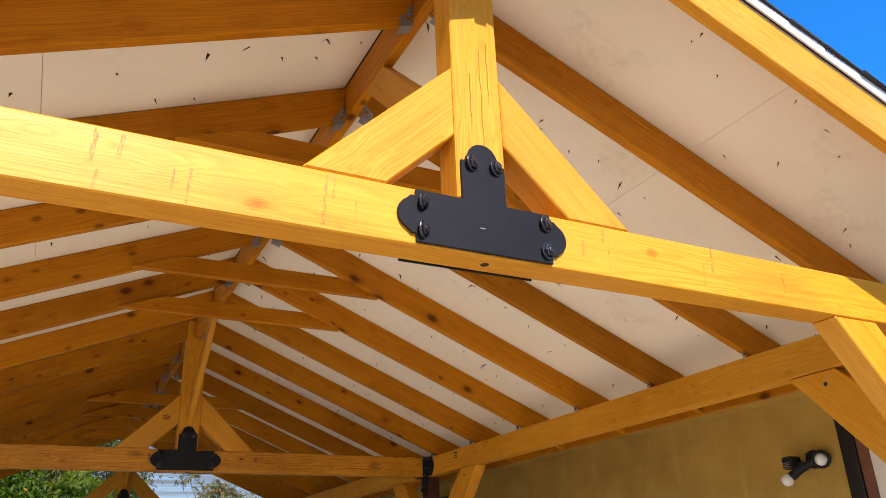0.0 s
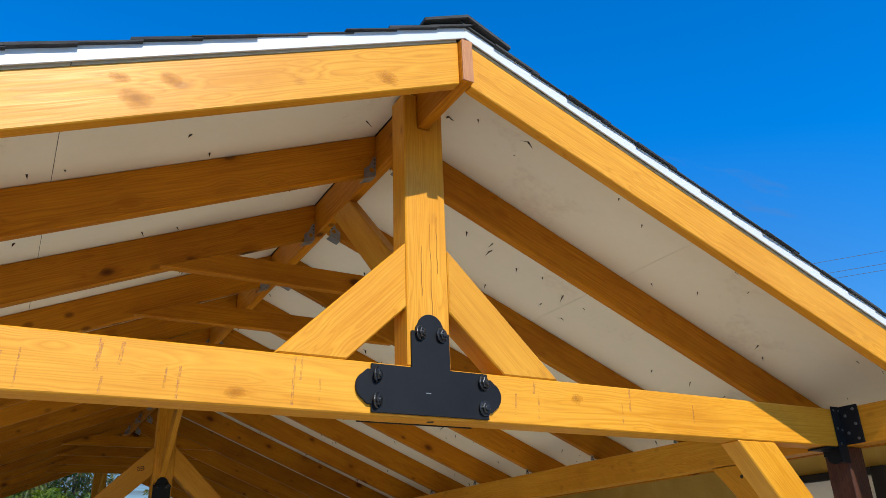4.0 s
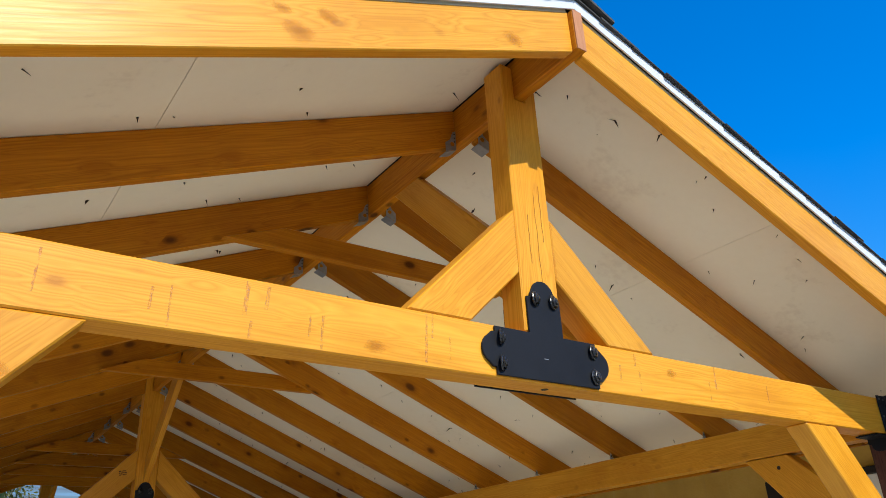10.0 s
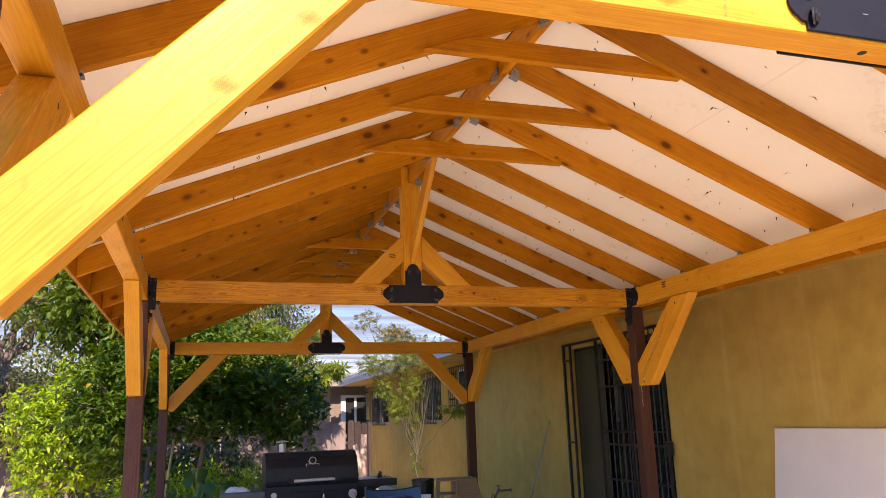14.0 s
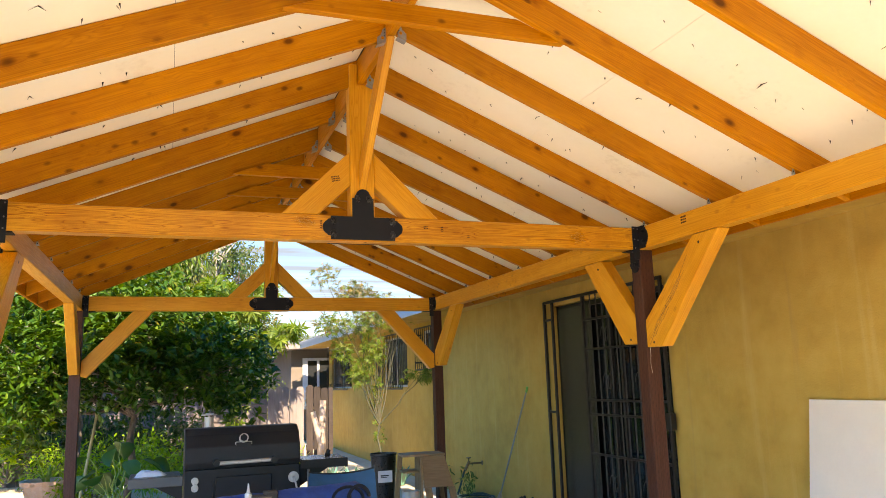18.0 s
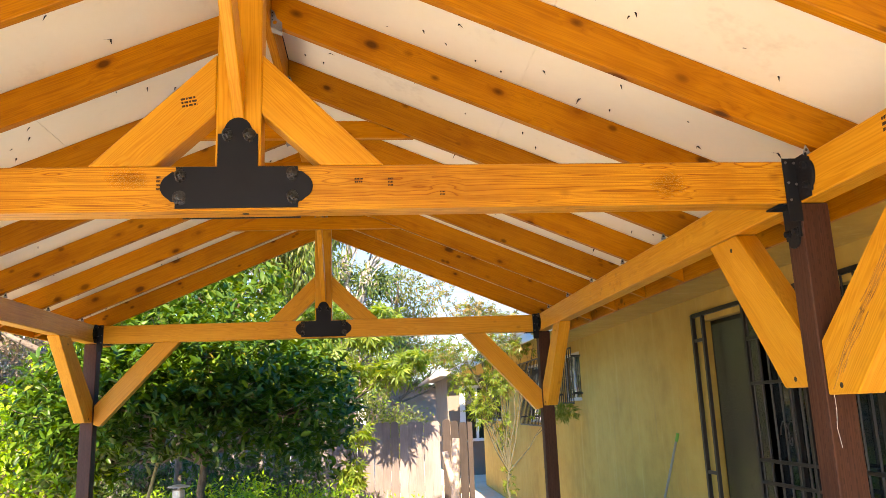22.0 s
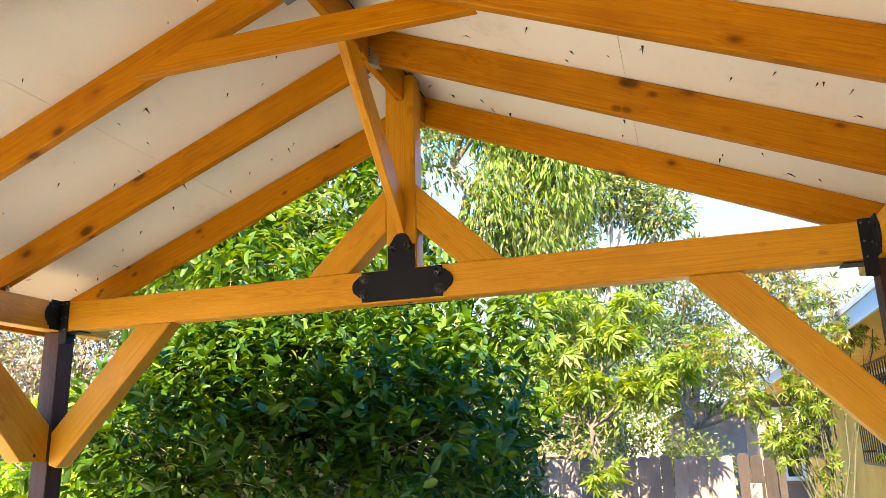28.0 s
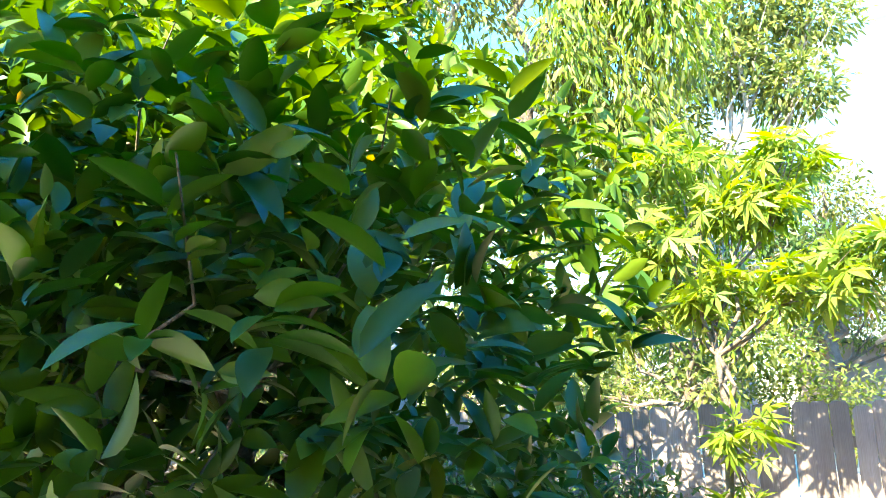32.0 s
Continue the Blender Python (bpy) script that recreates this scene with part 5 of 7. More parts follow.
for k, (x, h) in enumerate(((-3.9, 1.0), (-3.1, 1.15), (-2.3, 0.95), (-1.5, 1.1), (-0.8, 0.8))):
    tree("fence_shrub", (x, 14.6, 0), "dense dark green shrub growing in front of the board fence", (0.03, (0, 0, 0.4)),
         [(0, 0, 0.45 * h), (0.2, 0.1, 0.85 * h), (-0.25, 0.0, 0.8 * h), (0.05, 0, 1.2 * h)], [(0.48, 0.35, 0.4), (0.4, 0.35, 0.4), (0.4, 0.35, 0.4), (0.3, 0.3, 0.3)], 1500, MID, 0.11, L_DARK, M_BARK, 230 + k, "shrub", 0.3, twigs=3)
tree("tall_shrub", (-7.2, 12.6, 0), "dense green shrub with small leaves in the garden", (0.04, (0, 0, 0.5)),
     [(0, 0, 1.0), (-0.7, 0.1, 1.3), (-1.4, 0, 1.1), (-0.5, 0.2, 0.6), (0.3, 0.2, 0.5)], [(0.55, 0.5, 0.5), (0.6, 0.5, 0.5), (0.6, 0.5, 0.55), (0.7, 0.5, 0.45), (0.5, 0.4, 0.4)], 4200, SMALL, 0.10, L_OLIVE, M_BARK, 23, "shrub", 0.3)
tree("round_bush", (-8.9, 14.3, 0), "soft light green bush in front of the shed", (0.04, (0, 0, 0.5)),
     [(0, 0, 1.65), (-0.5, 0.1, 1.3), (0.5, 0.1, 1.2), (0.1, 0.2, 0.7)], [(0.6, 0.5, 0.5), (0.5, 0.5, 0.5), (0.5, 0.5, 0.5), (0.7, 0.5, 0.5)], 4200, LONG, 0.14, L_BRIGHT, M_BARK, 24, "shrub", 0.3, second=(L_OLIVE, 0.9, 0.4))
tree("hedge_tree", (-13.5, 12.0, 0), "leafy green tree at the side of the garden", (0.16, (0, 0, 1.8)),
     [(0, 0, 3.0), (0.8, 1.2, 2.6), (-0.4, -1.5, 2.8), (0.3, 0.3, 4.2), (0.4, -1, 4.0), (0.6, 0.2, 1.6)], [(1.3, 1.4, 1.2)] * 6, 7000, MID, 0.18, L_OLIVE, M_BARK, 22, shell=0.3)
tree("fence_tree", (-5.6, 16.6, 0), "loose green tree with dark double trunk behind the fence", (0.15, (0.2, 0, 2.9)),
     [(0.3, 0, 4.4), (1.0, 0.1, 3.9), (-0.8, 0.1, 4.8), (0.6, 0.2, 5.4), (-1.4, 0.2, 3.8), (-0.4, 0.2, 5.9), (1.2, 0, 5.0)], [(0.7, 0.6, 0.5), (0.6, 0.6, 0.5), (0.8, 0.7, 0.5), (0.8, 0.7, 0.5), (0.6, 0.6, 0.4), (0.8, 0.7, 0.5), (0.6, 0.6, 0.5)], 4200, MID, 0.14, L_BRIGHT, M_BARK, 25, "tree", 0.2, droop=0.8, second=(L_OLIVE, 4.6, 0.8))
tree("olive_shrub", (-5.3, 14.7, 0), "dusty olive and tan shrub in front of the fence", (0.05, (0, 0, 0.9)),
     [(0, 0, 1.7), (0.6, 0.1, 1.5), (-0.7, 0.1, 1.6), (0.3, 0, 2.4), (-0.5, 0.1, 2.5), (1.2, 0.1, 1.9), (-1.3, 0, 2.1)], [(0.6, 0.4, 0.5)] * 7, 6500, SMALL, 0.10, L_OLIVE, M_BARK, 27, "shrub", 0.25, droop=0.7, second=(L_TAN, 2.3, 0.6))
tree("far_tree", (1.2, 29.6, 0), "loose olive and yellowing tree far behind the gardens", (0.10, (0, 0, 2.0)),
     [(-0.9, 0, 5.0), (0.2, 0, 4.2), (1.0, 0, 3.8), (1.9, 0, 3.5), (-0.3, 0, 3.4), (0.8, 0.3, 2.9), (2.6, 0.2, 3.2)], [(0.9, 0.7, 0.6), (0.8, 0.7, 0.5), (0.8, 0.7, 0.45), (0.8, 0.7, 0.4), (0.9, 0.7, 0.5), (0.9, 0.7, 0.5), (0.6, 0.6, 0.4)], 5600, SMALL, 0.15, L_OLIVE, M_BARK, 91, "tree", 0.2, second=(L_YELLOW, 4.3, 0.8))
for k, (x, y, h) in enumerate(((-17, 27, 5.0), (-12.5, 29, 5.4), (-8, 27.5, 4.6), (-4, 29, 4.8), (9, 31, 5.0), (14, 27, 5.4))):
    tree("far_tree", (x, y, 0), "distant hazy green tree behind the gardens", (0.2, (0, 0, 1.6)),
         [(0, 0, h - 1.6), (1.9, 0.3, h - 1.9), (-1.9, 0.2, h - 2.0), (0.9, 0.3, h - 0.8), (-0.9, 0.3, h - 1.0), (2.2, 0, 1.5), (0, 0, 1.3), (-2.2, 0, 1.4)], [(1.4, 1.2, 1.0)] * 8, 8000, SMALL, 0.24, (L_OLIVE, L_WEEP, L_OLIVE)[k % 3], M_BARK, 80 + k, "tree", 0.3, twigs=3)


def tuft(name, base, label, n, length, material, seed, wide=0.06, lean=0.6, category="plant"):
    """Arching strap leaves from one root."""
    t = thing(name, pose(*base), label, category)
    rnd = random.Random(seed)
    for k in range(n):
        a, ln, l = rnd.uniform(0, 6.28), length * rnd.uniform(0.6, 1.1), lean * rnd.uniform(0.5, 1.3)
        d, p = Vector((math.cos(a), math.sin(a), 0)), Vector((-math.sin(a), math.cos(a), 0))
        vs, fs = [], []
        for q in range(6):
            u = q / 5
            c = d * (0.03 + ln * l * u ** 1.4) + Vector((0, 0, ln * (u - 0.45 * l * u * u)))
            w = wide * (1 - u) ** 0.6 * (0.6 + 0.4 * u) + 0.002
            vs += [tuple(c + p * w + Vector((0, 0, w * 0.5))), tuple(c), tuple(c - p * w + Vector((0, 0, w * 0.5)))]
        for q in range(5):
            b = q * 3
            fs += [(b, b + 1, b + 4, b + 3), (b + 1, b + 2, b + 5, b + 4)]
        mesh_part("leaf_blade", vs, fs, material, t, smooth=True)
    return t


def pot(name, at, r, h, material, label, lip=0.02):
    t = thing(name, pose(*at), label, "plant pot")
    bm = lathe([(r * 0.70, 0.0), (r * 0.98, h * 0.86), (r * 0.98, h * 0.87), (r + lip, h * 0.87), (r + lip, h), (r * 0.92, h), (r * 0.88, h * 0.86)], 24)
    part("body", bm, material, t, smooth=False)
    part("soil", lathe([(r * 0.87, h * 0.84), (r * 0.5, h * 0.865), (0.01, h * 0.87)], 20), M_SOIL, t)
    return t


M_GREYPOT = two("grey_plastic_pot", (0.36, 0.37, 0.38), rough=0.5)
M_CLAY = mottled("sun_bleached_clay", [(0.3, (0.42, 0.23, 0.16)), (0.7, (0.62, 0.42, 0.33))], 5, 0.85)
M_CRATE = two("grey_crate_plastic", (0.40, 0.41, 0.42), rough=0.5)
L_ALOE = two("aloe_skin", (0.30, 0.31, 0.14), 0.7, rough=0.5)
L_GRASS = two("strap_leaf_green", (0.27, 0.37, 0.06), 0.6, rough=0.5)
L_TEALP = two("blue_green_succulent", (0.10, 0.24, 0.17), 0.7, rough=0.5)
pot("plant_pot", (-3.46, 11.6, 0.28), 0.20, 0.27, M_GREYPOT, "grey plastic pot standing on a milk crate")
pot("plant_pot", (-3.98, 11.7, -0.03), 0.17, 0.20, M_GREYPOT, "pale blue-grey low pot beside the crate")
pot("clay_pot", (-2.55, 11.9, -0.03), 0.29, 0.44, M_CLAY, "large sun-bleached clay pot with a thick rim", 0.03)
pot("clay_pot", (-4.35, 12.0, -0.03), 0.26, 0.30, M_CLAY, "tan clay pot under the aloe", 0.03)
tuft("aloe", (-4.35, 12.0, 0.22), "spiky pale aloe in a clay pot", 18, 0.62, L_ALOE, 3, 0.05, 0.55)
tuft("strap_plant", (-2.55, 11.9, 0.36), "thin strap leaves growing from the clay pot", 12, 0.35, L_GRASS, 4, 0.02)
tuft("strap_plant", (-3.98, 11.7, 0.14), "yellow-green plant in a low grey pot", 16, 0.34, L_GRASS, 5, 0.03)
for k, (x, y, s) in enumerate(((0.2, 12.6, 0.75), (0.55, 13.0, 0.8), (-0.35, 12.9, 0.7), (1.0, 13.2, 0.7), (-1.9, 10.2, 0.5), (-1.2, 10.4, 0.45))):
    tuft("strap_plant", (x, y, -0.05), "clump of bright green strap leaves on the soil", 20, s, L_GRASS, 30 + k, 0.03, 0.5)
for k, (x, y) in enumerate(((1.75, 12.2), (2.05, 12.0), (1.5, 12.5), (2.5, 11.9))):
    tuft("succulent", (x, y, -0.04), "blue-green succulent clump by the wall", 22, 0.40, L_TEALP, 50 + k, 0.035, 0.6)
tree("low_shrub", (-0.6, 12.4, 0), "low green shrub under the citrus tree", (0.02, (0, 0, 0.25)), [(0, 0, 0.5), (0.5, 0.2, 0.45), (-0.6, 0.1, 0.55)], [(0.4, 0.4, 0.38)] * 3, 1800, MID, 0.09, L_SUNNY, M_BARK, 61, "shrub", 0.3)
tree("low_shrub", (-2.0, 13.2, 0), "low sunlit shrub in front of the fence", (0.02, (0, 0, 0.25)), [(0, 0, 0.5), (0.6, 0.2, 0.5), (-0.6, 0.1, 0.45)], [(0.45, 0.4, 0.42)] * 3, 1800, MID, 0.09, L_SUNNY, M_BARK, 62, "shrub", 0.3)

tree("potted_bush", (-3.46, 11.6, 0.50), "bushy bright green plant growing in the grey pot", (0.012, (0, 0, 0.12)),
     [(0, 0, 0.32), (0.15, 0.05, 0.26), (-0.16, 0.0, 0.28), (0.02, 0, 0.5)], [(0.22, 0.2, 0.18), (0.2, 0.2, 0.16), (0.2, 0.2, 0.17), (0.2, 0.18, 0.15)], 900, MID, 0.055, L_SUNNY, M_BARK, 28, "shrub", 0.3, twigs=2)
M_PALEBOARD = wood("pale_board", (0.50, 0.46, 0.40), (0.44, 0.40, 0.35), (0.30, 0.26, 0.22), (0.2, 0.15, 0.1), rough=0.8, knots=False)
M_RIMWOOD = wood("brown_rim", (0.26, 0.11, 0.06), (0.20, 0.08, 0.045), (0.12, 0.05, 0.03), (0.1, 0.04, 0.02), rough=0.7, knots=False)
# grey milk crate: open lattice sides
crate = thing("milk_crate", pose(-3.46, 11.6, -0.03), "grey plastic milk crate under a pot", "crate")
for k in range(4):
    for s in (-1, 1):
        z = 0.02 + k * 0.085
        part("slat", box(-0.19, s * 0.17 - 0.01, z, 0.19, s * 0.17 + 0.01, z + 0.03), M_CRATE, crate)
        part("slat", box(s * 0.19 - 0.01, -0.16, z, s * 0.19 + 0.01, 0.16, z + 0.03), M_CRATE, crate)
for k in range(6):
    for s in (-1, 1):
        x = -0.19 + k * 0.076
        part("rib", box(x - 0.006, s * 0.17 - 0.008, 0.0, x + 0.006, s * 0.17 + 0.008, 0.30), M_CRATE, crate)
part("base", box(-0.19, -0.17, 0.0, 0.19, 0.17, 0.015), M_CRATE, crate)
part("top_rim", box(-0.20, -0.18, 0.29, 0.20, 0.18, 0.308), M_CRATE, crate)
# bamboo pole leaning by the post
t = thing("bamboo_pole", pose(-1.95, 9.3, -0.03), "long tan bamboo pole leaning into the tree", "pole")
part("shaft", rod((0, 0, 0), (0.22, 1.1, 2.0), 0.018, 8), two("bamboo", (0.42, 0.32, 0.14), rough=0.5), t)

planter = thing("raised_planter", pose(-6.9, 13.4, -0.03), "weathered pale raised planter box with a brown rim", "planter")
for x0, y0, x1, y1 in ((-0.55, -0.25, 0.55, -0.22), (-0.55, 0.22, 0.55, 0.25), (-0.55, -0.219, -0.52, 0.219), (0.52, -0.219, 0.55, 0.219)):
    part("side_board", box(x0, y0, 0.7, x1, y1, 1.16, 0.004), M_PALEBOARD, planter)
part("rim", box(-0.60, -0.30, 1.161, 0.60, 0.30, 1.20, 0.004), M_RIMWOOD, planter, "reddish-brown rim board")
part("bottom", box(-0.519, -0.219, 0.7, 0.519, 0.219, 0.73), M_PALEBOARD, planter)
for x in (-0.5, 0.44):
    for y in (-0.2, 0.14):
        part("leg", box(x, y, 0.0, x + 0.06, y + 0.06, 0.70), M_PALEBOARD, planter)

# ---- fence ----
M_FENCE = wood("weathered_grey_fence", (0.205, 0.168, 0.156), (0.165, 0.135, 0.125), (0.10, 0.080, 0.074), (0.06, 0.05, 0.045), rough=0.85, knots=False, spread=0.25)


def fence(name, a, b, height, label, seed, bw=0.14):
    rnd = random.Random(seed)
    a, b = Vector(a), Vector(b)
    d = (b - a)
    n = int(d.length / (bw + 0.004))
    t = thing(name, Matrix.Translation(a) @ Matrix.Rotation(math.atan2(d.y, d.x), 4, "Z"), label, "fence")
    meshes = []
    for q in range(6):
        h = height + rnd.uniform(-0.03, 0.02)
        o = [(0, 0, -0.08), (bw, 0, -0.08), (bw, 0, h - 0.03), (bw - 0.03, 0, h), (0.03, 0, h), (0, 0, h - 0.03)]
        bm = extrude_poly([Vector((p[2], p[1], -p[0])) for p in o], (0, 0.018, 0), 0.002)
        me = bpy.data.meshes.new("board")
        bm.to_mesh(me); bm.free()
        me.materials.append(M_FENCE)
        meshes.append(me)
    up = Matrix(((0, 0, -1, 0), (0, 1, 0, 0), (1, 0, 0, 0), (0, 0, 0, 1)))
    for k in range(n):
        ob = new("board", rnd.choice(meshes))
        ob.matrix_basis = Matrix.Translation((k * (bw + 0.004), rnd.uniform(-0.004, 0.004), 0)) @ Matrix.Rotation(rnd.gauss(0, 0.006), 4, "Y") @ up
        ob.parent = t
    for z in (0.35, height - 0.35):
        part("rail", box(0, 0.022, z, d.length, 0.06, z + 0.09, 0.003), M_FENCE, t)
    for k in range(int(d.length / 2.4) + 1):
        part("fence_post", box(k * 2.4, 0.062, -0.2, k * 2.4 + 0.09, 0.15, height - 0.05, 0.004), M_FENCE, t)
    return t


fence("fence", (-14.0, 15.5, 0), (1.58, 15.5, 0), 1.53, "weathered grey board fence at the back of the garden", 2)

M_FENCE_DARK = wood("dark_gate_wood", (0.050, 0.037, 0.031), (0.037, 0.027, 0.023), (0.022, 0.016, 0.014), (0.015, 0.01, 0.01), rough=0.85, knots=False)
gatef = thing("garden_gate", pose(1.60, 15.48, 0), "dark weathered board gate standing open beside the passage", "gate")
for k in range(3):
    h = 1.56 - 0.03 * k
    member("board", [(k * 0.147, 0, 0.02), (k * 0.147 + 0.138, 0, 0.02), (k * 0.147 + 0.138, 0, h - 0.04), (k * 0.147 + 0.11, 0, h), (k * 0.147 + 0.028, 0, h), (k * 0.147, 0, h - 0.04)], (0, 0.02, 0), (0, 0, 1), M_FENCE_DARK, gatef)
for z in (0.3, 1.2):
    part("rail", box(0, 0.022, z, 0.44, 0.06, z + 0.09, 0.003), M_FENCE_DARK, gatef)
part("gate_post", box(0.445, -0.02, -0.2, 0.53, 0.07, 1.50, 0.004), M_FENCE_DARK, gatef)
stump = thing("cut_trunk", pose(1.66, 14.3, -0.05), "pale sawn-off forked trunk in the soil", "stump")
M_BAREWOOD = mottled("bare_sun_bleached_wood", [(0.3, (0.30, 0.22, 0.17)), (0.7, (0.44, 0.36, 0.30))], 5, 0.85, 0, 40, 0.5, 0.01)
part("stem", rod((0, 0, 0), (0.05, 0, 1.32), 0.085, 12, r2=0.06), M_BAREWOOD, stump)
part("stub", rod((0.0, 0, 0.55), (-0.14, 0, 1.12), 0.055, 10, r2=0.05), M_BAREWOOD, stump)
# neighbour's building beyond the fence
nb = thing("neighbour_house", pose(0, 0, 0), "low beige neighbouring house with a white-framed window", "house")
M_BEIGE = mottled("beige_render", [(0.3, (0.125, 0.100, 0.080)), (0.7, (0.17, 0.14, 0.115))], 2, 0.9)
part("wall", box(2.42, 23.0, -0.1, 8.0, 23.2, 2.6), M_BEIGE, nb)
part("wall", box(2.42, 23.2, -0.1, 2.62, 27.0, 2.6), M_BEIGE, nb)
part("wall", box(2.62, 27.0, -0.1, 8.0, 27.2, 2.6), M_BEIGE, nb)
M_NBROOF = two("brown_grey_roof_edge", (0.23, 0.19, 0.155), rough=0.75)
pts = [(1.90, 22.4, 2.50), (2.19, 22.4, 2.601), (8.4, 22.4, 2.70), (8.4, 22.4, 2.84), (2.25, 22.4, 2.80), (1.90, 22.4, 2.58)]
part("roof", extrude_poly(pts, (0, 5.3, 0), 0.008), M_NBROOF, nb, "low roof with a weathered brown eave")
far = thing("neighbour_house", pose(0.2, 31.0, 0), "low pinkish brown house with a dark shingle roof", "house")
M_FARWALL = mottled("pinkish_brown_render", [(0.3, (0.20, 0.145, 0.115)), (0.7, (0.27, 0.20, 0.165))], 2, 0.9)
part("wall", box(0, 0.4, -0.1, 4.2, 4.0, 2.25), M_FARWALL, far)
part("gable", extrude_poly([(0, 0.4, 2.251), (4.2, 0.4, 2.251), (1.0, 0.4, 2.80)], (0, 3.6, 0)), M_FARWALL, far)
for e in ((-0.35, 2.05), (4.6, 2.18)):
    part("roof_slope", extrude_poly([(1.0, 0.1, 2.86), (e[0], 0.1, e[1]), (e[0], 0.1, e[1] + 0.06), (1.0, 0.1, 2.93)], (0, 4.2, 0)), M_SHINGLE, far)
w = part("window", box(2.85, 22.97, 0.9, 3.6, 22.995, 2.3), M_GLASS, nb)
bmw = bmesh.new()
for a in ((2.75, 0.85, 3.65, 0.93), (2.75, 2.27, 3.65, 2.35), (2.75, 0.93, 2.90, 2.27), (3.57, 0.93, 3.65, 2.27), (3.18, 0.93, 3.25, 2.27)):
    box(a[0], 22.93, a[1], a[2], 22.968, a[3], 0.003, bmw)
part("frame", bmw, M_TRIM, w, "white window frame")
M_SHED = two("pale_blue_grey_paint", (0.34, 0.37, 0.40), rough=0.7)
shed = thing("garden_shed", pose(-12.3, 16.0, 0), "small pale blue-grey shed with a pitched roof beyond the fence", "shed")
part("wall", box(-0.8, 0.3, -0.1, 0.8, 2.2, 1.75), M_SHED, shed)
part("gable", extrude_poly([(-0.8, 0.3, 1.751), (0.8, 0.3, 1.751), (0, 0.3, 2.10)], (0, 1.9, 0)), M_SHED, shed)
for s in (-1, 1):
    part("roof_slope", extrude_poly([(0, 0.15, 2.14), (s * 0.95, 0.15, 1.725), (s * 0.95, 0.15, 1.765), (0, 0.15, 2.18)], (0, 2.2, 0)), M_FENCE, shed)
fence("fence", (-14.0, -6.0, 0), (-14.0, 15.4, 0), 1.6, "weathered grey board fence along the side of the garden", 3)
# overhead cables between two street poles
M_POLE = mottled("creosoted_pole", [(0.3, (0.05, 0.035, 0.025)), (0.7, (0.11, 0.08, 0.06))], 5, 0.9)
M_CABLE = two("weathered_cable", (0.10, 0.10, 0.105), rough=0.6)
ends = [Vector((18.0, 40.0, 0)), Vector((59.6, -27.2, 0))]
cb = thing("power_line", pose(18, 40, 0), "thin overhead power cables between wooden street poles", "power line")
for e in ends:
    part("pole", rod(e - ends[0] - Vector((0, 0, 0.3)), e - ends[0] + Vector((0, 0, 16.0)), 0.16, 10, r2=0.11), M_POLE, cb)
    part("crossarm", box(e.x - ends[0].x - 0.6, e.y - ends[0].y - 0.05, 15.5, e.x - ends[0].x + 0.6, e.y - ends[0].y + 0.05, 15.62), M_POLE, cb)
for z in (15.6, 15.0, 14.7):
    part("wire", tube([(2.6 * q, -4.2 * q, z - 0.9 * math.sin(math.pi * q / 16)) for q in range(17)], 0.011, 5), M_CABLE, cb)

# ---- things under the pavilion ----
M_GRILL = mottled("black_grill_enamel", [(0.3, (0.008, 0.008, 0.009)), (0.7, (0.016, 0.016, 0.018))], 5, 0.5, 0, 160, 0.1, 0.002, spec=0.25)
M_CHROME = two("brushed_steel", (0.50, 0.47, 0.43), rough=0.35, metal=0.35)
M_GREYSHELF = two("charcoal_shelf_steel", (0.055, 0.057, 0.062), rough=0.4)
# shelf steel with the reflected sky painted in as a blue base colour
M_SKYSHELF = two("sky_tinted_shelf_steel", (0.16, 0.22, 0.36), rough=0.22)
M_CLOTHW = mottled("white_rag", [(0.3, (0.55, 0.53, 0.51)), (0.7, (0.76, 0.74, 0.72))], 8, 0.9)
M_PAPER = two("newsprint", (0.66, 0.65, 0.63), 0.93, rough=0.9)
M_INK = two("dark_print", (0.06, 0.06, 0.07), rough=0.8)
M_REDINK = two("red_print", (0.50, 0.03, 0.05), rough=0.7)
M_REDLID = two("translucent_red_lid", (0.62, 0.055, 0.05), 0.9, rough=0.3)
M_CLEARBOX = two("frosted_clear_plastic", (0.60, 0.58, 0.55), rough=0.3)
M_REDBOX = two("glossy_red_card", (0.60, 0.012, 0.035), 0.9, rough=0.35)
M_BLUEBAG = mottled("navy_nylon", [(0.3, (0.010, 0.040, 0.17)), (0.7, (0.020, 0.078, 0.29))], 14, 0.65, 0, 90, 0.3, 0.004)
M_BLUEBRIGHT = mottled("bright_blue_nylon", [(0.3, (0.010, 0.055, 0.30)), (0.7, (0.018, 0.085, 0.42))], 10, 0.6, 0, 90, 0.3, 0.004)
M_TEALCLOTH = mottled("teal_blue_canvas", [(0.3, (0.010, 0.075, 0.16)), (0.7, (0.016, 0.110, 0.22))], 10, 0.7, 0, 150, 0.3, 0.003)
M_STRAP = two("black_webbing", (0.012, 0.012, 0.018), rough=0.8)
M_BROWNBOX = two("dark_brown_printed_card", (0.055, 0.036, 0.024), 0.85, rough=0.6)
M_TANPRINT = two("tan_print", (0.30, 0.22, 0.13), rough=0.7)
M_GLUE = two("amber_glue", (0.50, 0.19, 0.03), 0.85, rough=0.35)
M_NOZZLE = two("white_plastic", (0.72, 0.70, 0.66), 0.93, rough=0.4)
M_TABLE = mottled("grey_green_tabletop", [(0.3, (0.045, 0.06, 0.06)), (0.7, (0.10, 0.115, 0.11))], 4, 0.5)
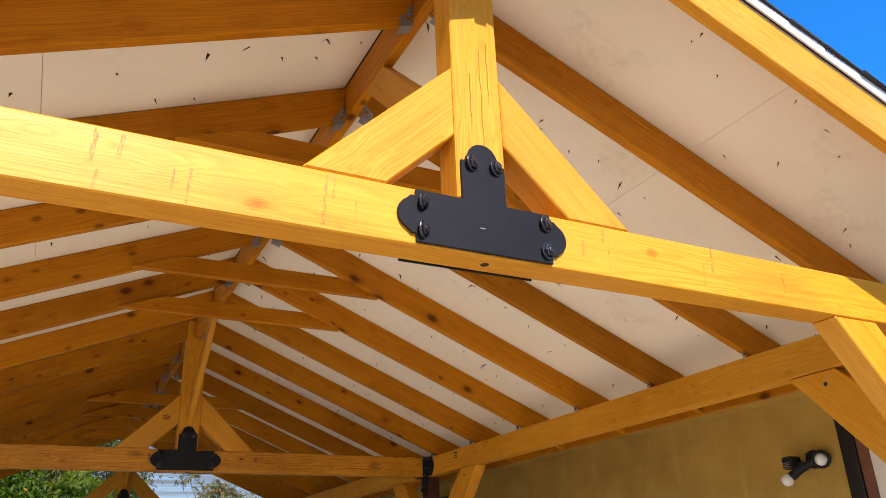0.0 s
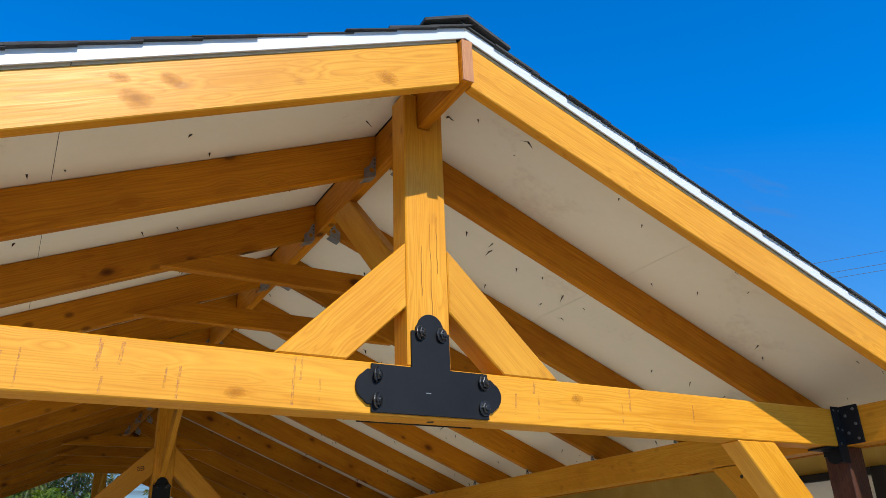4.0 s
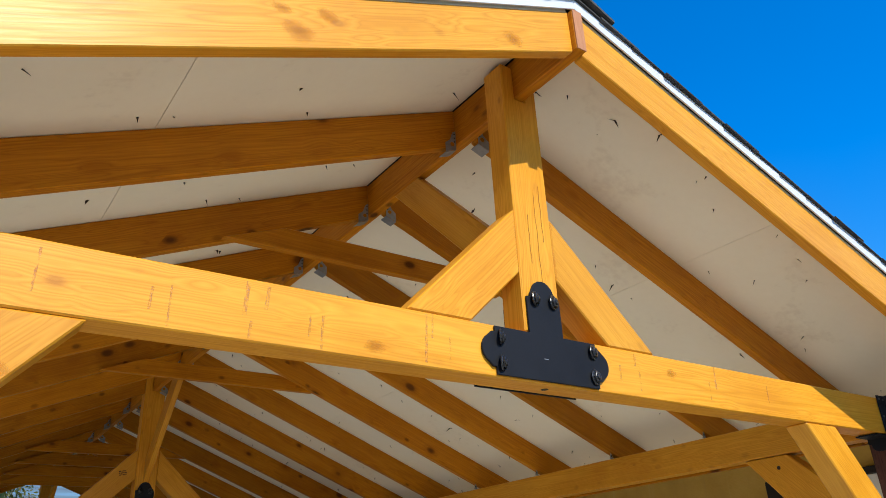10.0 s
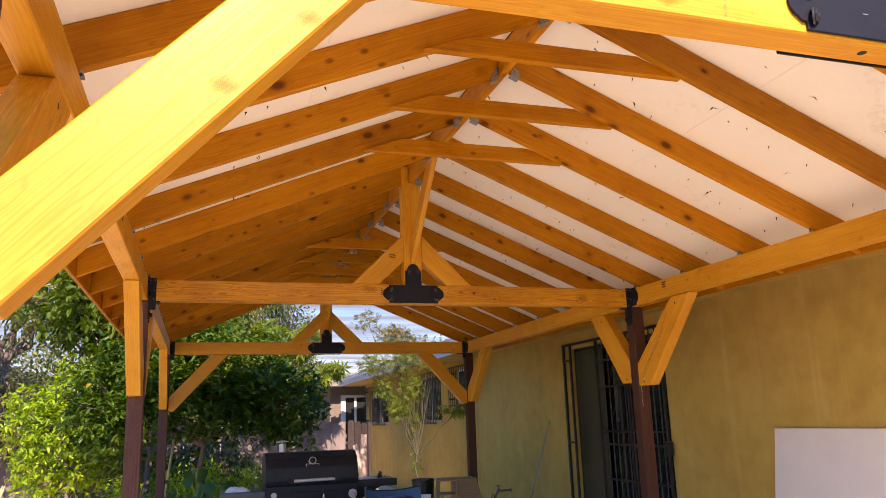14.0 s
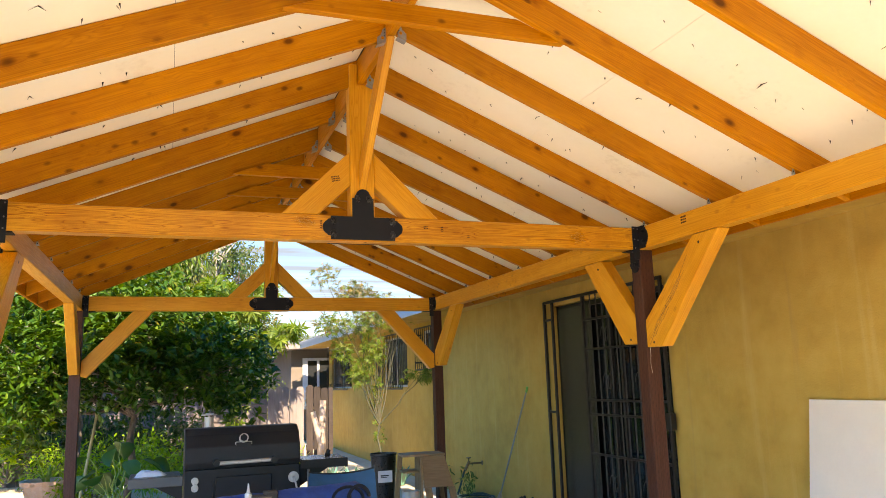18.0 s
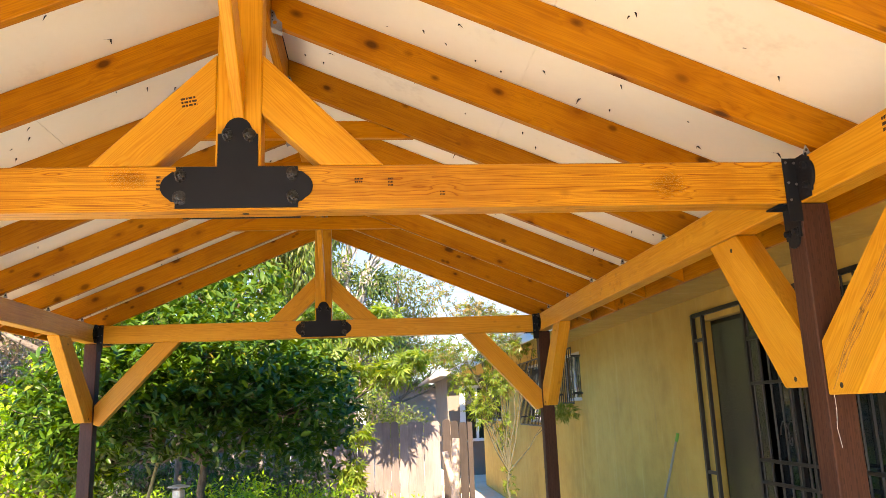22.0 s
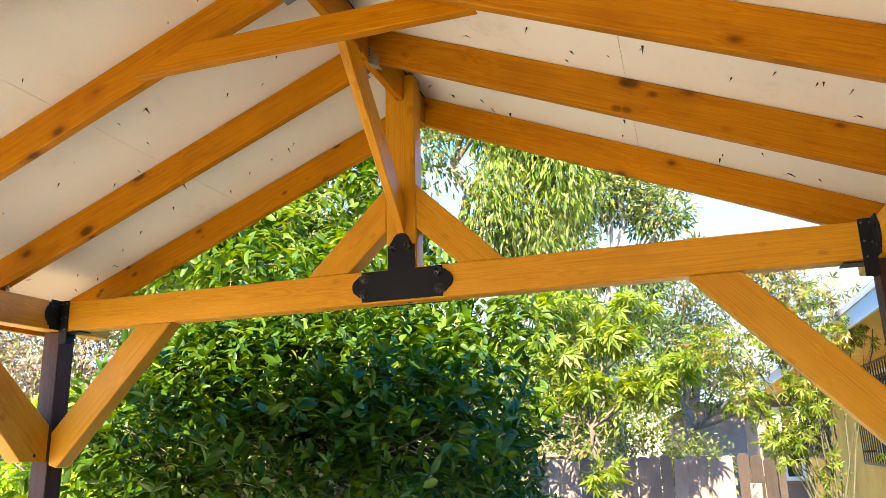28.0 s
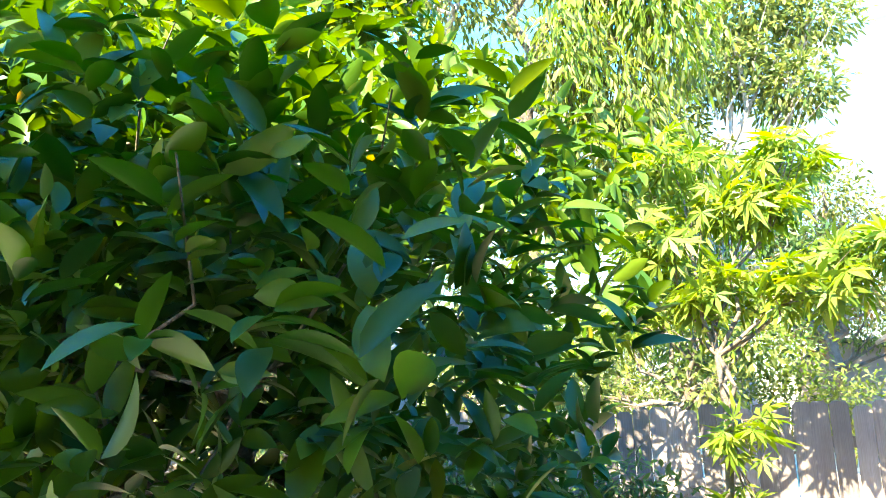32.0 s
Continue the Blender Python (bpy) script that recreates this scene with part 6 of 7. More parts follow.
M_BIN = two("black_plastic", (0.010, 0.010, 0.012), rough=0.32)
M_LABELW = two("white_label", (0.75, 0.75, 0.78), 0.95, rough=0.6)
M_STOOL = wood("raw_plywood", (0.33, 0.22, 0.125), (0.28, 0.18, 0.095), (0.18, 0.11, 0.055), (0.12, 0.06, 0.03), rough=0.7)
M_HOSE = two("dark_green_hose", (0.018, 0.045, 0.040), rough=0.45)
M_BRASS = mottled("tarnished_brass", [(0.3, (0.10, 0.07, 0.04)), (0.7, (0.26, 0.19, 0.11))], 20, 0.5, 0.6)
M_POLEGREY = two("grey_pole", (0.22, 0.22, 0.21), rough=0.5)
M_GREENTIP = two("green_grip", (0.10, 0.34, 0.04), rough=0.5)
M_YELLOW = two("yellow_plastic", (0.62, 0.34, 0.02), rough=0.4)
M_PINK = two("pink_rubber", (0.62, 0.27, 0.34), rough=0.6)
M_SOLE = two("black_rubber", (0.012, 0.012, 0.013), rough=0.7)
M_TANK = mottled("pale_grey_painted_steel", [(0.3, (0.38, 0.37, 0.36)), (0.7, (0.55, 0.54, 0.52))], 8, 0.45)
M_LENS = two("frosted_bulb", (0.80, 0.80, 0.77), 0.96, rough=0.3)
M_WHITEBOARD = two("cream_white_laminate", (0.80, 0.75, 0.67), 0.94, rough=0.4)


def bar(x0, z0, x1, z1, y, material, parent, name="print_bar"):
    part(name, box(x0, y - 0.0015, z0, x1, y, z1), material, parent)


def grill():
    g = thing("charcoal_grill", pose(-0.47, 6.0, 0), "black barrel charcoal grill with a chrome handle bar and side shelves", "grill")
    w = 0.42
    # lid: rolled hood in profile
    prof = [(0.0, 0.985), (-0.012, 1.03), (0.0, 1.14), (0.05, 1.225), (0.14, 1.272), (0.30, 1.272), (0.42, 1.20), (0.46, 1.08), (0.46, 0.985)]
    lid = part("lid", extrude_poly([(-w, y, z) for y, z in prof], (2 * w, 0, 0), 0.006), M_GRILL, g, "closed black lid")
    part("body", extrude_poly([(-w, y, z) for y, z in [(0.004, 0.984), (0.004, 0.72), (0.07, 0.60), (0.38, 0.60), (0.456, 0.72), (0.456, 0.984)]], (2 * w, 0, 0), 0.006), M_GRILL, g)
    door = part("ash_door", box(-0.20, -0.014, 0.70, 0.205, 0.0035, 0.925, 0.004), M_GRILL, g)
    part("hinge", rod((-0.215, -0.010, 0.74), (-0.215, -0.010, 0.90), 0.006, 8), M_GRILL, door)
    h = part("handle", tube([(-0.20, -0.075, 1.027), (0.215, -0.075, 1.032)], 0.014, 12), M_CHROME, g, "chrome handle bar")
    for x in (-0.20, 0.215):
        part("handle_mount", rod((x, -0.092, 1.03), (x, 0.0, 1.03), 0.024, 14), M_GRILL, h)
    bez = part("thermometer", rod((0.0, -0.008, 1.198), (0.0, 0.06, 1.178), 0.034, 24), M_CHROME, lid, "round thermometer in a steel bezel")
    part("dial", rod((0.0, -0.011, 1.199), (0.0, -0.004, 1.197), 0.025, 24), M_GRILL, lid)
    part("badge", box(-0.062, 0.002, 1.128, 0.062, 0.024, 1.170, 0.006), M_CHROME, lid, "small framed name badge")
    part("badge_field", box(-0.056, -0.001, 1.134, 0.056, 0.0015, 1.164, 0.003), M_GRILL, lid)
    for z in (0.905, 0.855):
        part("latch_plate", rod((-0.345, -0.012, z), (-0.345, 0.003, z), 0.026, 16), M_CHROME, g, "steel latch")
    part("latch_bar", box(-0.355, -0.020, 0.85, -0.335, -0.013, 0.91, 0.002), M_CHROME, g)
    kn = part("crank_plate", rod((0.37, -0.010, 0.887), (0.37, 0.003, 0.887), 0.040, 20), M_CHROME, g, "round steel crank plate")
    part("crank_rod", tube([(0.37, -0.012, 0.887), (0.37, -0.05, 0.885), (0.392, -0.055, 0.79)], 0.007), M_CHROME, kn)
    sl = part("side_shelf", box(-0.80, 0.05, 0.915, -0.445, 0.42, 0.945, 0.006), M_GREYSHELF, g, "charcoal folding side shelf")
    part("shelf_front", box(-0.80, 0.03, 0.875, -0.425, 0.05, 0.946, 0.004), M_GREYSHELF, sl)
    sr = part("side_shelf", box(0.445, 0.05, 0.975, 0.80, 0.42, 1.0, 0.006), M_SKYSHELF, g, "shiny side shelf with the blue sky's reflection in its colour")
    part("shelf_front", box(0.425, 0.03, 0.935, 0.80, 0.05, 1.001, 0.004), M_GRILL, sr)
    part("shelf_arm", extrude_poly([(0.43, 0.1, 0.93), (0.66, 0.1, 0.93), (0.43, 0.1, 0.80)], (0, 0.02, 0)), M_GRILL, sr)
    part("shelf_arm", extrude_poly([(-0.43, 0.1, 0.87), (-0.62, 0.1, 0.87), (-0.43, 0.1, 0.76)], (0, 0.02, 0)), M_GRILL, sl)
    ch = part("chimney", rod((-0.235, 0.40, 1.20), (-0.235, 0.40, 1.345), 0.034, 16), M_CHROME, g, "weathered steel chimney pipe")
    part("chimney_cap", lathe([(0.06, 0.0), (0.062, 0.006), (0.02, 0.016), (0.005, 0.018)], 18, None, (-0.235, 0.40, 1.36)), M_CHROME, ch)
    part("cap_stem", rod((-0.235, 0.40, 1.33), (-0.235, 0.40, 1.365), 0.008), M_CHROME, ch)
    for x in (-0.40, 0.37):
        for y in (0.03, 0.40):
            part("leg", box(x, y, 0.0, x + 0.035, y + 0.035, 0.72, 0.003), M_GRILL, g)
    part("bottom_rack", box(-0.40, 0.05, 0.20, 0.40, 0.42, 0.22), M_GRILL, g)
    clip = thing("bulb_clip", pose(0.20, 6.2, 1.0), "small black clip standing on the grill shelf", "clip")
    part("body", box(-0.02, -0.015, 0.0, 0.02, 0.015, 0.03, 0.004), M_SOLE, clip)
    part("knob", rod((0.0, 0, 0.028), (0.012, 0, 0.055), 0.016, 10), M_SOLE, clip)
    rag = thing("rag", pose(-1.12, 6.2, 0.946), "crumpled white rag on the grill shelf", "cloth")
    rs = np.random.RandomState(2)
    vs, fs = [], []
    nx, ny = 14, 9
    for i in range(nx + 1):
        for j in range(ny + 1):
            u, v = i / nx - 0.5, j / ny - 0.5
            e = max(0.0, 1 - (2 * u) ** 4) * max(0.0, 1 - (2 * v) ** 4)
            vs.append((u * 0.21 + rs.normal(0, 0.004), v * 0.16 + rs.normal(0, 0.004), e * (0.026 + 0.022 * noise.noise(Vector((u * 7, v * 7, 1))) + 0.018 * (0.5 - u))))
    for i in range(nx):
        for j in range(ny):
            a = i * (ny + 1) + j
            fs.append((a, a + ny + 1, a + ny + 2, a + 1))
    mesh_part("fabric", vs, fs, M_CLOTHW, rag, smooth=True)


grill()


def table():
    t = thing("folding_table", pose(-0.42, 4.75, 0), "dark grey-green folding table heaped with odds and ends", "table")
    part("tabletop", box(-0.92, -0.52, 0.735, 0.70, 0.56, 0.76, 0.006), M_TABLE, t)
    part("apron", box(-0.86, -0.46, 0.69, 0.64, -0.44, 0.735), M_TABLE, t)
    part("apron", box(-0.86, 0.48, 0.69, 0.64, 0.50, 0.735), M_TABLE, t)
    for x in (-0.85, 0.60):
        for y in (-0.45, 0.45):
            part("leg", box(x, y, 0.0, x + 0.03, y + 0.03, 0.69, 0.003), M_GREYSHELF, t)


table()
# newspapers in a stack
news = thing("newspaper_stack", pose(-1.02, 4.66, 0.76) @ Matrix.Rotation(radians(4), 4, "Z"), "stack of printed newspapers on the table", "newspaper")
for k in range(7):
    part("newspaper", box(-0.165 + 0.006 * (k % 3), -0.26, 0.0102 * k, 0.165 + 0.005 * (k % 2), 0.27 - 0.008 * (k % 3), 0.0102 * k + 0.0095, 0.002), M_PAPER, news)
zt = 0.0102 * 7
for k in range(14):
    part("print_line", box(-0.14, -0.22 + k * 0.033, zt - 0.0007, 0.06 - 0.02 * (k % 3), -0.205 + k * 0.033, zt + 0.0008), M_INK, news)
part("red_panel", box(0.085, 0.02, zt - 0.0007, 0.155, 0.25, zt + 0.001), M_REDINK, news)
part("photo_panel", box(0.075, -0.2, zt - 0.0007, 0.15, -0.02, zt + 0.001), M_INK, news)
# clear box with a red lid
cbx = thing("storage_box", pose(-0.56, 4.36, 0.76), "clear plastic box with a red lid and papers on it", "box")
part("body", box(-0.105, -0.07, 0.0, 0.105, 0.07, 0.08, 0.008, segs=2), M_CLEARBOX, cbx)
part("lid", box(-0.115, -0.08, 0.081, 0.115, 0.08, 0.102, 0.006, segs=2), M_REDLID, cbx)
cards = thing("paper_scraps", pose(-0.55, 4.36, 0.863), "small white printed paper scraps on the red lid", "paper")
for k, (x, y, a) in enumerate(((-0.03, 0.01, 20), (0.02, 0.03, -15), (0.04, -0.02, 50))):
    part("scrap", box(-0.03, -0.017, 0.001 * k, 0.03, 0.017, 0.001 * k + 0.0008), M_PAPER, cards, "", Matrix.Translation((x, y, 0)) @ Matrix.Rotation(radians(a), 4, "Z"))
# glue bottle
gl = thing("glue_bottle", pose(-0.545, 4.85, 0.76), "amber glue bottle with a white pointed nozzle", "bottle")
part("body", lathe([(0.024, 0.0), (0.027, 0.006), (0.027, 0.12), (0.024, 0.14), (0.014, 0.155), (0.013, 0.165)], 18), M_GLUE, gl, smooth=True)
part("cap", lathe([(0.022, 0.150), (0.022, 0.178), (0.014, 0.184)], 18), M_NOZZLE, gl, "white cap")
part("nozzle", lathe([(0.012, 0.184), (0.006, 0.215), (0.004, 0.238)], 12), M_NOZZLE, gl, smooth=True)
part("shoulder", lathe([(0.0275, 0.105), (0.0275, 0.13), (0.0245, 0.142)], 18), M_NOZZLE, gl)
# brown carton
br = thing("carton", pose(-0.452, 4.86, 0.76) @ Matrix.Rotation(radians(-4), 4, "Z"), "small dark brown carton with tan printing", "box")
part("body", box(-0.08, -0.03, 0.0, 0.08, 0.03, 0.165, 0.002), M_BROWNBOX, br)
part("flap", box(-0.005, -0.03, 0.166, 0.08, 0.028, 0.185, 0.002), M_BROWNBOX, br)
for z, x0, x1, h in ((0.148, -0.045, 0.045, 0.006), (0.118, -0.062, 0.062, 0.014), (0.03, -0.065, -0.03, 0.008), (0.05, -0.065, -0.035, 0.008), (0.03, 0.035, 0.065, 0.008), (0.05, 0.035, 0.065, 0.008), (0.07, 0.035, 0.065, 0.006)):
    bar(x0, z, x1, z + h, -0.0302, M_TANPRINT, br)
for s in (-1, 1):
    part("print_bar", extrude_poly([(s * 0.004, -0.0315, 0.10), (s * 0.012, -0.0315, 0.10), (s * 0.022, -0.0315, 0.02), (s * 0.016, -0.0315, 0.02)], (0, 0.0012, 0)), M_TANPRINT, br)
# long blue carry bag with straps
bag = thing("carry_bag", pose(-0.30, 5.12, 0.76), "long navy carry bag with black straps lying on the table", "bag")
def sausage(x0, x1, r0, r1, seed, zc=0.0):
    vs, fs = [], []
    n, m = 26, 16
    for i in range(n + 1):
        u = i / n
        x = x0 + (x1 - x0) * u
        r = (r0 + (r1 - r0) * u) * (min(1, (u * 14) ** 0.5 + 0.05) * min(1, ((1 - u) * 9) ** 0.5 + 0.05))
        for j in range(m):
            a = 2 * math.pi * j / m
            k = r * (1 + 0.13 * noise.noise(Vector((x * 9 + seed, math.cos(a) * 1.6, math.sin(a) * 1.6))))
            vs.append((x, k * math.cos(a) * 1.15, max(0.0, zc + r * 0.9 + k * math.sin(a))))
    for i in range(n):
        for j in range(m):
            a, b = i * m + j, i * m + (j + 1) % m
            fs.append((a, b, b + m, a + m))
    fs += [tuple(range(m))[::-1], tuple(range(n * m, n * m + m))]
    return vs, fs


part_v, part_f = sausage(-0.50, 0.60, 0.070, 0.090, 3)
mesh_part("body", part_v, part_f, M_BLUEBAG, bag, smooth=True)
part_v, part_f = sausage(-0.60, -0.46, 0.072, 0.070, 8)
mesh_part("end_cap", part_v, part_f, M_BLUEBRIGHT, bag, "bright blue end", smooth=True)
for x in (-0.05, 0.42):
    pts = [(x, -0.095 * math.cos(a), 0.07 + 0.085 * math.sin(a)) for a in [radians(-50 + 230 * k / 14) for k in range(15)]]
    part("strap", tube(pts, 0.007, 6), M_STRAP, bag, "black webbing strap")
pts = [(0.40 + 0.10 * math.cos(a), -0.115 + 0.02 * math.sin(a), 0.075 + 0.075 * math.sin(a)) for a in [radians(-20 + 300 * k / 18) for k in range(19)]]
part("strap", tube(pts, 0.010, 6), M_STRAP, bag, "black webbing strap")
pts = [(0.47 + 0.07 * math.cos(a), -0.12, 0.07 + 0.085 * math.sin(a)) for a in [radians(10 + 280 * k / 18) for k in range(19)]]
part("strap", tube(pts, 0.012, 6), M_STRAP, bag, "black webbing strap")
# red boxes
rb = thing("red_carton", pose(-0.08, 4.36, 0.76), "glossy red carton with an open lid", "box")
part("body", box(-0.085, -0.06, 0.0, 0.085, 0.06, 0.075, 0.002), M_REDBOX, rb)
part("lid", box(-0.09, -0.05, 0.078, 0.075, 0.07, 0.098, 0.002), M_REDBOX, rb, "", Matrix.Rotation(radians(4), 4, "Z"))
bar(-0.05, 0.03, 0.03, 0.036, -0.0602, M_LABELW, rb)
bar(-0.05, 0.044, 0.02, 0.048, -0.0602, M_LABELW, rb)
rb2 = thing("red_carton", pose(0.075, 4.42, 0.76), "red and yellow printed carton", "box")
part("body", box(-0.03, -0.05, 0.0, 0.05, 0.05, 0.085, 0.002), M_YELLOW, rb2)
part("sleeve", box(-0.032, -0.052, 0.02, 0.052, 0.052, 0.087, 0.002), M_REDBOX, rb2)
# power tool
pt = thing("power_tool", pose(-0.27, 4.45, 0.76) @ Matrix.Rotation(radians(-12), 4, "Z"), "yellow and black cordless tool lying on the table", "tool")
part("body", rod((-0.11, 0, 0.035), (0.05, 0, 0.04), 0.028, 14), M_YELLOW, pt)
part("nose", rod((0.05, 0, 0.04), (0.12, 0, 0.042), 0.024, 12, r2=0.012), M_SOLE, pt)
part("grip", box(-0.08, -0.14, 0.015, -0.035, -0.01, 0.05, 0.008), M_SOLE, pt)
part("battery", box(-0.10, -0.20, 0.005, -0.02, -0.141, 0.06, 0.006), M_SOLE, pt)
hol = thing("tool_case", pose(-0.165, 4.55, 0.76), "black pointed tool pouch standing on the table", "pouch")
part("shell", extrude_poly([(-0.025, 0, 0), (0.025, 0, 0), (0.035, 0, 0.085), (0.0, 0, 0.10), (-0.02, 0, 0.07)], (0, 0.04, 0), 0.004), M_SOLE, hol)


def camp_chair(x, y):
    c = thing("camp_chair", pose(x, y, 0), "blue canvas folding camp chair with a jacket on it", "chair")
    vs, fs = [], []
    n, m = 12, 8
    for i in range(n + 1):
        for j in range(m + 1):
            u, v = i / n - 0.5, j / m
            sag = 0.05 * (1 - (2 * u) ** 2)
            vs.append((u * 0.50, 0.12 * v + sag, 0.44 + 0.50 * v - 0.03 * (1 - (2 * u) ** 2) * (v > 0.9)))
    for i in range(n):
        for j in range(m):
            a = i * (m + 1) + j
            fs.append((a, a + m + 1, a + m + 2, a + 1))
    back = mesh_part("backrest", vs, fs, M_TEALCLOTH, c, "teal blue canvas backrest", smooth=True)
    part("piping", tube([vs[i * (m + 1) + m] for i in range(n + 1)], 0.007, 6), M_STRAP, back)
    vs2 = [(p[0] * 0.98, -0.5 + 0.5 * (k % (m + 1)) / m, 0.42 - 0.05 * (1 - (2 * p[0] / 0.5) ** 2)) for k, p in enumerate(vs)]
    mesh_part("seat", vs2, fs, M_BLUEBRIGHT, c, smooth=True)
    for s in (-1, 1):
        part("back_post", rod((s * 0.25, 0.0, 0.02), (s * 0.25, 0.13, 0.96), 0.010, 10), M_GREYSHELF, c)
        part("leg", rod((s * 0.25, -0.5, 0.02), (s * 0.25, 0.02, 0.44), 0.010, 10), M_GREYSHELF, c)
        part("leg", rod((s * 0.25, -0.5, 0.42), (s * 0.25, 0.02, 0.02), 0.010, 10), M_GREYSHELF, c)
        part("armrest", rod((s * 0.26, -0.42, 0.62), (s * 0.26, 0.07, 0.64), 0.016, 10), M_STRAP, c)
        part("arm_post", rod((s * 0.25, -0.42, 0.40), (s * 0.26, -0.42, 0.62), 0.010, 10), M_GREYSHELF, c)
    j = thing("folded_jacket", pose(x - 0.03, y - 0.04, 0.42), "bright blue nylon jacket bundled on the chair", "jacket")
    vs, fs = [], []
    for i in range(17):
        for k in range(12):
            u, v = i / 16 - 0.5, k / 11
            e = max(0.0, 1 - (2 * u) ** 2) * math.sin(math.pi * v) ** 0.6
            vs.append((u * 0.36, -0.24 + 0.28 * v, e * (0.60 + 0.08 * noise.noise(Vector((u * 8, v * 5, 3)))) * (0.35 + 0.65 * v)))
    for i in range(16):
        for k in range(11):
            a = i * 12 + k
            fs.append((a, a + 12, a + 13, a + 1))
    mesh_part("fabric", vs, fs, M_BLUEBRIGHT, j, smooth=True)


camp_chair(0.22, 5.62)
# black waste bin with a white label
bn = thing("waste_bin", pose(1.27, 8.45, 0.24), "glossy black plastic bin with a white paper label", "bin")
part("body", lathe([(0.115, 0.0), (0.118, 0.01), (0.142, 0.52), (0.150, 0.53), (0.150, 0.55), (0.136, 0.55), (0.132, 0.50), (0.11, 0.02)], 28), M_BIN, bn, smooth=False)
lb = part("label", box(-0.078, -0.146, 0.25, 0.078, -0.1425, 0.375), M_LABELW, bn, "white paper label", Matrix.Rotation(radians(-8), 4, "Z"))
part("print_bar", box(-0.05, -0.1475, 0.315, 0.04, -0.1462, 0.33), M_INK, lb)
part("print_bar", box(-0.05, -0.1475, 0.30, 0.02, -0.1462, 0.308), M_INK, lb)
low = thing("low_crate", pose(1.27, 8.45, 0), "dark plastic crate with a bin standing on it", "crate")
part("body", box(-0.22, -0.17, 0.0, 0.22, 0.17, 0.24, 0.01), M_SOLE, low)


def stool(x, y):
    s = thing("step_stool", pose(x, y, 0) @ Matrix.Rotation(radians(-6), 4, "Z"), "splayed plywood step stool with bare tan panels", "stool")
    z0, z1 = 0.52, 0.82
    member("top_board", [(-0.30, -0.14, z1), (0.14, -0.14, z1), (0.14, -0.14, z1 + 0.022), (-0.30, -0.14, z1 + 0.022)], (0, 0.30, 0), (1, 0, 0), M_STOOL, s)
    member("front_panel", [(-0.10, -0.15, z1), (0.13, -0.15, z1), (0.21, -0.19, z0), (-0.10, -0.19, z0)], (0, 0.02, 0), (1, 0, 0), M_STOOL, s)
    member("side_panel", [(-0.102, -0.15, z1), (-0.102, 0.14, z1), (-0.102, 0.20, 0.0), (-0.102, -0.21, 0.0)], (-0.02, 0, 0), (0, 0, 1), M_STOOL, s)
    for x0, x1 in ((-0.09, -0.02), (0.15, 0.24)):
        member("leg", [(x0 + (0.0 if x0 < 0 else 0.0), -0.195, z0), (x0 + 0.07, -0.195, z0), (x1 + 0.06, -0.25, 0.0), (x1 - 0.01, -0.25, 0.0)], (0, 0.02, 0), (0, 0, 1), M_STOOL, s)
    member("leg", [(-0.30, 0.12, z1), (-0.25, 0.12, z1), (-0.31, 0.2, 0.0), (-0.38, 0.2, 0.0)], (0, 0.022, 0), (0, 0, 1), M_STOOL, s)
    member("leg", [(0.10, 0.12, z1), (0.14, 0.12, z1), (0.25, 0.2, 0.0), (0.20, 0.2, 0.0)], (0, 0.022, 0), (0, 0, 1), M_STOOL, s)
    part("shelf_board", box(-0.29, -0.10, 0.66, -0.105, 0.12, 0.68), M_STOOL, s)


stool(1.53, 7.62)
# containers on the ground between
tk = thing("propane_tank", pose(1.20, 7.20, 0), "pale grey steel gas bottle with a collar", "gas bottle")
part("shell", lathe([(0.10, 0.0), (0.145, 0.05), (0.152, 0.12), (0.152, 0.34), (0.13, 0.41), (0.07, 0.445), (0.02, 0.45)], 24), M_TANK, tk, smooth=True)
part("collar", lathe([(0.085, 0.43), (0.085, 0.54), (0.078, 0.54), (0.078, 0.43)], 20, cap=False), M_TANK, tk)
part("valve", rod((0, 0, 0.44), (0, 0, 0.52), 0.02, 10), M_BRASS, tk)
bk = thing("card_box", pose(0.98, 6.15, 0), "brown cardboard box with open flaps and tools in it", "box")
for x0, y0, x1, y1 in ((-0.10, -0.12, 0.10, -0.114), (-0.10, 0.114, 0.10, 0.12), (-0.10, -0.113, -0.094, 0.113), (0.094, -0.113, 0.10, 0.113)):
    part("side", box(x0, y0, 0.006, x1, y1, 0.40), M_STOOL, bk)
part("base", box(-0.10, -0.12, 0.0, 0.10, 0.12, 0.0055), M_STOOL, bk)
part("flap", extrude_poly([(-0.10, -0.121, 0.40), (0.10, -0.121, 0.40), (0.11, -0.19, 0.36), (-0.11, -0.19, 0.36)], (0, 0, 0.004)), M_STOOL, bk)
part("content", box(-0.08, -0.09, 0.006, 0.08, 0.10, 0.37, 0.02), M_SOLE, bk)
# faucet with hose and weeds
fc = thing("garden_faucet", pose(3.0, 9.75, 0.46), "old brass garden tap sticking out of the wall", "tap")
part("flange", rod((-0.001, 0, 0), (-0.012, 0, 0), 0.030, 16), M_BRASS, fc)
part("pipe", rod((-0.01, 0, 0), (-0.20, 0, 0.0), 0.013, 10), M_BRASS, fc)
part("valve_body", rod((-0.19, 0, 0.035), (-0.25, 0, -0.075), 0.019, 12), M_BRASS, fc)
part("spindle", rod((-0.205, 0, 0.01), (-0.20, 0, 0.075), 0.008), M_BRASS, fc)
part("hand_wheel", lathe([(0.032, 0.0), (0.034, 0.006), (0.030, 0.012)], 14, None, (-0.20, 0, 0.07)), M_BRASS, fc)
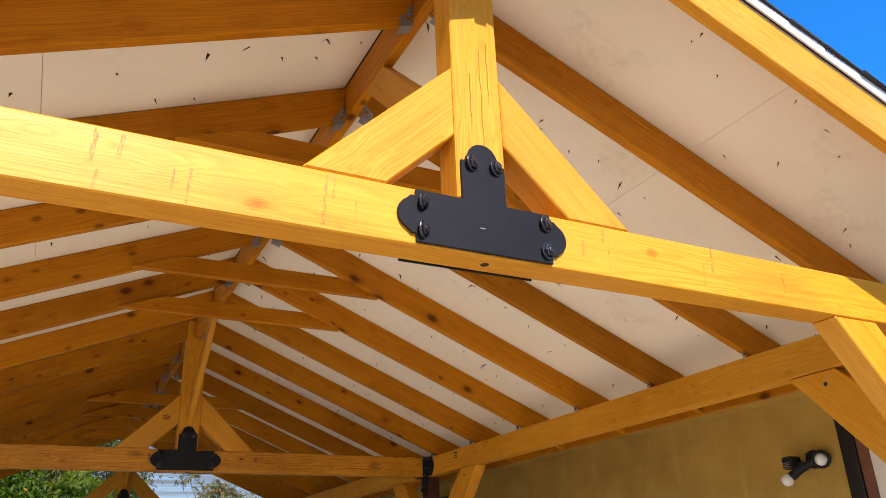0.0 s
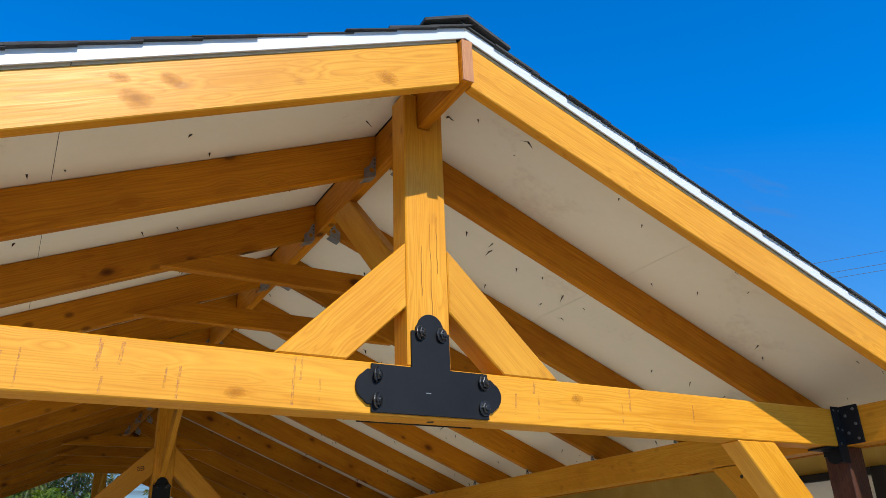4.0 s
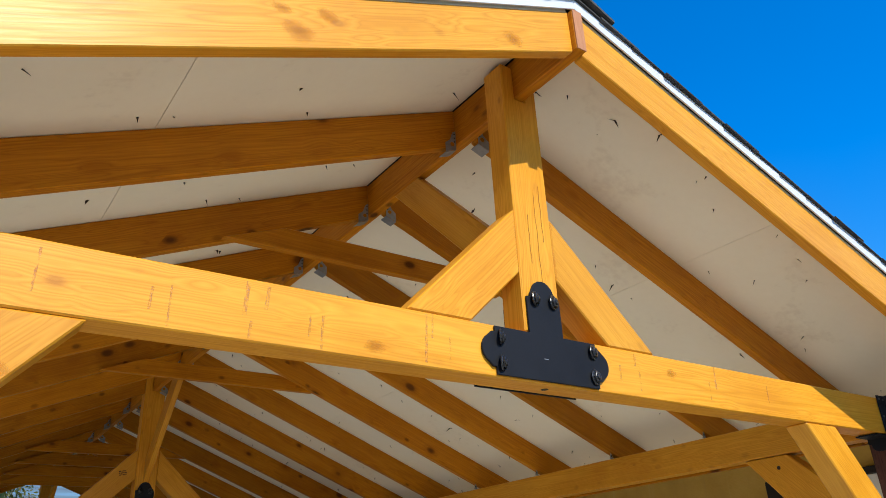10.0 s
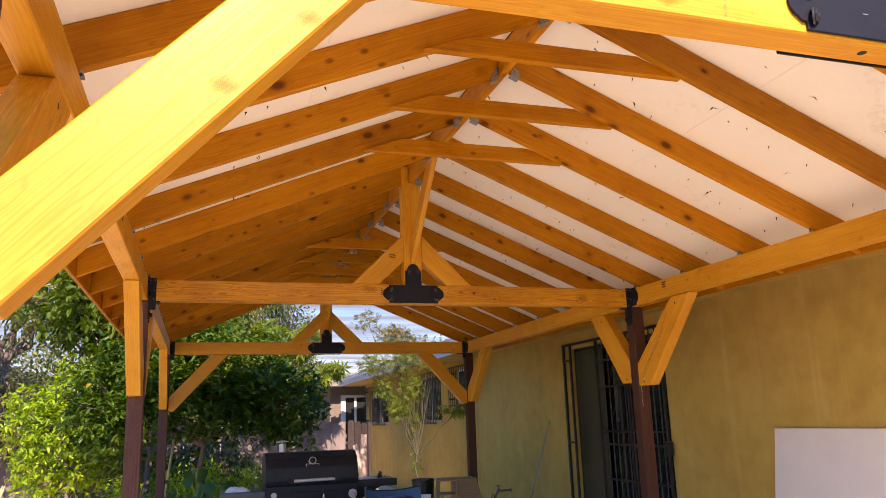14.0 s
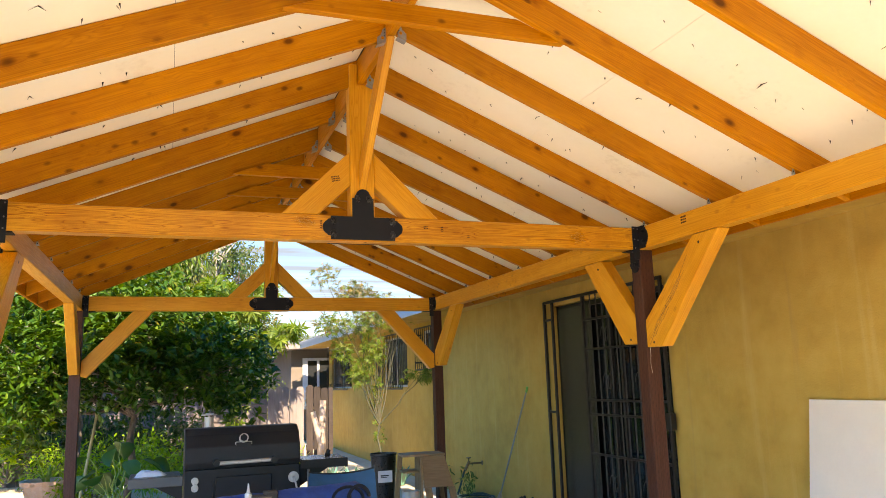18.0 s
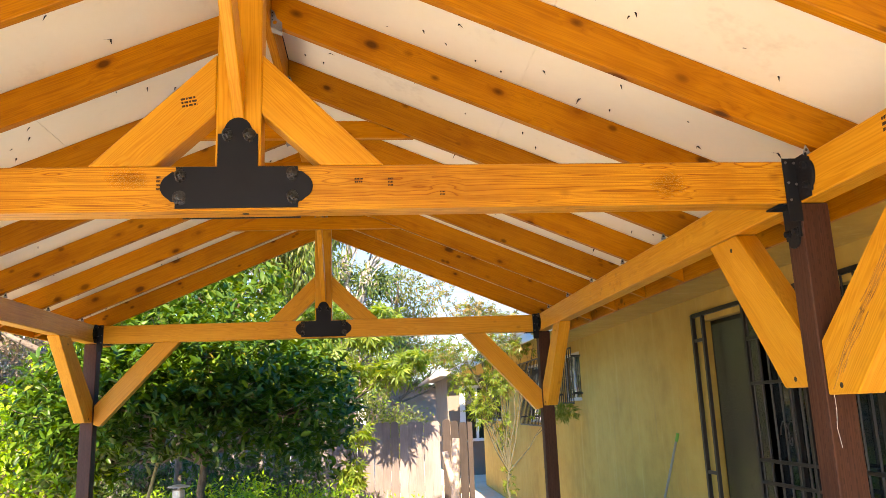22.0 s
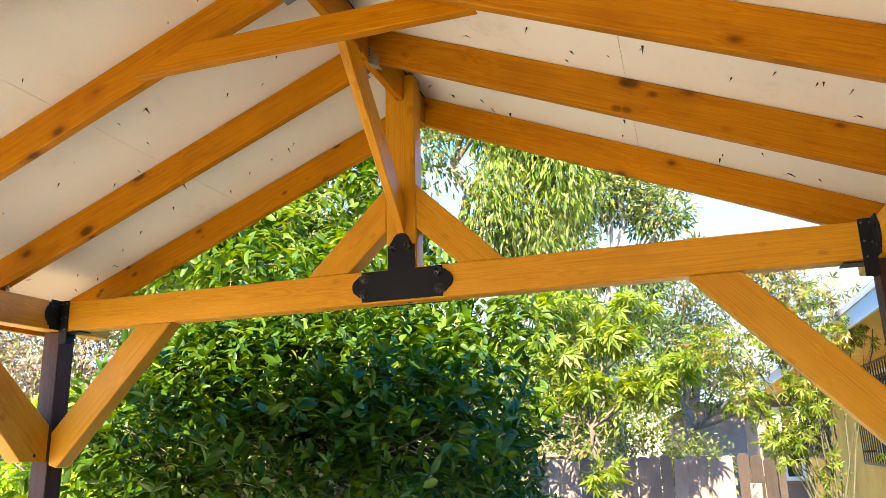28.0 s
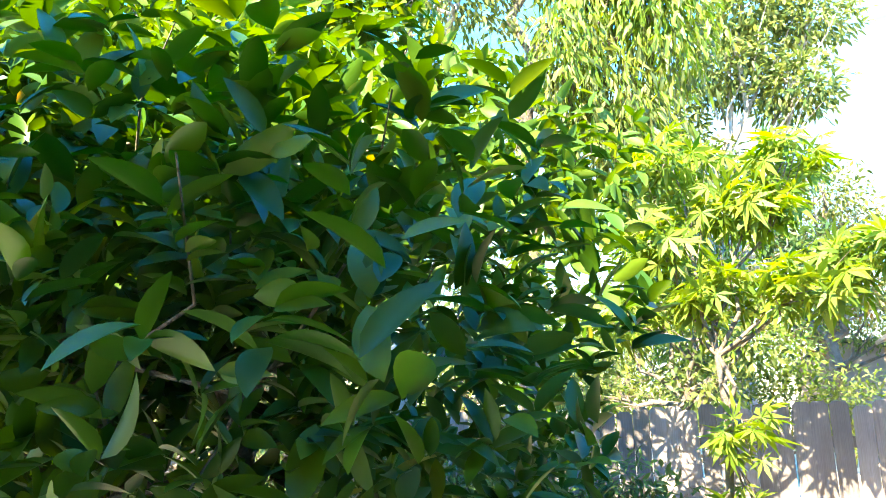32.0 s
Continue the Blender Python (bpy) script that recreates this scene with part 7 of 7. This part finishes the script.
hs_pts = [(2.74, 9.75, 0.385), (2.72, 9.76, 0.32), (2.67, 9.75, 0.18), (2.60, 9.70, 0.06), (2.55, 9.62, 0.025)]
hose = thing("garden_hose", pose(2.72, 9.35, 0.0), "dark green garden hose coiled on the patio under the tap", "hose")
o = Vector((2.72, 9.35, 0.0))
part("riser", tube([Vector(p) - o for p in hs_pts], 0.014, 8), M_HOSE, hose)
coil = []
rnd = random.Random(4)
for k in range(150):
    a = k * 2 * math.pi / 24
    r = 0.19 + 0.035 * math.sin(k * 0.21)
    coil.append((r * 1.15 * math.cos(a), r * 1.3 * math.sin(a), 0.016 + 0.028 * (k // 48) + 0.004 * math.sin(k)))
part("coil", tube(coil, 0.014, 6), M_HOSE, hose)
for k, (x, y, zb, n) in enumerate(((2.88, 9.95, 0.0, 60), (2.90, 10.95, -0.05, 90), (2.82, 9.70, 0.0, 40))):
    wd = thing("weed", pose(x, y, zb), "drooping green weed growing against the wall", "plant")
    bm = bmesh.new()
    for q in range(4):
        limb(bm, (0, 0, -0.02), (rnd.uniform(-0.12, 0.03), rnd.uniform(-0.1, 0.1), rnd.uniform(0.25, 0.42)), 0.004, 0.002, 5, 0.02, q + k * 9)
    part("stem", bm, L_GRASS, wd)
    rs = np.random.RandomState(40 + k)
    p = np.column_stack((rs.uniform(-0.12, 0.05, n), rs.uniform(-0.1, 0.1, n), rs.uniform(0.05, 0.40, n)))
    d = rs.normal(0, 0.5, (n, 3)) + np.array((0, 0, -0.6))
    foliage("leaves", MID, p, d, rs.uniform(0.05, 0.10, n), L_OLIVE, wd, "", 70 + k)
# squeegee leaning on the wall
sq = thing("floor_squeegee", pose(2.70, 8.58, 0.0), "thin grey long-handled duster leaning on the wall, green grip", "broom")
top = Vector((2.955 - 2.70, 8.17 - 8.58, 1.45))
part("pole", rod((0.02, -0.03, 0.22), top, 0.010, 10), M_POLEGREY, sq)
part("grip", rod(top * 0.965, top * 1.01, 0.013, 10), M_GREENTIP, sq, "green grip")
part("head", rod((-0.005, 0.0, 0.0), (0.02, -0.03, 0.24), 0.075, 14, r2=0.016), M_POLEGREY, sq, "grey bristle head")


def shoe(x, y, material, label, tilt, rz, kind="sandal"):
    s = thing(kind, pose(x, y, 0.0) @ Matrix.Rotation(radians(rz), 4, "Z") @ Matrix.Rotation(radians(tilt), 4, "X"), label, "shoe")
    out = [(0.042 * math.cos(a) * (1.0 if math.sin(a) > 0 else 0.8), 0.125 + 0.125 * math.sin(a), 0) for a in [2 * math.pi * k / 20 for k in range(20)]]
    part("sole", extrude_poly(out, (0, 0, 0.022), 0.004), M_SOLE if material is M_SOLE else material, s)
    for k in (-1, 1):
        pts = [(k * 0.040 * math.cos(a), 0.14 + 0.03 * k * 0 + 0.05 * math.cos(a), 0.02 + 0.05 * math.sin(a)) for a in [radians(180 * q / 8) for q in range(9)]]
        part("strap", tube(pts, 0.009, 6), material, s)
    part("upper", lathe([(0.040, 0.0), (0.038, 0.03), (0.02, 0.048), (0.003, 0.052)], 14, None, (0, 0.19, 0.02)), material, s, smooth=True)


for k, (dx, dy) in enumerate(((0.0, 0.0), (0.03, -0.16))):
    shoe(2.80 + dx, 8.22 + dy, M_SOLE, "black rubber sandal leaning up against the wall", 68, -90 + 8 * k)
for k, (dx, dy) in enumerate(((0.0, 0.0), (0.03, -0.15))):
    shoe(2.82 + dx, 7.92 + dy, M_PINK, "pink rubber clog leaning up against the wall", 60, -90 - 10 * k, "clog")
# white board leaning on the wall
wb = thing("leaning_board", pose(2.78, 3.97, 0.0), "white laminate board leaning on the house wall", "board")
part("panel", extrude_poly([(0, 0, 0), (0.19, 0, 1.37), (0.19, -1.2, 1.37), (0, -1.2, 0)], (0.018, 0, 0), 0.003), M_WHITEBOARD, wb)
# twin security light on the wall
fl = thing("security_light", pose(3.0, 1.47, 2.18), "twin-bulb outdoor security light on the stucco wall", "lamp")
part("wall_plate", rod((-0.001, 0.06, 0.01), (-0.02, 0.06, 0.01), 0.05, 20), M_GRILL, fl, "round black wall plate")
part("joint", rod((-0.02, 0.06, 0.02), (-0.07, 0.05, 0.03), 0.016, 12), M_GRILL, fl)
cup = part("lamp_holder", lathe([(0.018, -0.06), (0.045, -0.045), (0.050, 0.0), (0.046, 0.012), (0.038, 0.012), (0.036, -0.01)], 22), M_GRILL, fl, "black cup-shaped lamp holder", Matrix.Translation((-0.05, -0.01, 0.0)) @ Euler((radians(100), 0, radians(-62))).to_matrix().to_4x4())
bm = bmesh.new()
bmesh.ops.create_uvsphere(bm, u_segments=18, v_segments=12, radius=0.034, matrix=Matrix.Translation((0, 0, 0.004)))
part("bulb", bm, M_LENS, cup, "unlit frosted bulb", smooth=True)
part("holder_arm", rod((-0.05, 0.03, 0.0), (-0.085, 0.14, -0.055), 0.022, 12), M_GRILL, fl)
stem = part("lamp_holder", rod((-0.07, 0.08, -0.015), (-0.11, 0.155, -0.075), 0.026, 14), M_GRILL, fl, "black lamp holder")
bm = bmesh.new()
bmesh.ops.create_uvsphere(bm, u_segments=18, v_segments=12, radius=0.034, matrix=Matrix.Translation((-0.122, 0.175, -0.092)))
part("bulb", bm, M_LENS, stem, "unlit frosted bulb", smooth=True)
sen = part("sensor", box(-0.13, 0.12, -0.035, -0.04, 0.19, 0.035, 0.014, segs=2), M_GRILL, fl, "dark motion sensor with pale louvres")
for k in range(4):
    part("louvre", box(-0.132, 0.135, -0.03 + 0.009 * k, -0.128, 0.18, -0.026 + 0.009 * k), M_ZINC, sen)

# ---- marks and small things on the pavilion ----
def chalk():
    m, nd, lk, b = mat("purple_crayon", 0.9, 0.0, 0.1)
    b.inputs["Base Color"].default_value = (0.42, 0.16, 0.13, 1)
    n = noise_node(nd, lk, coords(nd, lk, (1, 1, 0.35)), 120.0, 4, 0.7)
    lk.new(rng(nd, lk, n, 0.42, 0.70, 0.0, 0.30), b.inputs["Alpha"])
    return m


M_CHALK = chalk()
M_STAMP = two("black_stamp_ink", (0.045, 0.018, 0.006), rough=0.9)
for x, z0, z1, w in ((-1.07, 2.40, 2.45, 0.006), (-1.03, 2.37, 2.46, 0.004), (-0.875, 2.42, 2.499, 0.010), (-0.825, 2.44, 2.495, 0.008), (-0.86, 2.37, 2.41, 0.006), (-0.69, 2.37, 2.45, 0.006), (-0.72, 2.39, 2.45, 0.005), (-0.407, 2.375, 2.50, 0.007), (-0.385, 2.44, 2.505, 0.005), (-0.333, 2.39, 2.45, 0.004),
                     (0.283, 2.39, 2.455, 0.006), (0.352, 2.46, 2.50, 0.008), (0.367, 2.385, 2.46, 0.005), (0.735, 2.43, 2.505, 0.007), (0.70, 2.39, 2.45, 0.004), (-1.28, 2.40, 2.49, 0.005), (1.02, 2.41, 2.47, 0.005), (-1.45, 2.38, 2.45, 0.006)):
    part("crayon_mark", extrude_poly([(x, -0.0012, z0), (x + w, -0.0012, z0), (x + w * 1.7, -0.0012, z1), (x + w * 0.7, -0.0012, z1)], (0, 0.001, 0)), M_CHALK, pav)
# mill stamps, as plain bars
def stamp(m, w, h, rows):
    bm = bmesh.new()
    rnd = random.Random(int(w * 1000))
    for r in range(rows):
        z = h * r / rows
        x = 0.0
        while x < w:
            l = rnd.uniform(0.10, 0.3) * w
            box(x, -0.0012, z, min(w, x + l), -0.0002, z + h / rows * 0.55, 0, bm)
            x += l + 0.06 * w
    part("mill_stamp", bm, M_STAMP, pav, "", m)


stamp(Matrix.Translation((-0.175, 4.09, 2.700)) @ Matrix.Rotation(radians(-12), 4, "Y"), 0.048, 0.036, 3)
stamp(Matrix.Translation((-0.245, 4.09, 2.43)), 0.012, 0.05, 4)
stamp(Matrix.Translation((0.362, 4.09, 2.448)), 0.026, 0.020, 2)
stamp(Matrix.Translation((0.468, 4.09, 2.436)), 0.016, 0.032, 3)
stamp(Matrix.Translation((0.632, 4.09, 2.405)), 0.016, 0.016, 2)
stamp(Matrix.Translation((1.83, 3.65, 2.445)) @ Matrix.Rotation(radians(-90), 4, "Z"), 0.05, 0.05, 3)
stamp(Matrix.Translation((-1.83, 2.2, 2.43)) @ Matrix.Rotation(radians(90), 4, "Z"), 0.07, 0.03, 2)
# the large sound knot in the face of the middle tie beam
def knot_face():
    m, nd, lk, b = mat("sound_knot", 0.45, 0.0, 0.2)
    tc = nd.new("ShaderNodeTexCoord")
    mp = nd.new("ShaderNodeMapping")
    mp.inputs["Location"].default_value, mp.inputs["Scale"].default_value = (-1, 0, -1), (2, 0, 2)
    lk.new(tc.outputs["Generated"], mp.inputs[0])
    v = mp.outputs[0]
    oi = nd.new("ShaderNodeObjectInfo")
    sh = nd.new("ShaderNodeVectorMath"); sh.operation = "ADD"
    lk.new(v, sh.inputs[0]); lk.new(calc(nd, lk, "MULTIPLY", oi.outputs["Random"], 40.0), sh.inputs[1])
    wob = noise_node(nd, lk, sh.outputs[0], 1.7, 4, 0.6)
    ln = nd.new("ShaderNodeVectorMath"); ln.operation = "LENGTH"
    lk.new(v, ln.inputs[0])
    d = calc(nd, lk, "ADD", ln.outputs["Value"], calc(nd, lk, "MULTIPLY", calc(nd, lk, "SUBTRACT", wob, 0.5), 0.8))
    ring = calc(nd, lk, "FRACT", calc(nd, lk, "MULTIPLY", d, 5.0))
    col = ramp(nd, lk, d, [(0.06, (0.20, 0.055, 0.006)), (0.20, (0.46, 0.15, 0.012)), (0.42, (0.60, 0.235, 0.018)), (0.55, (0.42, 0.13, 0.009)), (0.72, (0.56, 0.21, 0.014)), (0.95, (0.62, 0.26, 0.018))])
    col = mixc(nd, lk, rng(nd, lk, ring, 0.6, 0.95, 0, 0.30), col, (0.32, 0.09, 0.008))
    lk.new(col, b.inputs["Base Color"])
    lk.new(rng(nd, lk, d, 0.30, 0.86, 0.2, 0.0), b.inputs["Alpha"])
    return m


M_KNOT = knot_face()


def knot(x, y, z, w, h):
    """A sound knot with its swirl of grain, on a face that looks to the front."""
    pts = [(w * math.cos(a * math.tau / 28), -0.0012, h * math.sin(a * math.tau / 28)) for a in range(28)]
    part("knot", extrude_poly(pts, (0, 0.001, 0)), M_KNOT, pav, "", Matrix.Translation((x, y, z)))


knot(1.380, 4.09, 2.432, 0.075, 0.055)
knot(-0.330, 4.09, 2.466, 0.085, 0.042)
for x, z, w, h in ((-1.456, 2.103, 0.034, 0.024), (-1.311, 2.246, 0.032, 0.023)):
    knot(x, 0.002, z, w, h)
knot(-0.548, 0.0, 2.396, 0.036, 0.022)
knot(0.52, 0.0, 2.455, 0.030, 0.020)
for x, z, w, h in ((-0.928, 3.032, 0.030, 0.020), (-0.819, 3.061, 0.036, 0.024), (-0.886, 2.985, 0.050, 0.034), (-0.255, 3.244, 0.045, 0.030)):
    knot(x, Y0, z, w, h)
# a pen mark on the front plate
part("scratch", box(-0.02, -0.0098, 2.43, -0.004, -0.0092, 2.432), M_ZINC, pav)
# drying checks on the front king post
M_CHECK = two("dark_crack", (0.30, 0.11, 0.02), rough=0.9)
for x, z0, z1 in ((0.012, 2.66, 2.96), (-0.020, 2.72, 2.88), (0.035, 2.80, 2.99)):
    bm = bmesh.new()
    pts = [(x + 0.0015 * math.sin(q * 2.1), -0.0006, z0 + (z1 - z0) * q / 7) for q in range(8)]
    for p, q in zip(pts, pts[1:]):
        rod(p, q, 0.0009, 4, bm, caps=False)
    part("drying_check", bm, M_CHECK, pav)
# second door in the house wall, near the front of the pavilion
dr = thing("patio_door", pose(3.0, 0.0, 0.0), "white patio door in a black iron frame on the house wall", "door")
part("door_frame", box(-0.045, 1.25, 0.05, -0.003, 1.335, 2.40, 0.004), M_DARKMETAL, dr, "black frame post")
part("door_frame", box(-0.045, 0.64, 2.36, -0.003, 1.249, 2.40, 0.004), M_DARKMETAL, dr)
part("door_frame", box(-0.045, 0.56, 0.05, -0.003, 0.639, 2.40, 0.004), M_DARKMETAL, dr)
part("jamb", box(-0.030, 1.19, 0.05, -0.003, 1.249, 2.359, 0.003), M_RIMWOOD, dr, "reddish-brown jamb")
part("leaf", box(-0.022, 0.641, 0.05, -0.003, 1.189, 2.359, 0.003), M_WHITEBOARD, dr, "white door leaf")
part("threshold", box(-0.08, 0.56, 0.0, -0.003, 1.335, 0.049, 0.004), M_SLAB, dr)
part("handle", rod((-0.06, 1.10, 1.00), (-0.06, 1.10, 1.14), 0.009, 10), M_CHROME, dr)
part("handle_foot", rod((-0.022, 1.10, 1.01), (-0.06, 1.10, 1.01), 0.007, 8), M_CHROME, dr)
# dark wane left along the knee brace before the middle post
M_WANE = mottled("dark_wane", [(0.35, (0.17, 0.065, 0.008)), (0.5, (0.38, 0.16, 0.018)), (0.7, (0.52, 0.22, 0.02))], 24, 0.6, 0, 90, 0.3, 0.002)
rnd = random.Random(77)
for q in range(16):
    off, u0 = rnd.gauss(0, 0.012), rnd.random() * 0.6
    u1 = min(1.0, u0 + rnd.uniform(0.15, 0.5))
    pts = []
    for k in range(9):
        u = u0 + (u1 - u0) * k / 8
        w = off + 0.010 * math.sin(u * 7) + 0.003 * math.sin(u * 31 + q)
        pts.append((1.8321, 4.075 - 0.50 * u + 0.72 * w, 1.748 + 0.53 * u + 0.68 * w))
    part("wane", tube(pts, rnd.uniform(0.0008, 0.0024), 5), M_WANE, pav)
# a loose string hanging from a brace
st = thing("hanging_string", pose(1.84, 4.07, 1.737), "thin pale string dangling from a knee brace", "string")
part("strand", tube([(0, 0, 0.0), (0.003, 0.004, -0.05), (-0.002, 0.006, -0.10), (0.004, 0.002, -0.16)], 0.0008, 5), M_PAPER, st)

# ---- broad-leaved potted plant beside the grill ----
def broad_plant(x, y, z, seed, n, size, label):
    t = thing("broad_leaf_plant", pose(x, y, z), label, "plant")
    rs = np.random.RandomState(seed)
    for k in range(n):
        a = rs.uniform(0, 6.28)
        h, r = rs.uniform(0.25, 0.75), rs.uniform(0.08, 0.34)
        tip = Vector((r * math.cos(a), r * math.sin(a), h))
        bm = bmesh.new()
        limb(bm, (0, 0, -0.02), tip, 0.008, 0.004, 5, 0.02, seed + k)
        part("stalk", bm, L_GRASS, t, smooth=True)
        d = np.array([[math.cos(a), math.sin(a), -0.45]])
        foliage("leaf_blade", BROAD, np.array([list(tip)]), d, np.array([size * rs.uniform(0.7, 1.2)]), L_BROAD, t, "", seed + k)
    return t


BROAD = leaf_shape(7, 0.20, 0.30, 0.36)
L_BROAD = leafy("deep_green_broad_leaf", [(0.0, (0.02, 0.075, 0.012)), (1.0, (0.06, 0.14, 0.02))], 0.35, 0.3, 0.4)
broad_plant(-1.50, 8.9, 0.34, 5, 13, 0.26, "dark green broad-leaved plant in a low pot beside the grill")
pot("plant_pot", (-1.50, 8.9, 0.0), 0.24, 0.36, M_GREYPOT, "grey plastic pot holding a broad-leaved plant")
broad_plant(-1.05, 10.2, -0.03, 9, 9, 0.22, "broad-leaved green plant growing under the citrus tree")
for k, (x, y, s) in enumerate(((-2.0, 11.6, 0.5), (-1.6, 12.4, 0.6), (-0.9, 11.9, 0.5), (-0.1, 11.8, 0.45), (-2.5, 12.8, 0.55), (0.6, 12.3, 0.6))):
    tree("low_shrub", (x, y, 0), "low sunlit yellow-green shrub behind the citrus tree", (0.012, (0, 0, 0.15)),
         [(0, 0, 0.35 * s / 0.5), (0.25, 0.1, 0.30 * s / 0.5), (-0.25, 0.05, 0.33 * s / 0.5)], [(0.26, 0.24, 0.24 * s / 0.5)] * 3, 700, MID, 0.075, L_SUNNY, M_BARK, 160 + k, "shrub", 0.3, twigs=2)
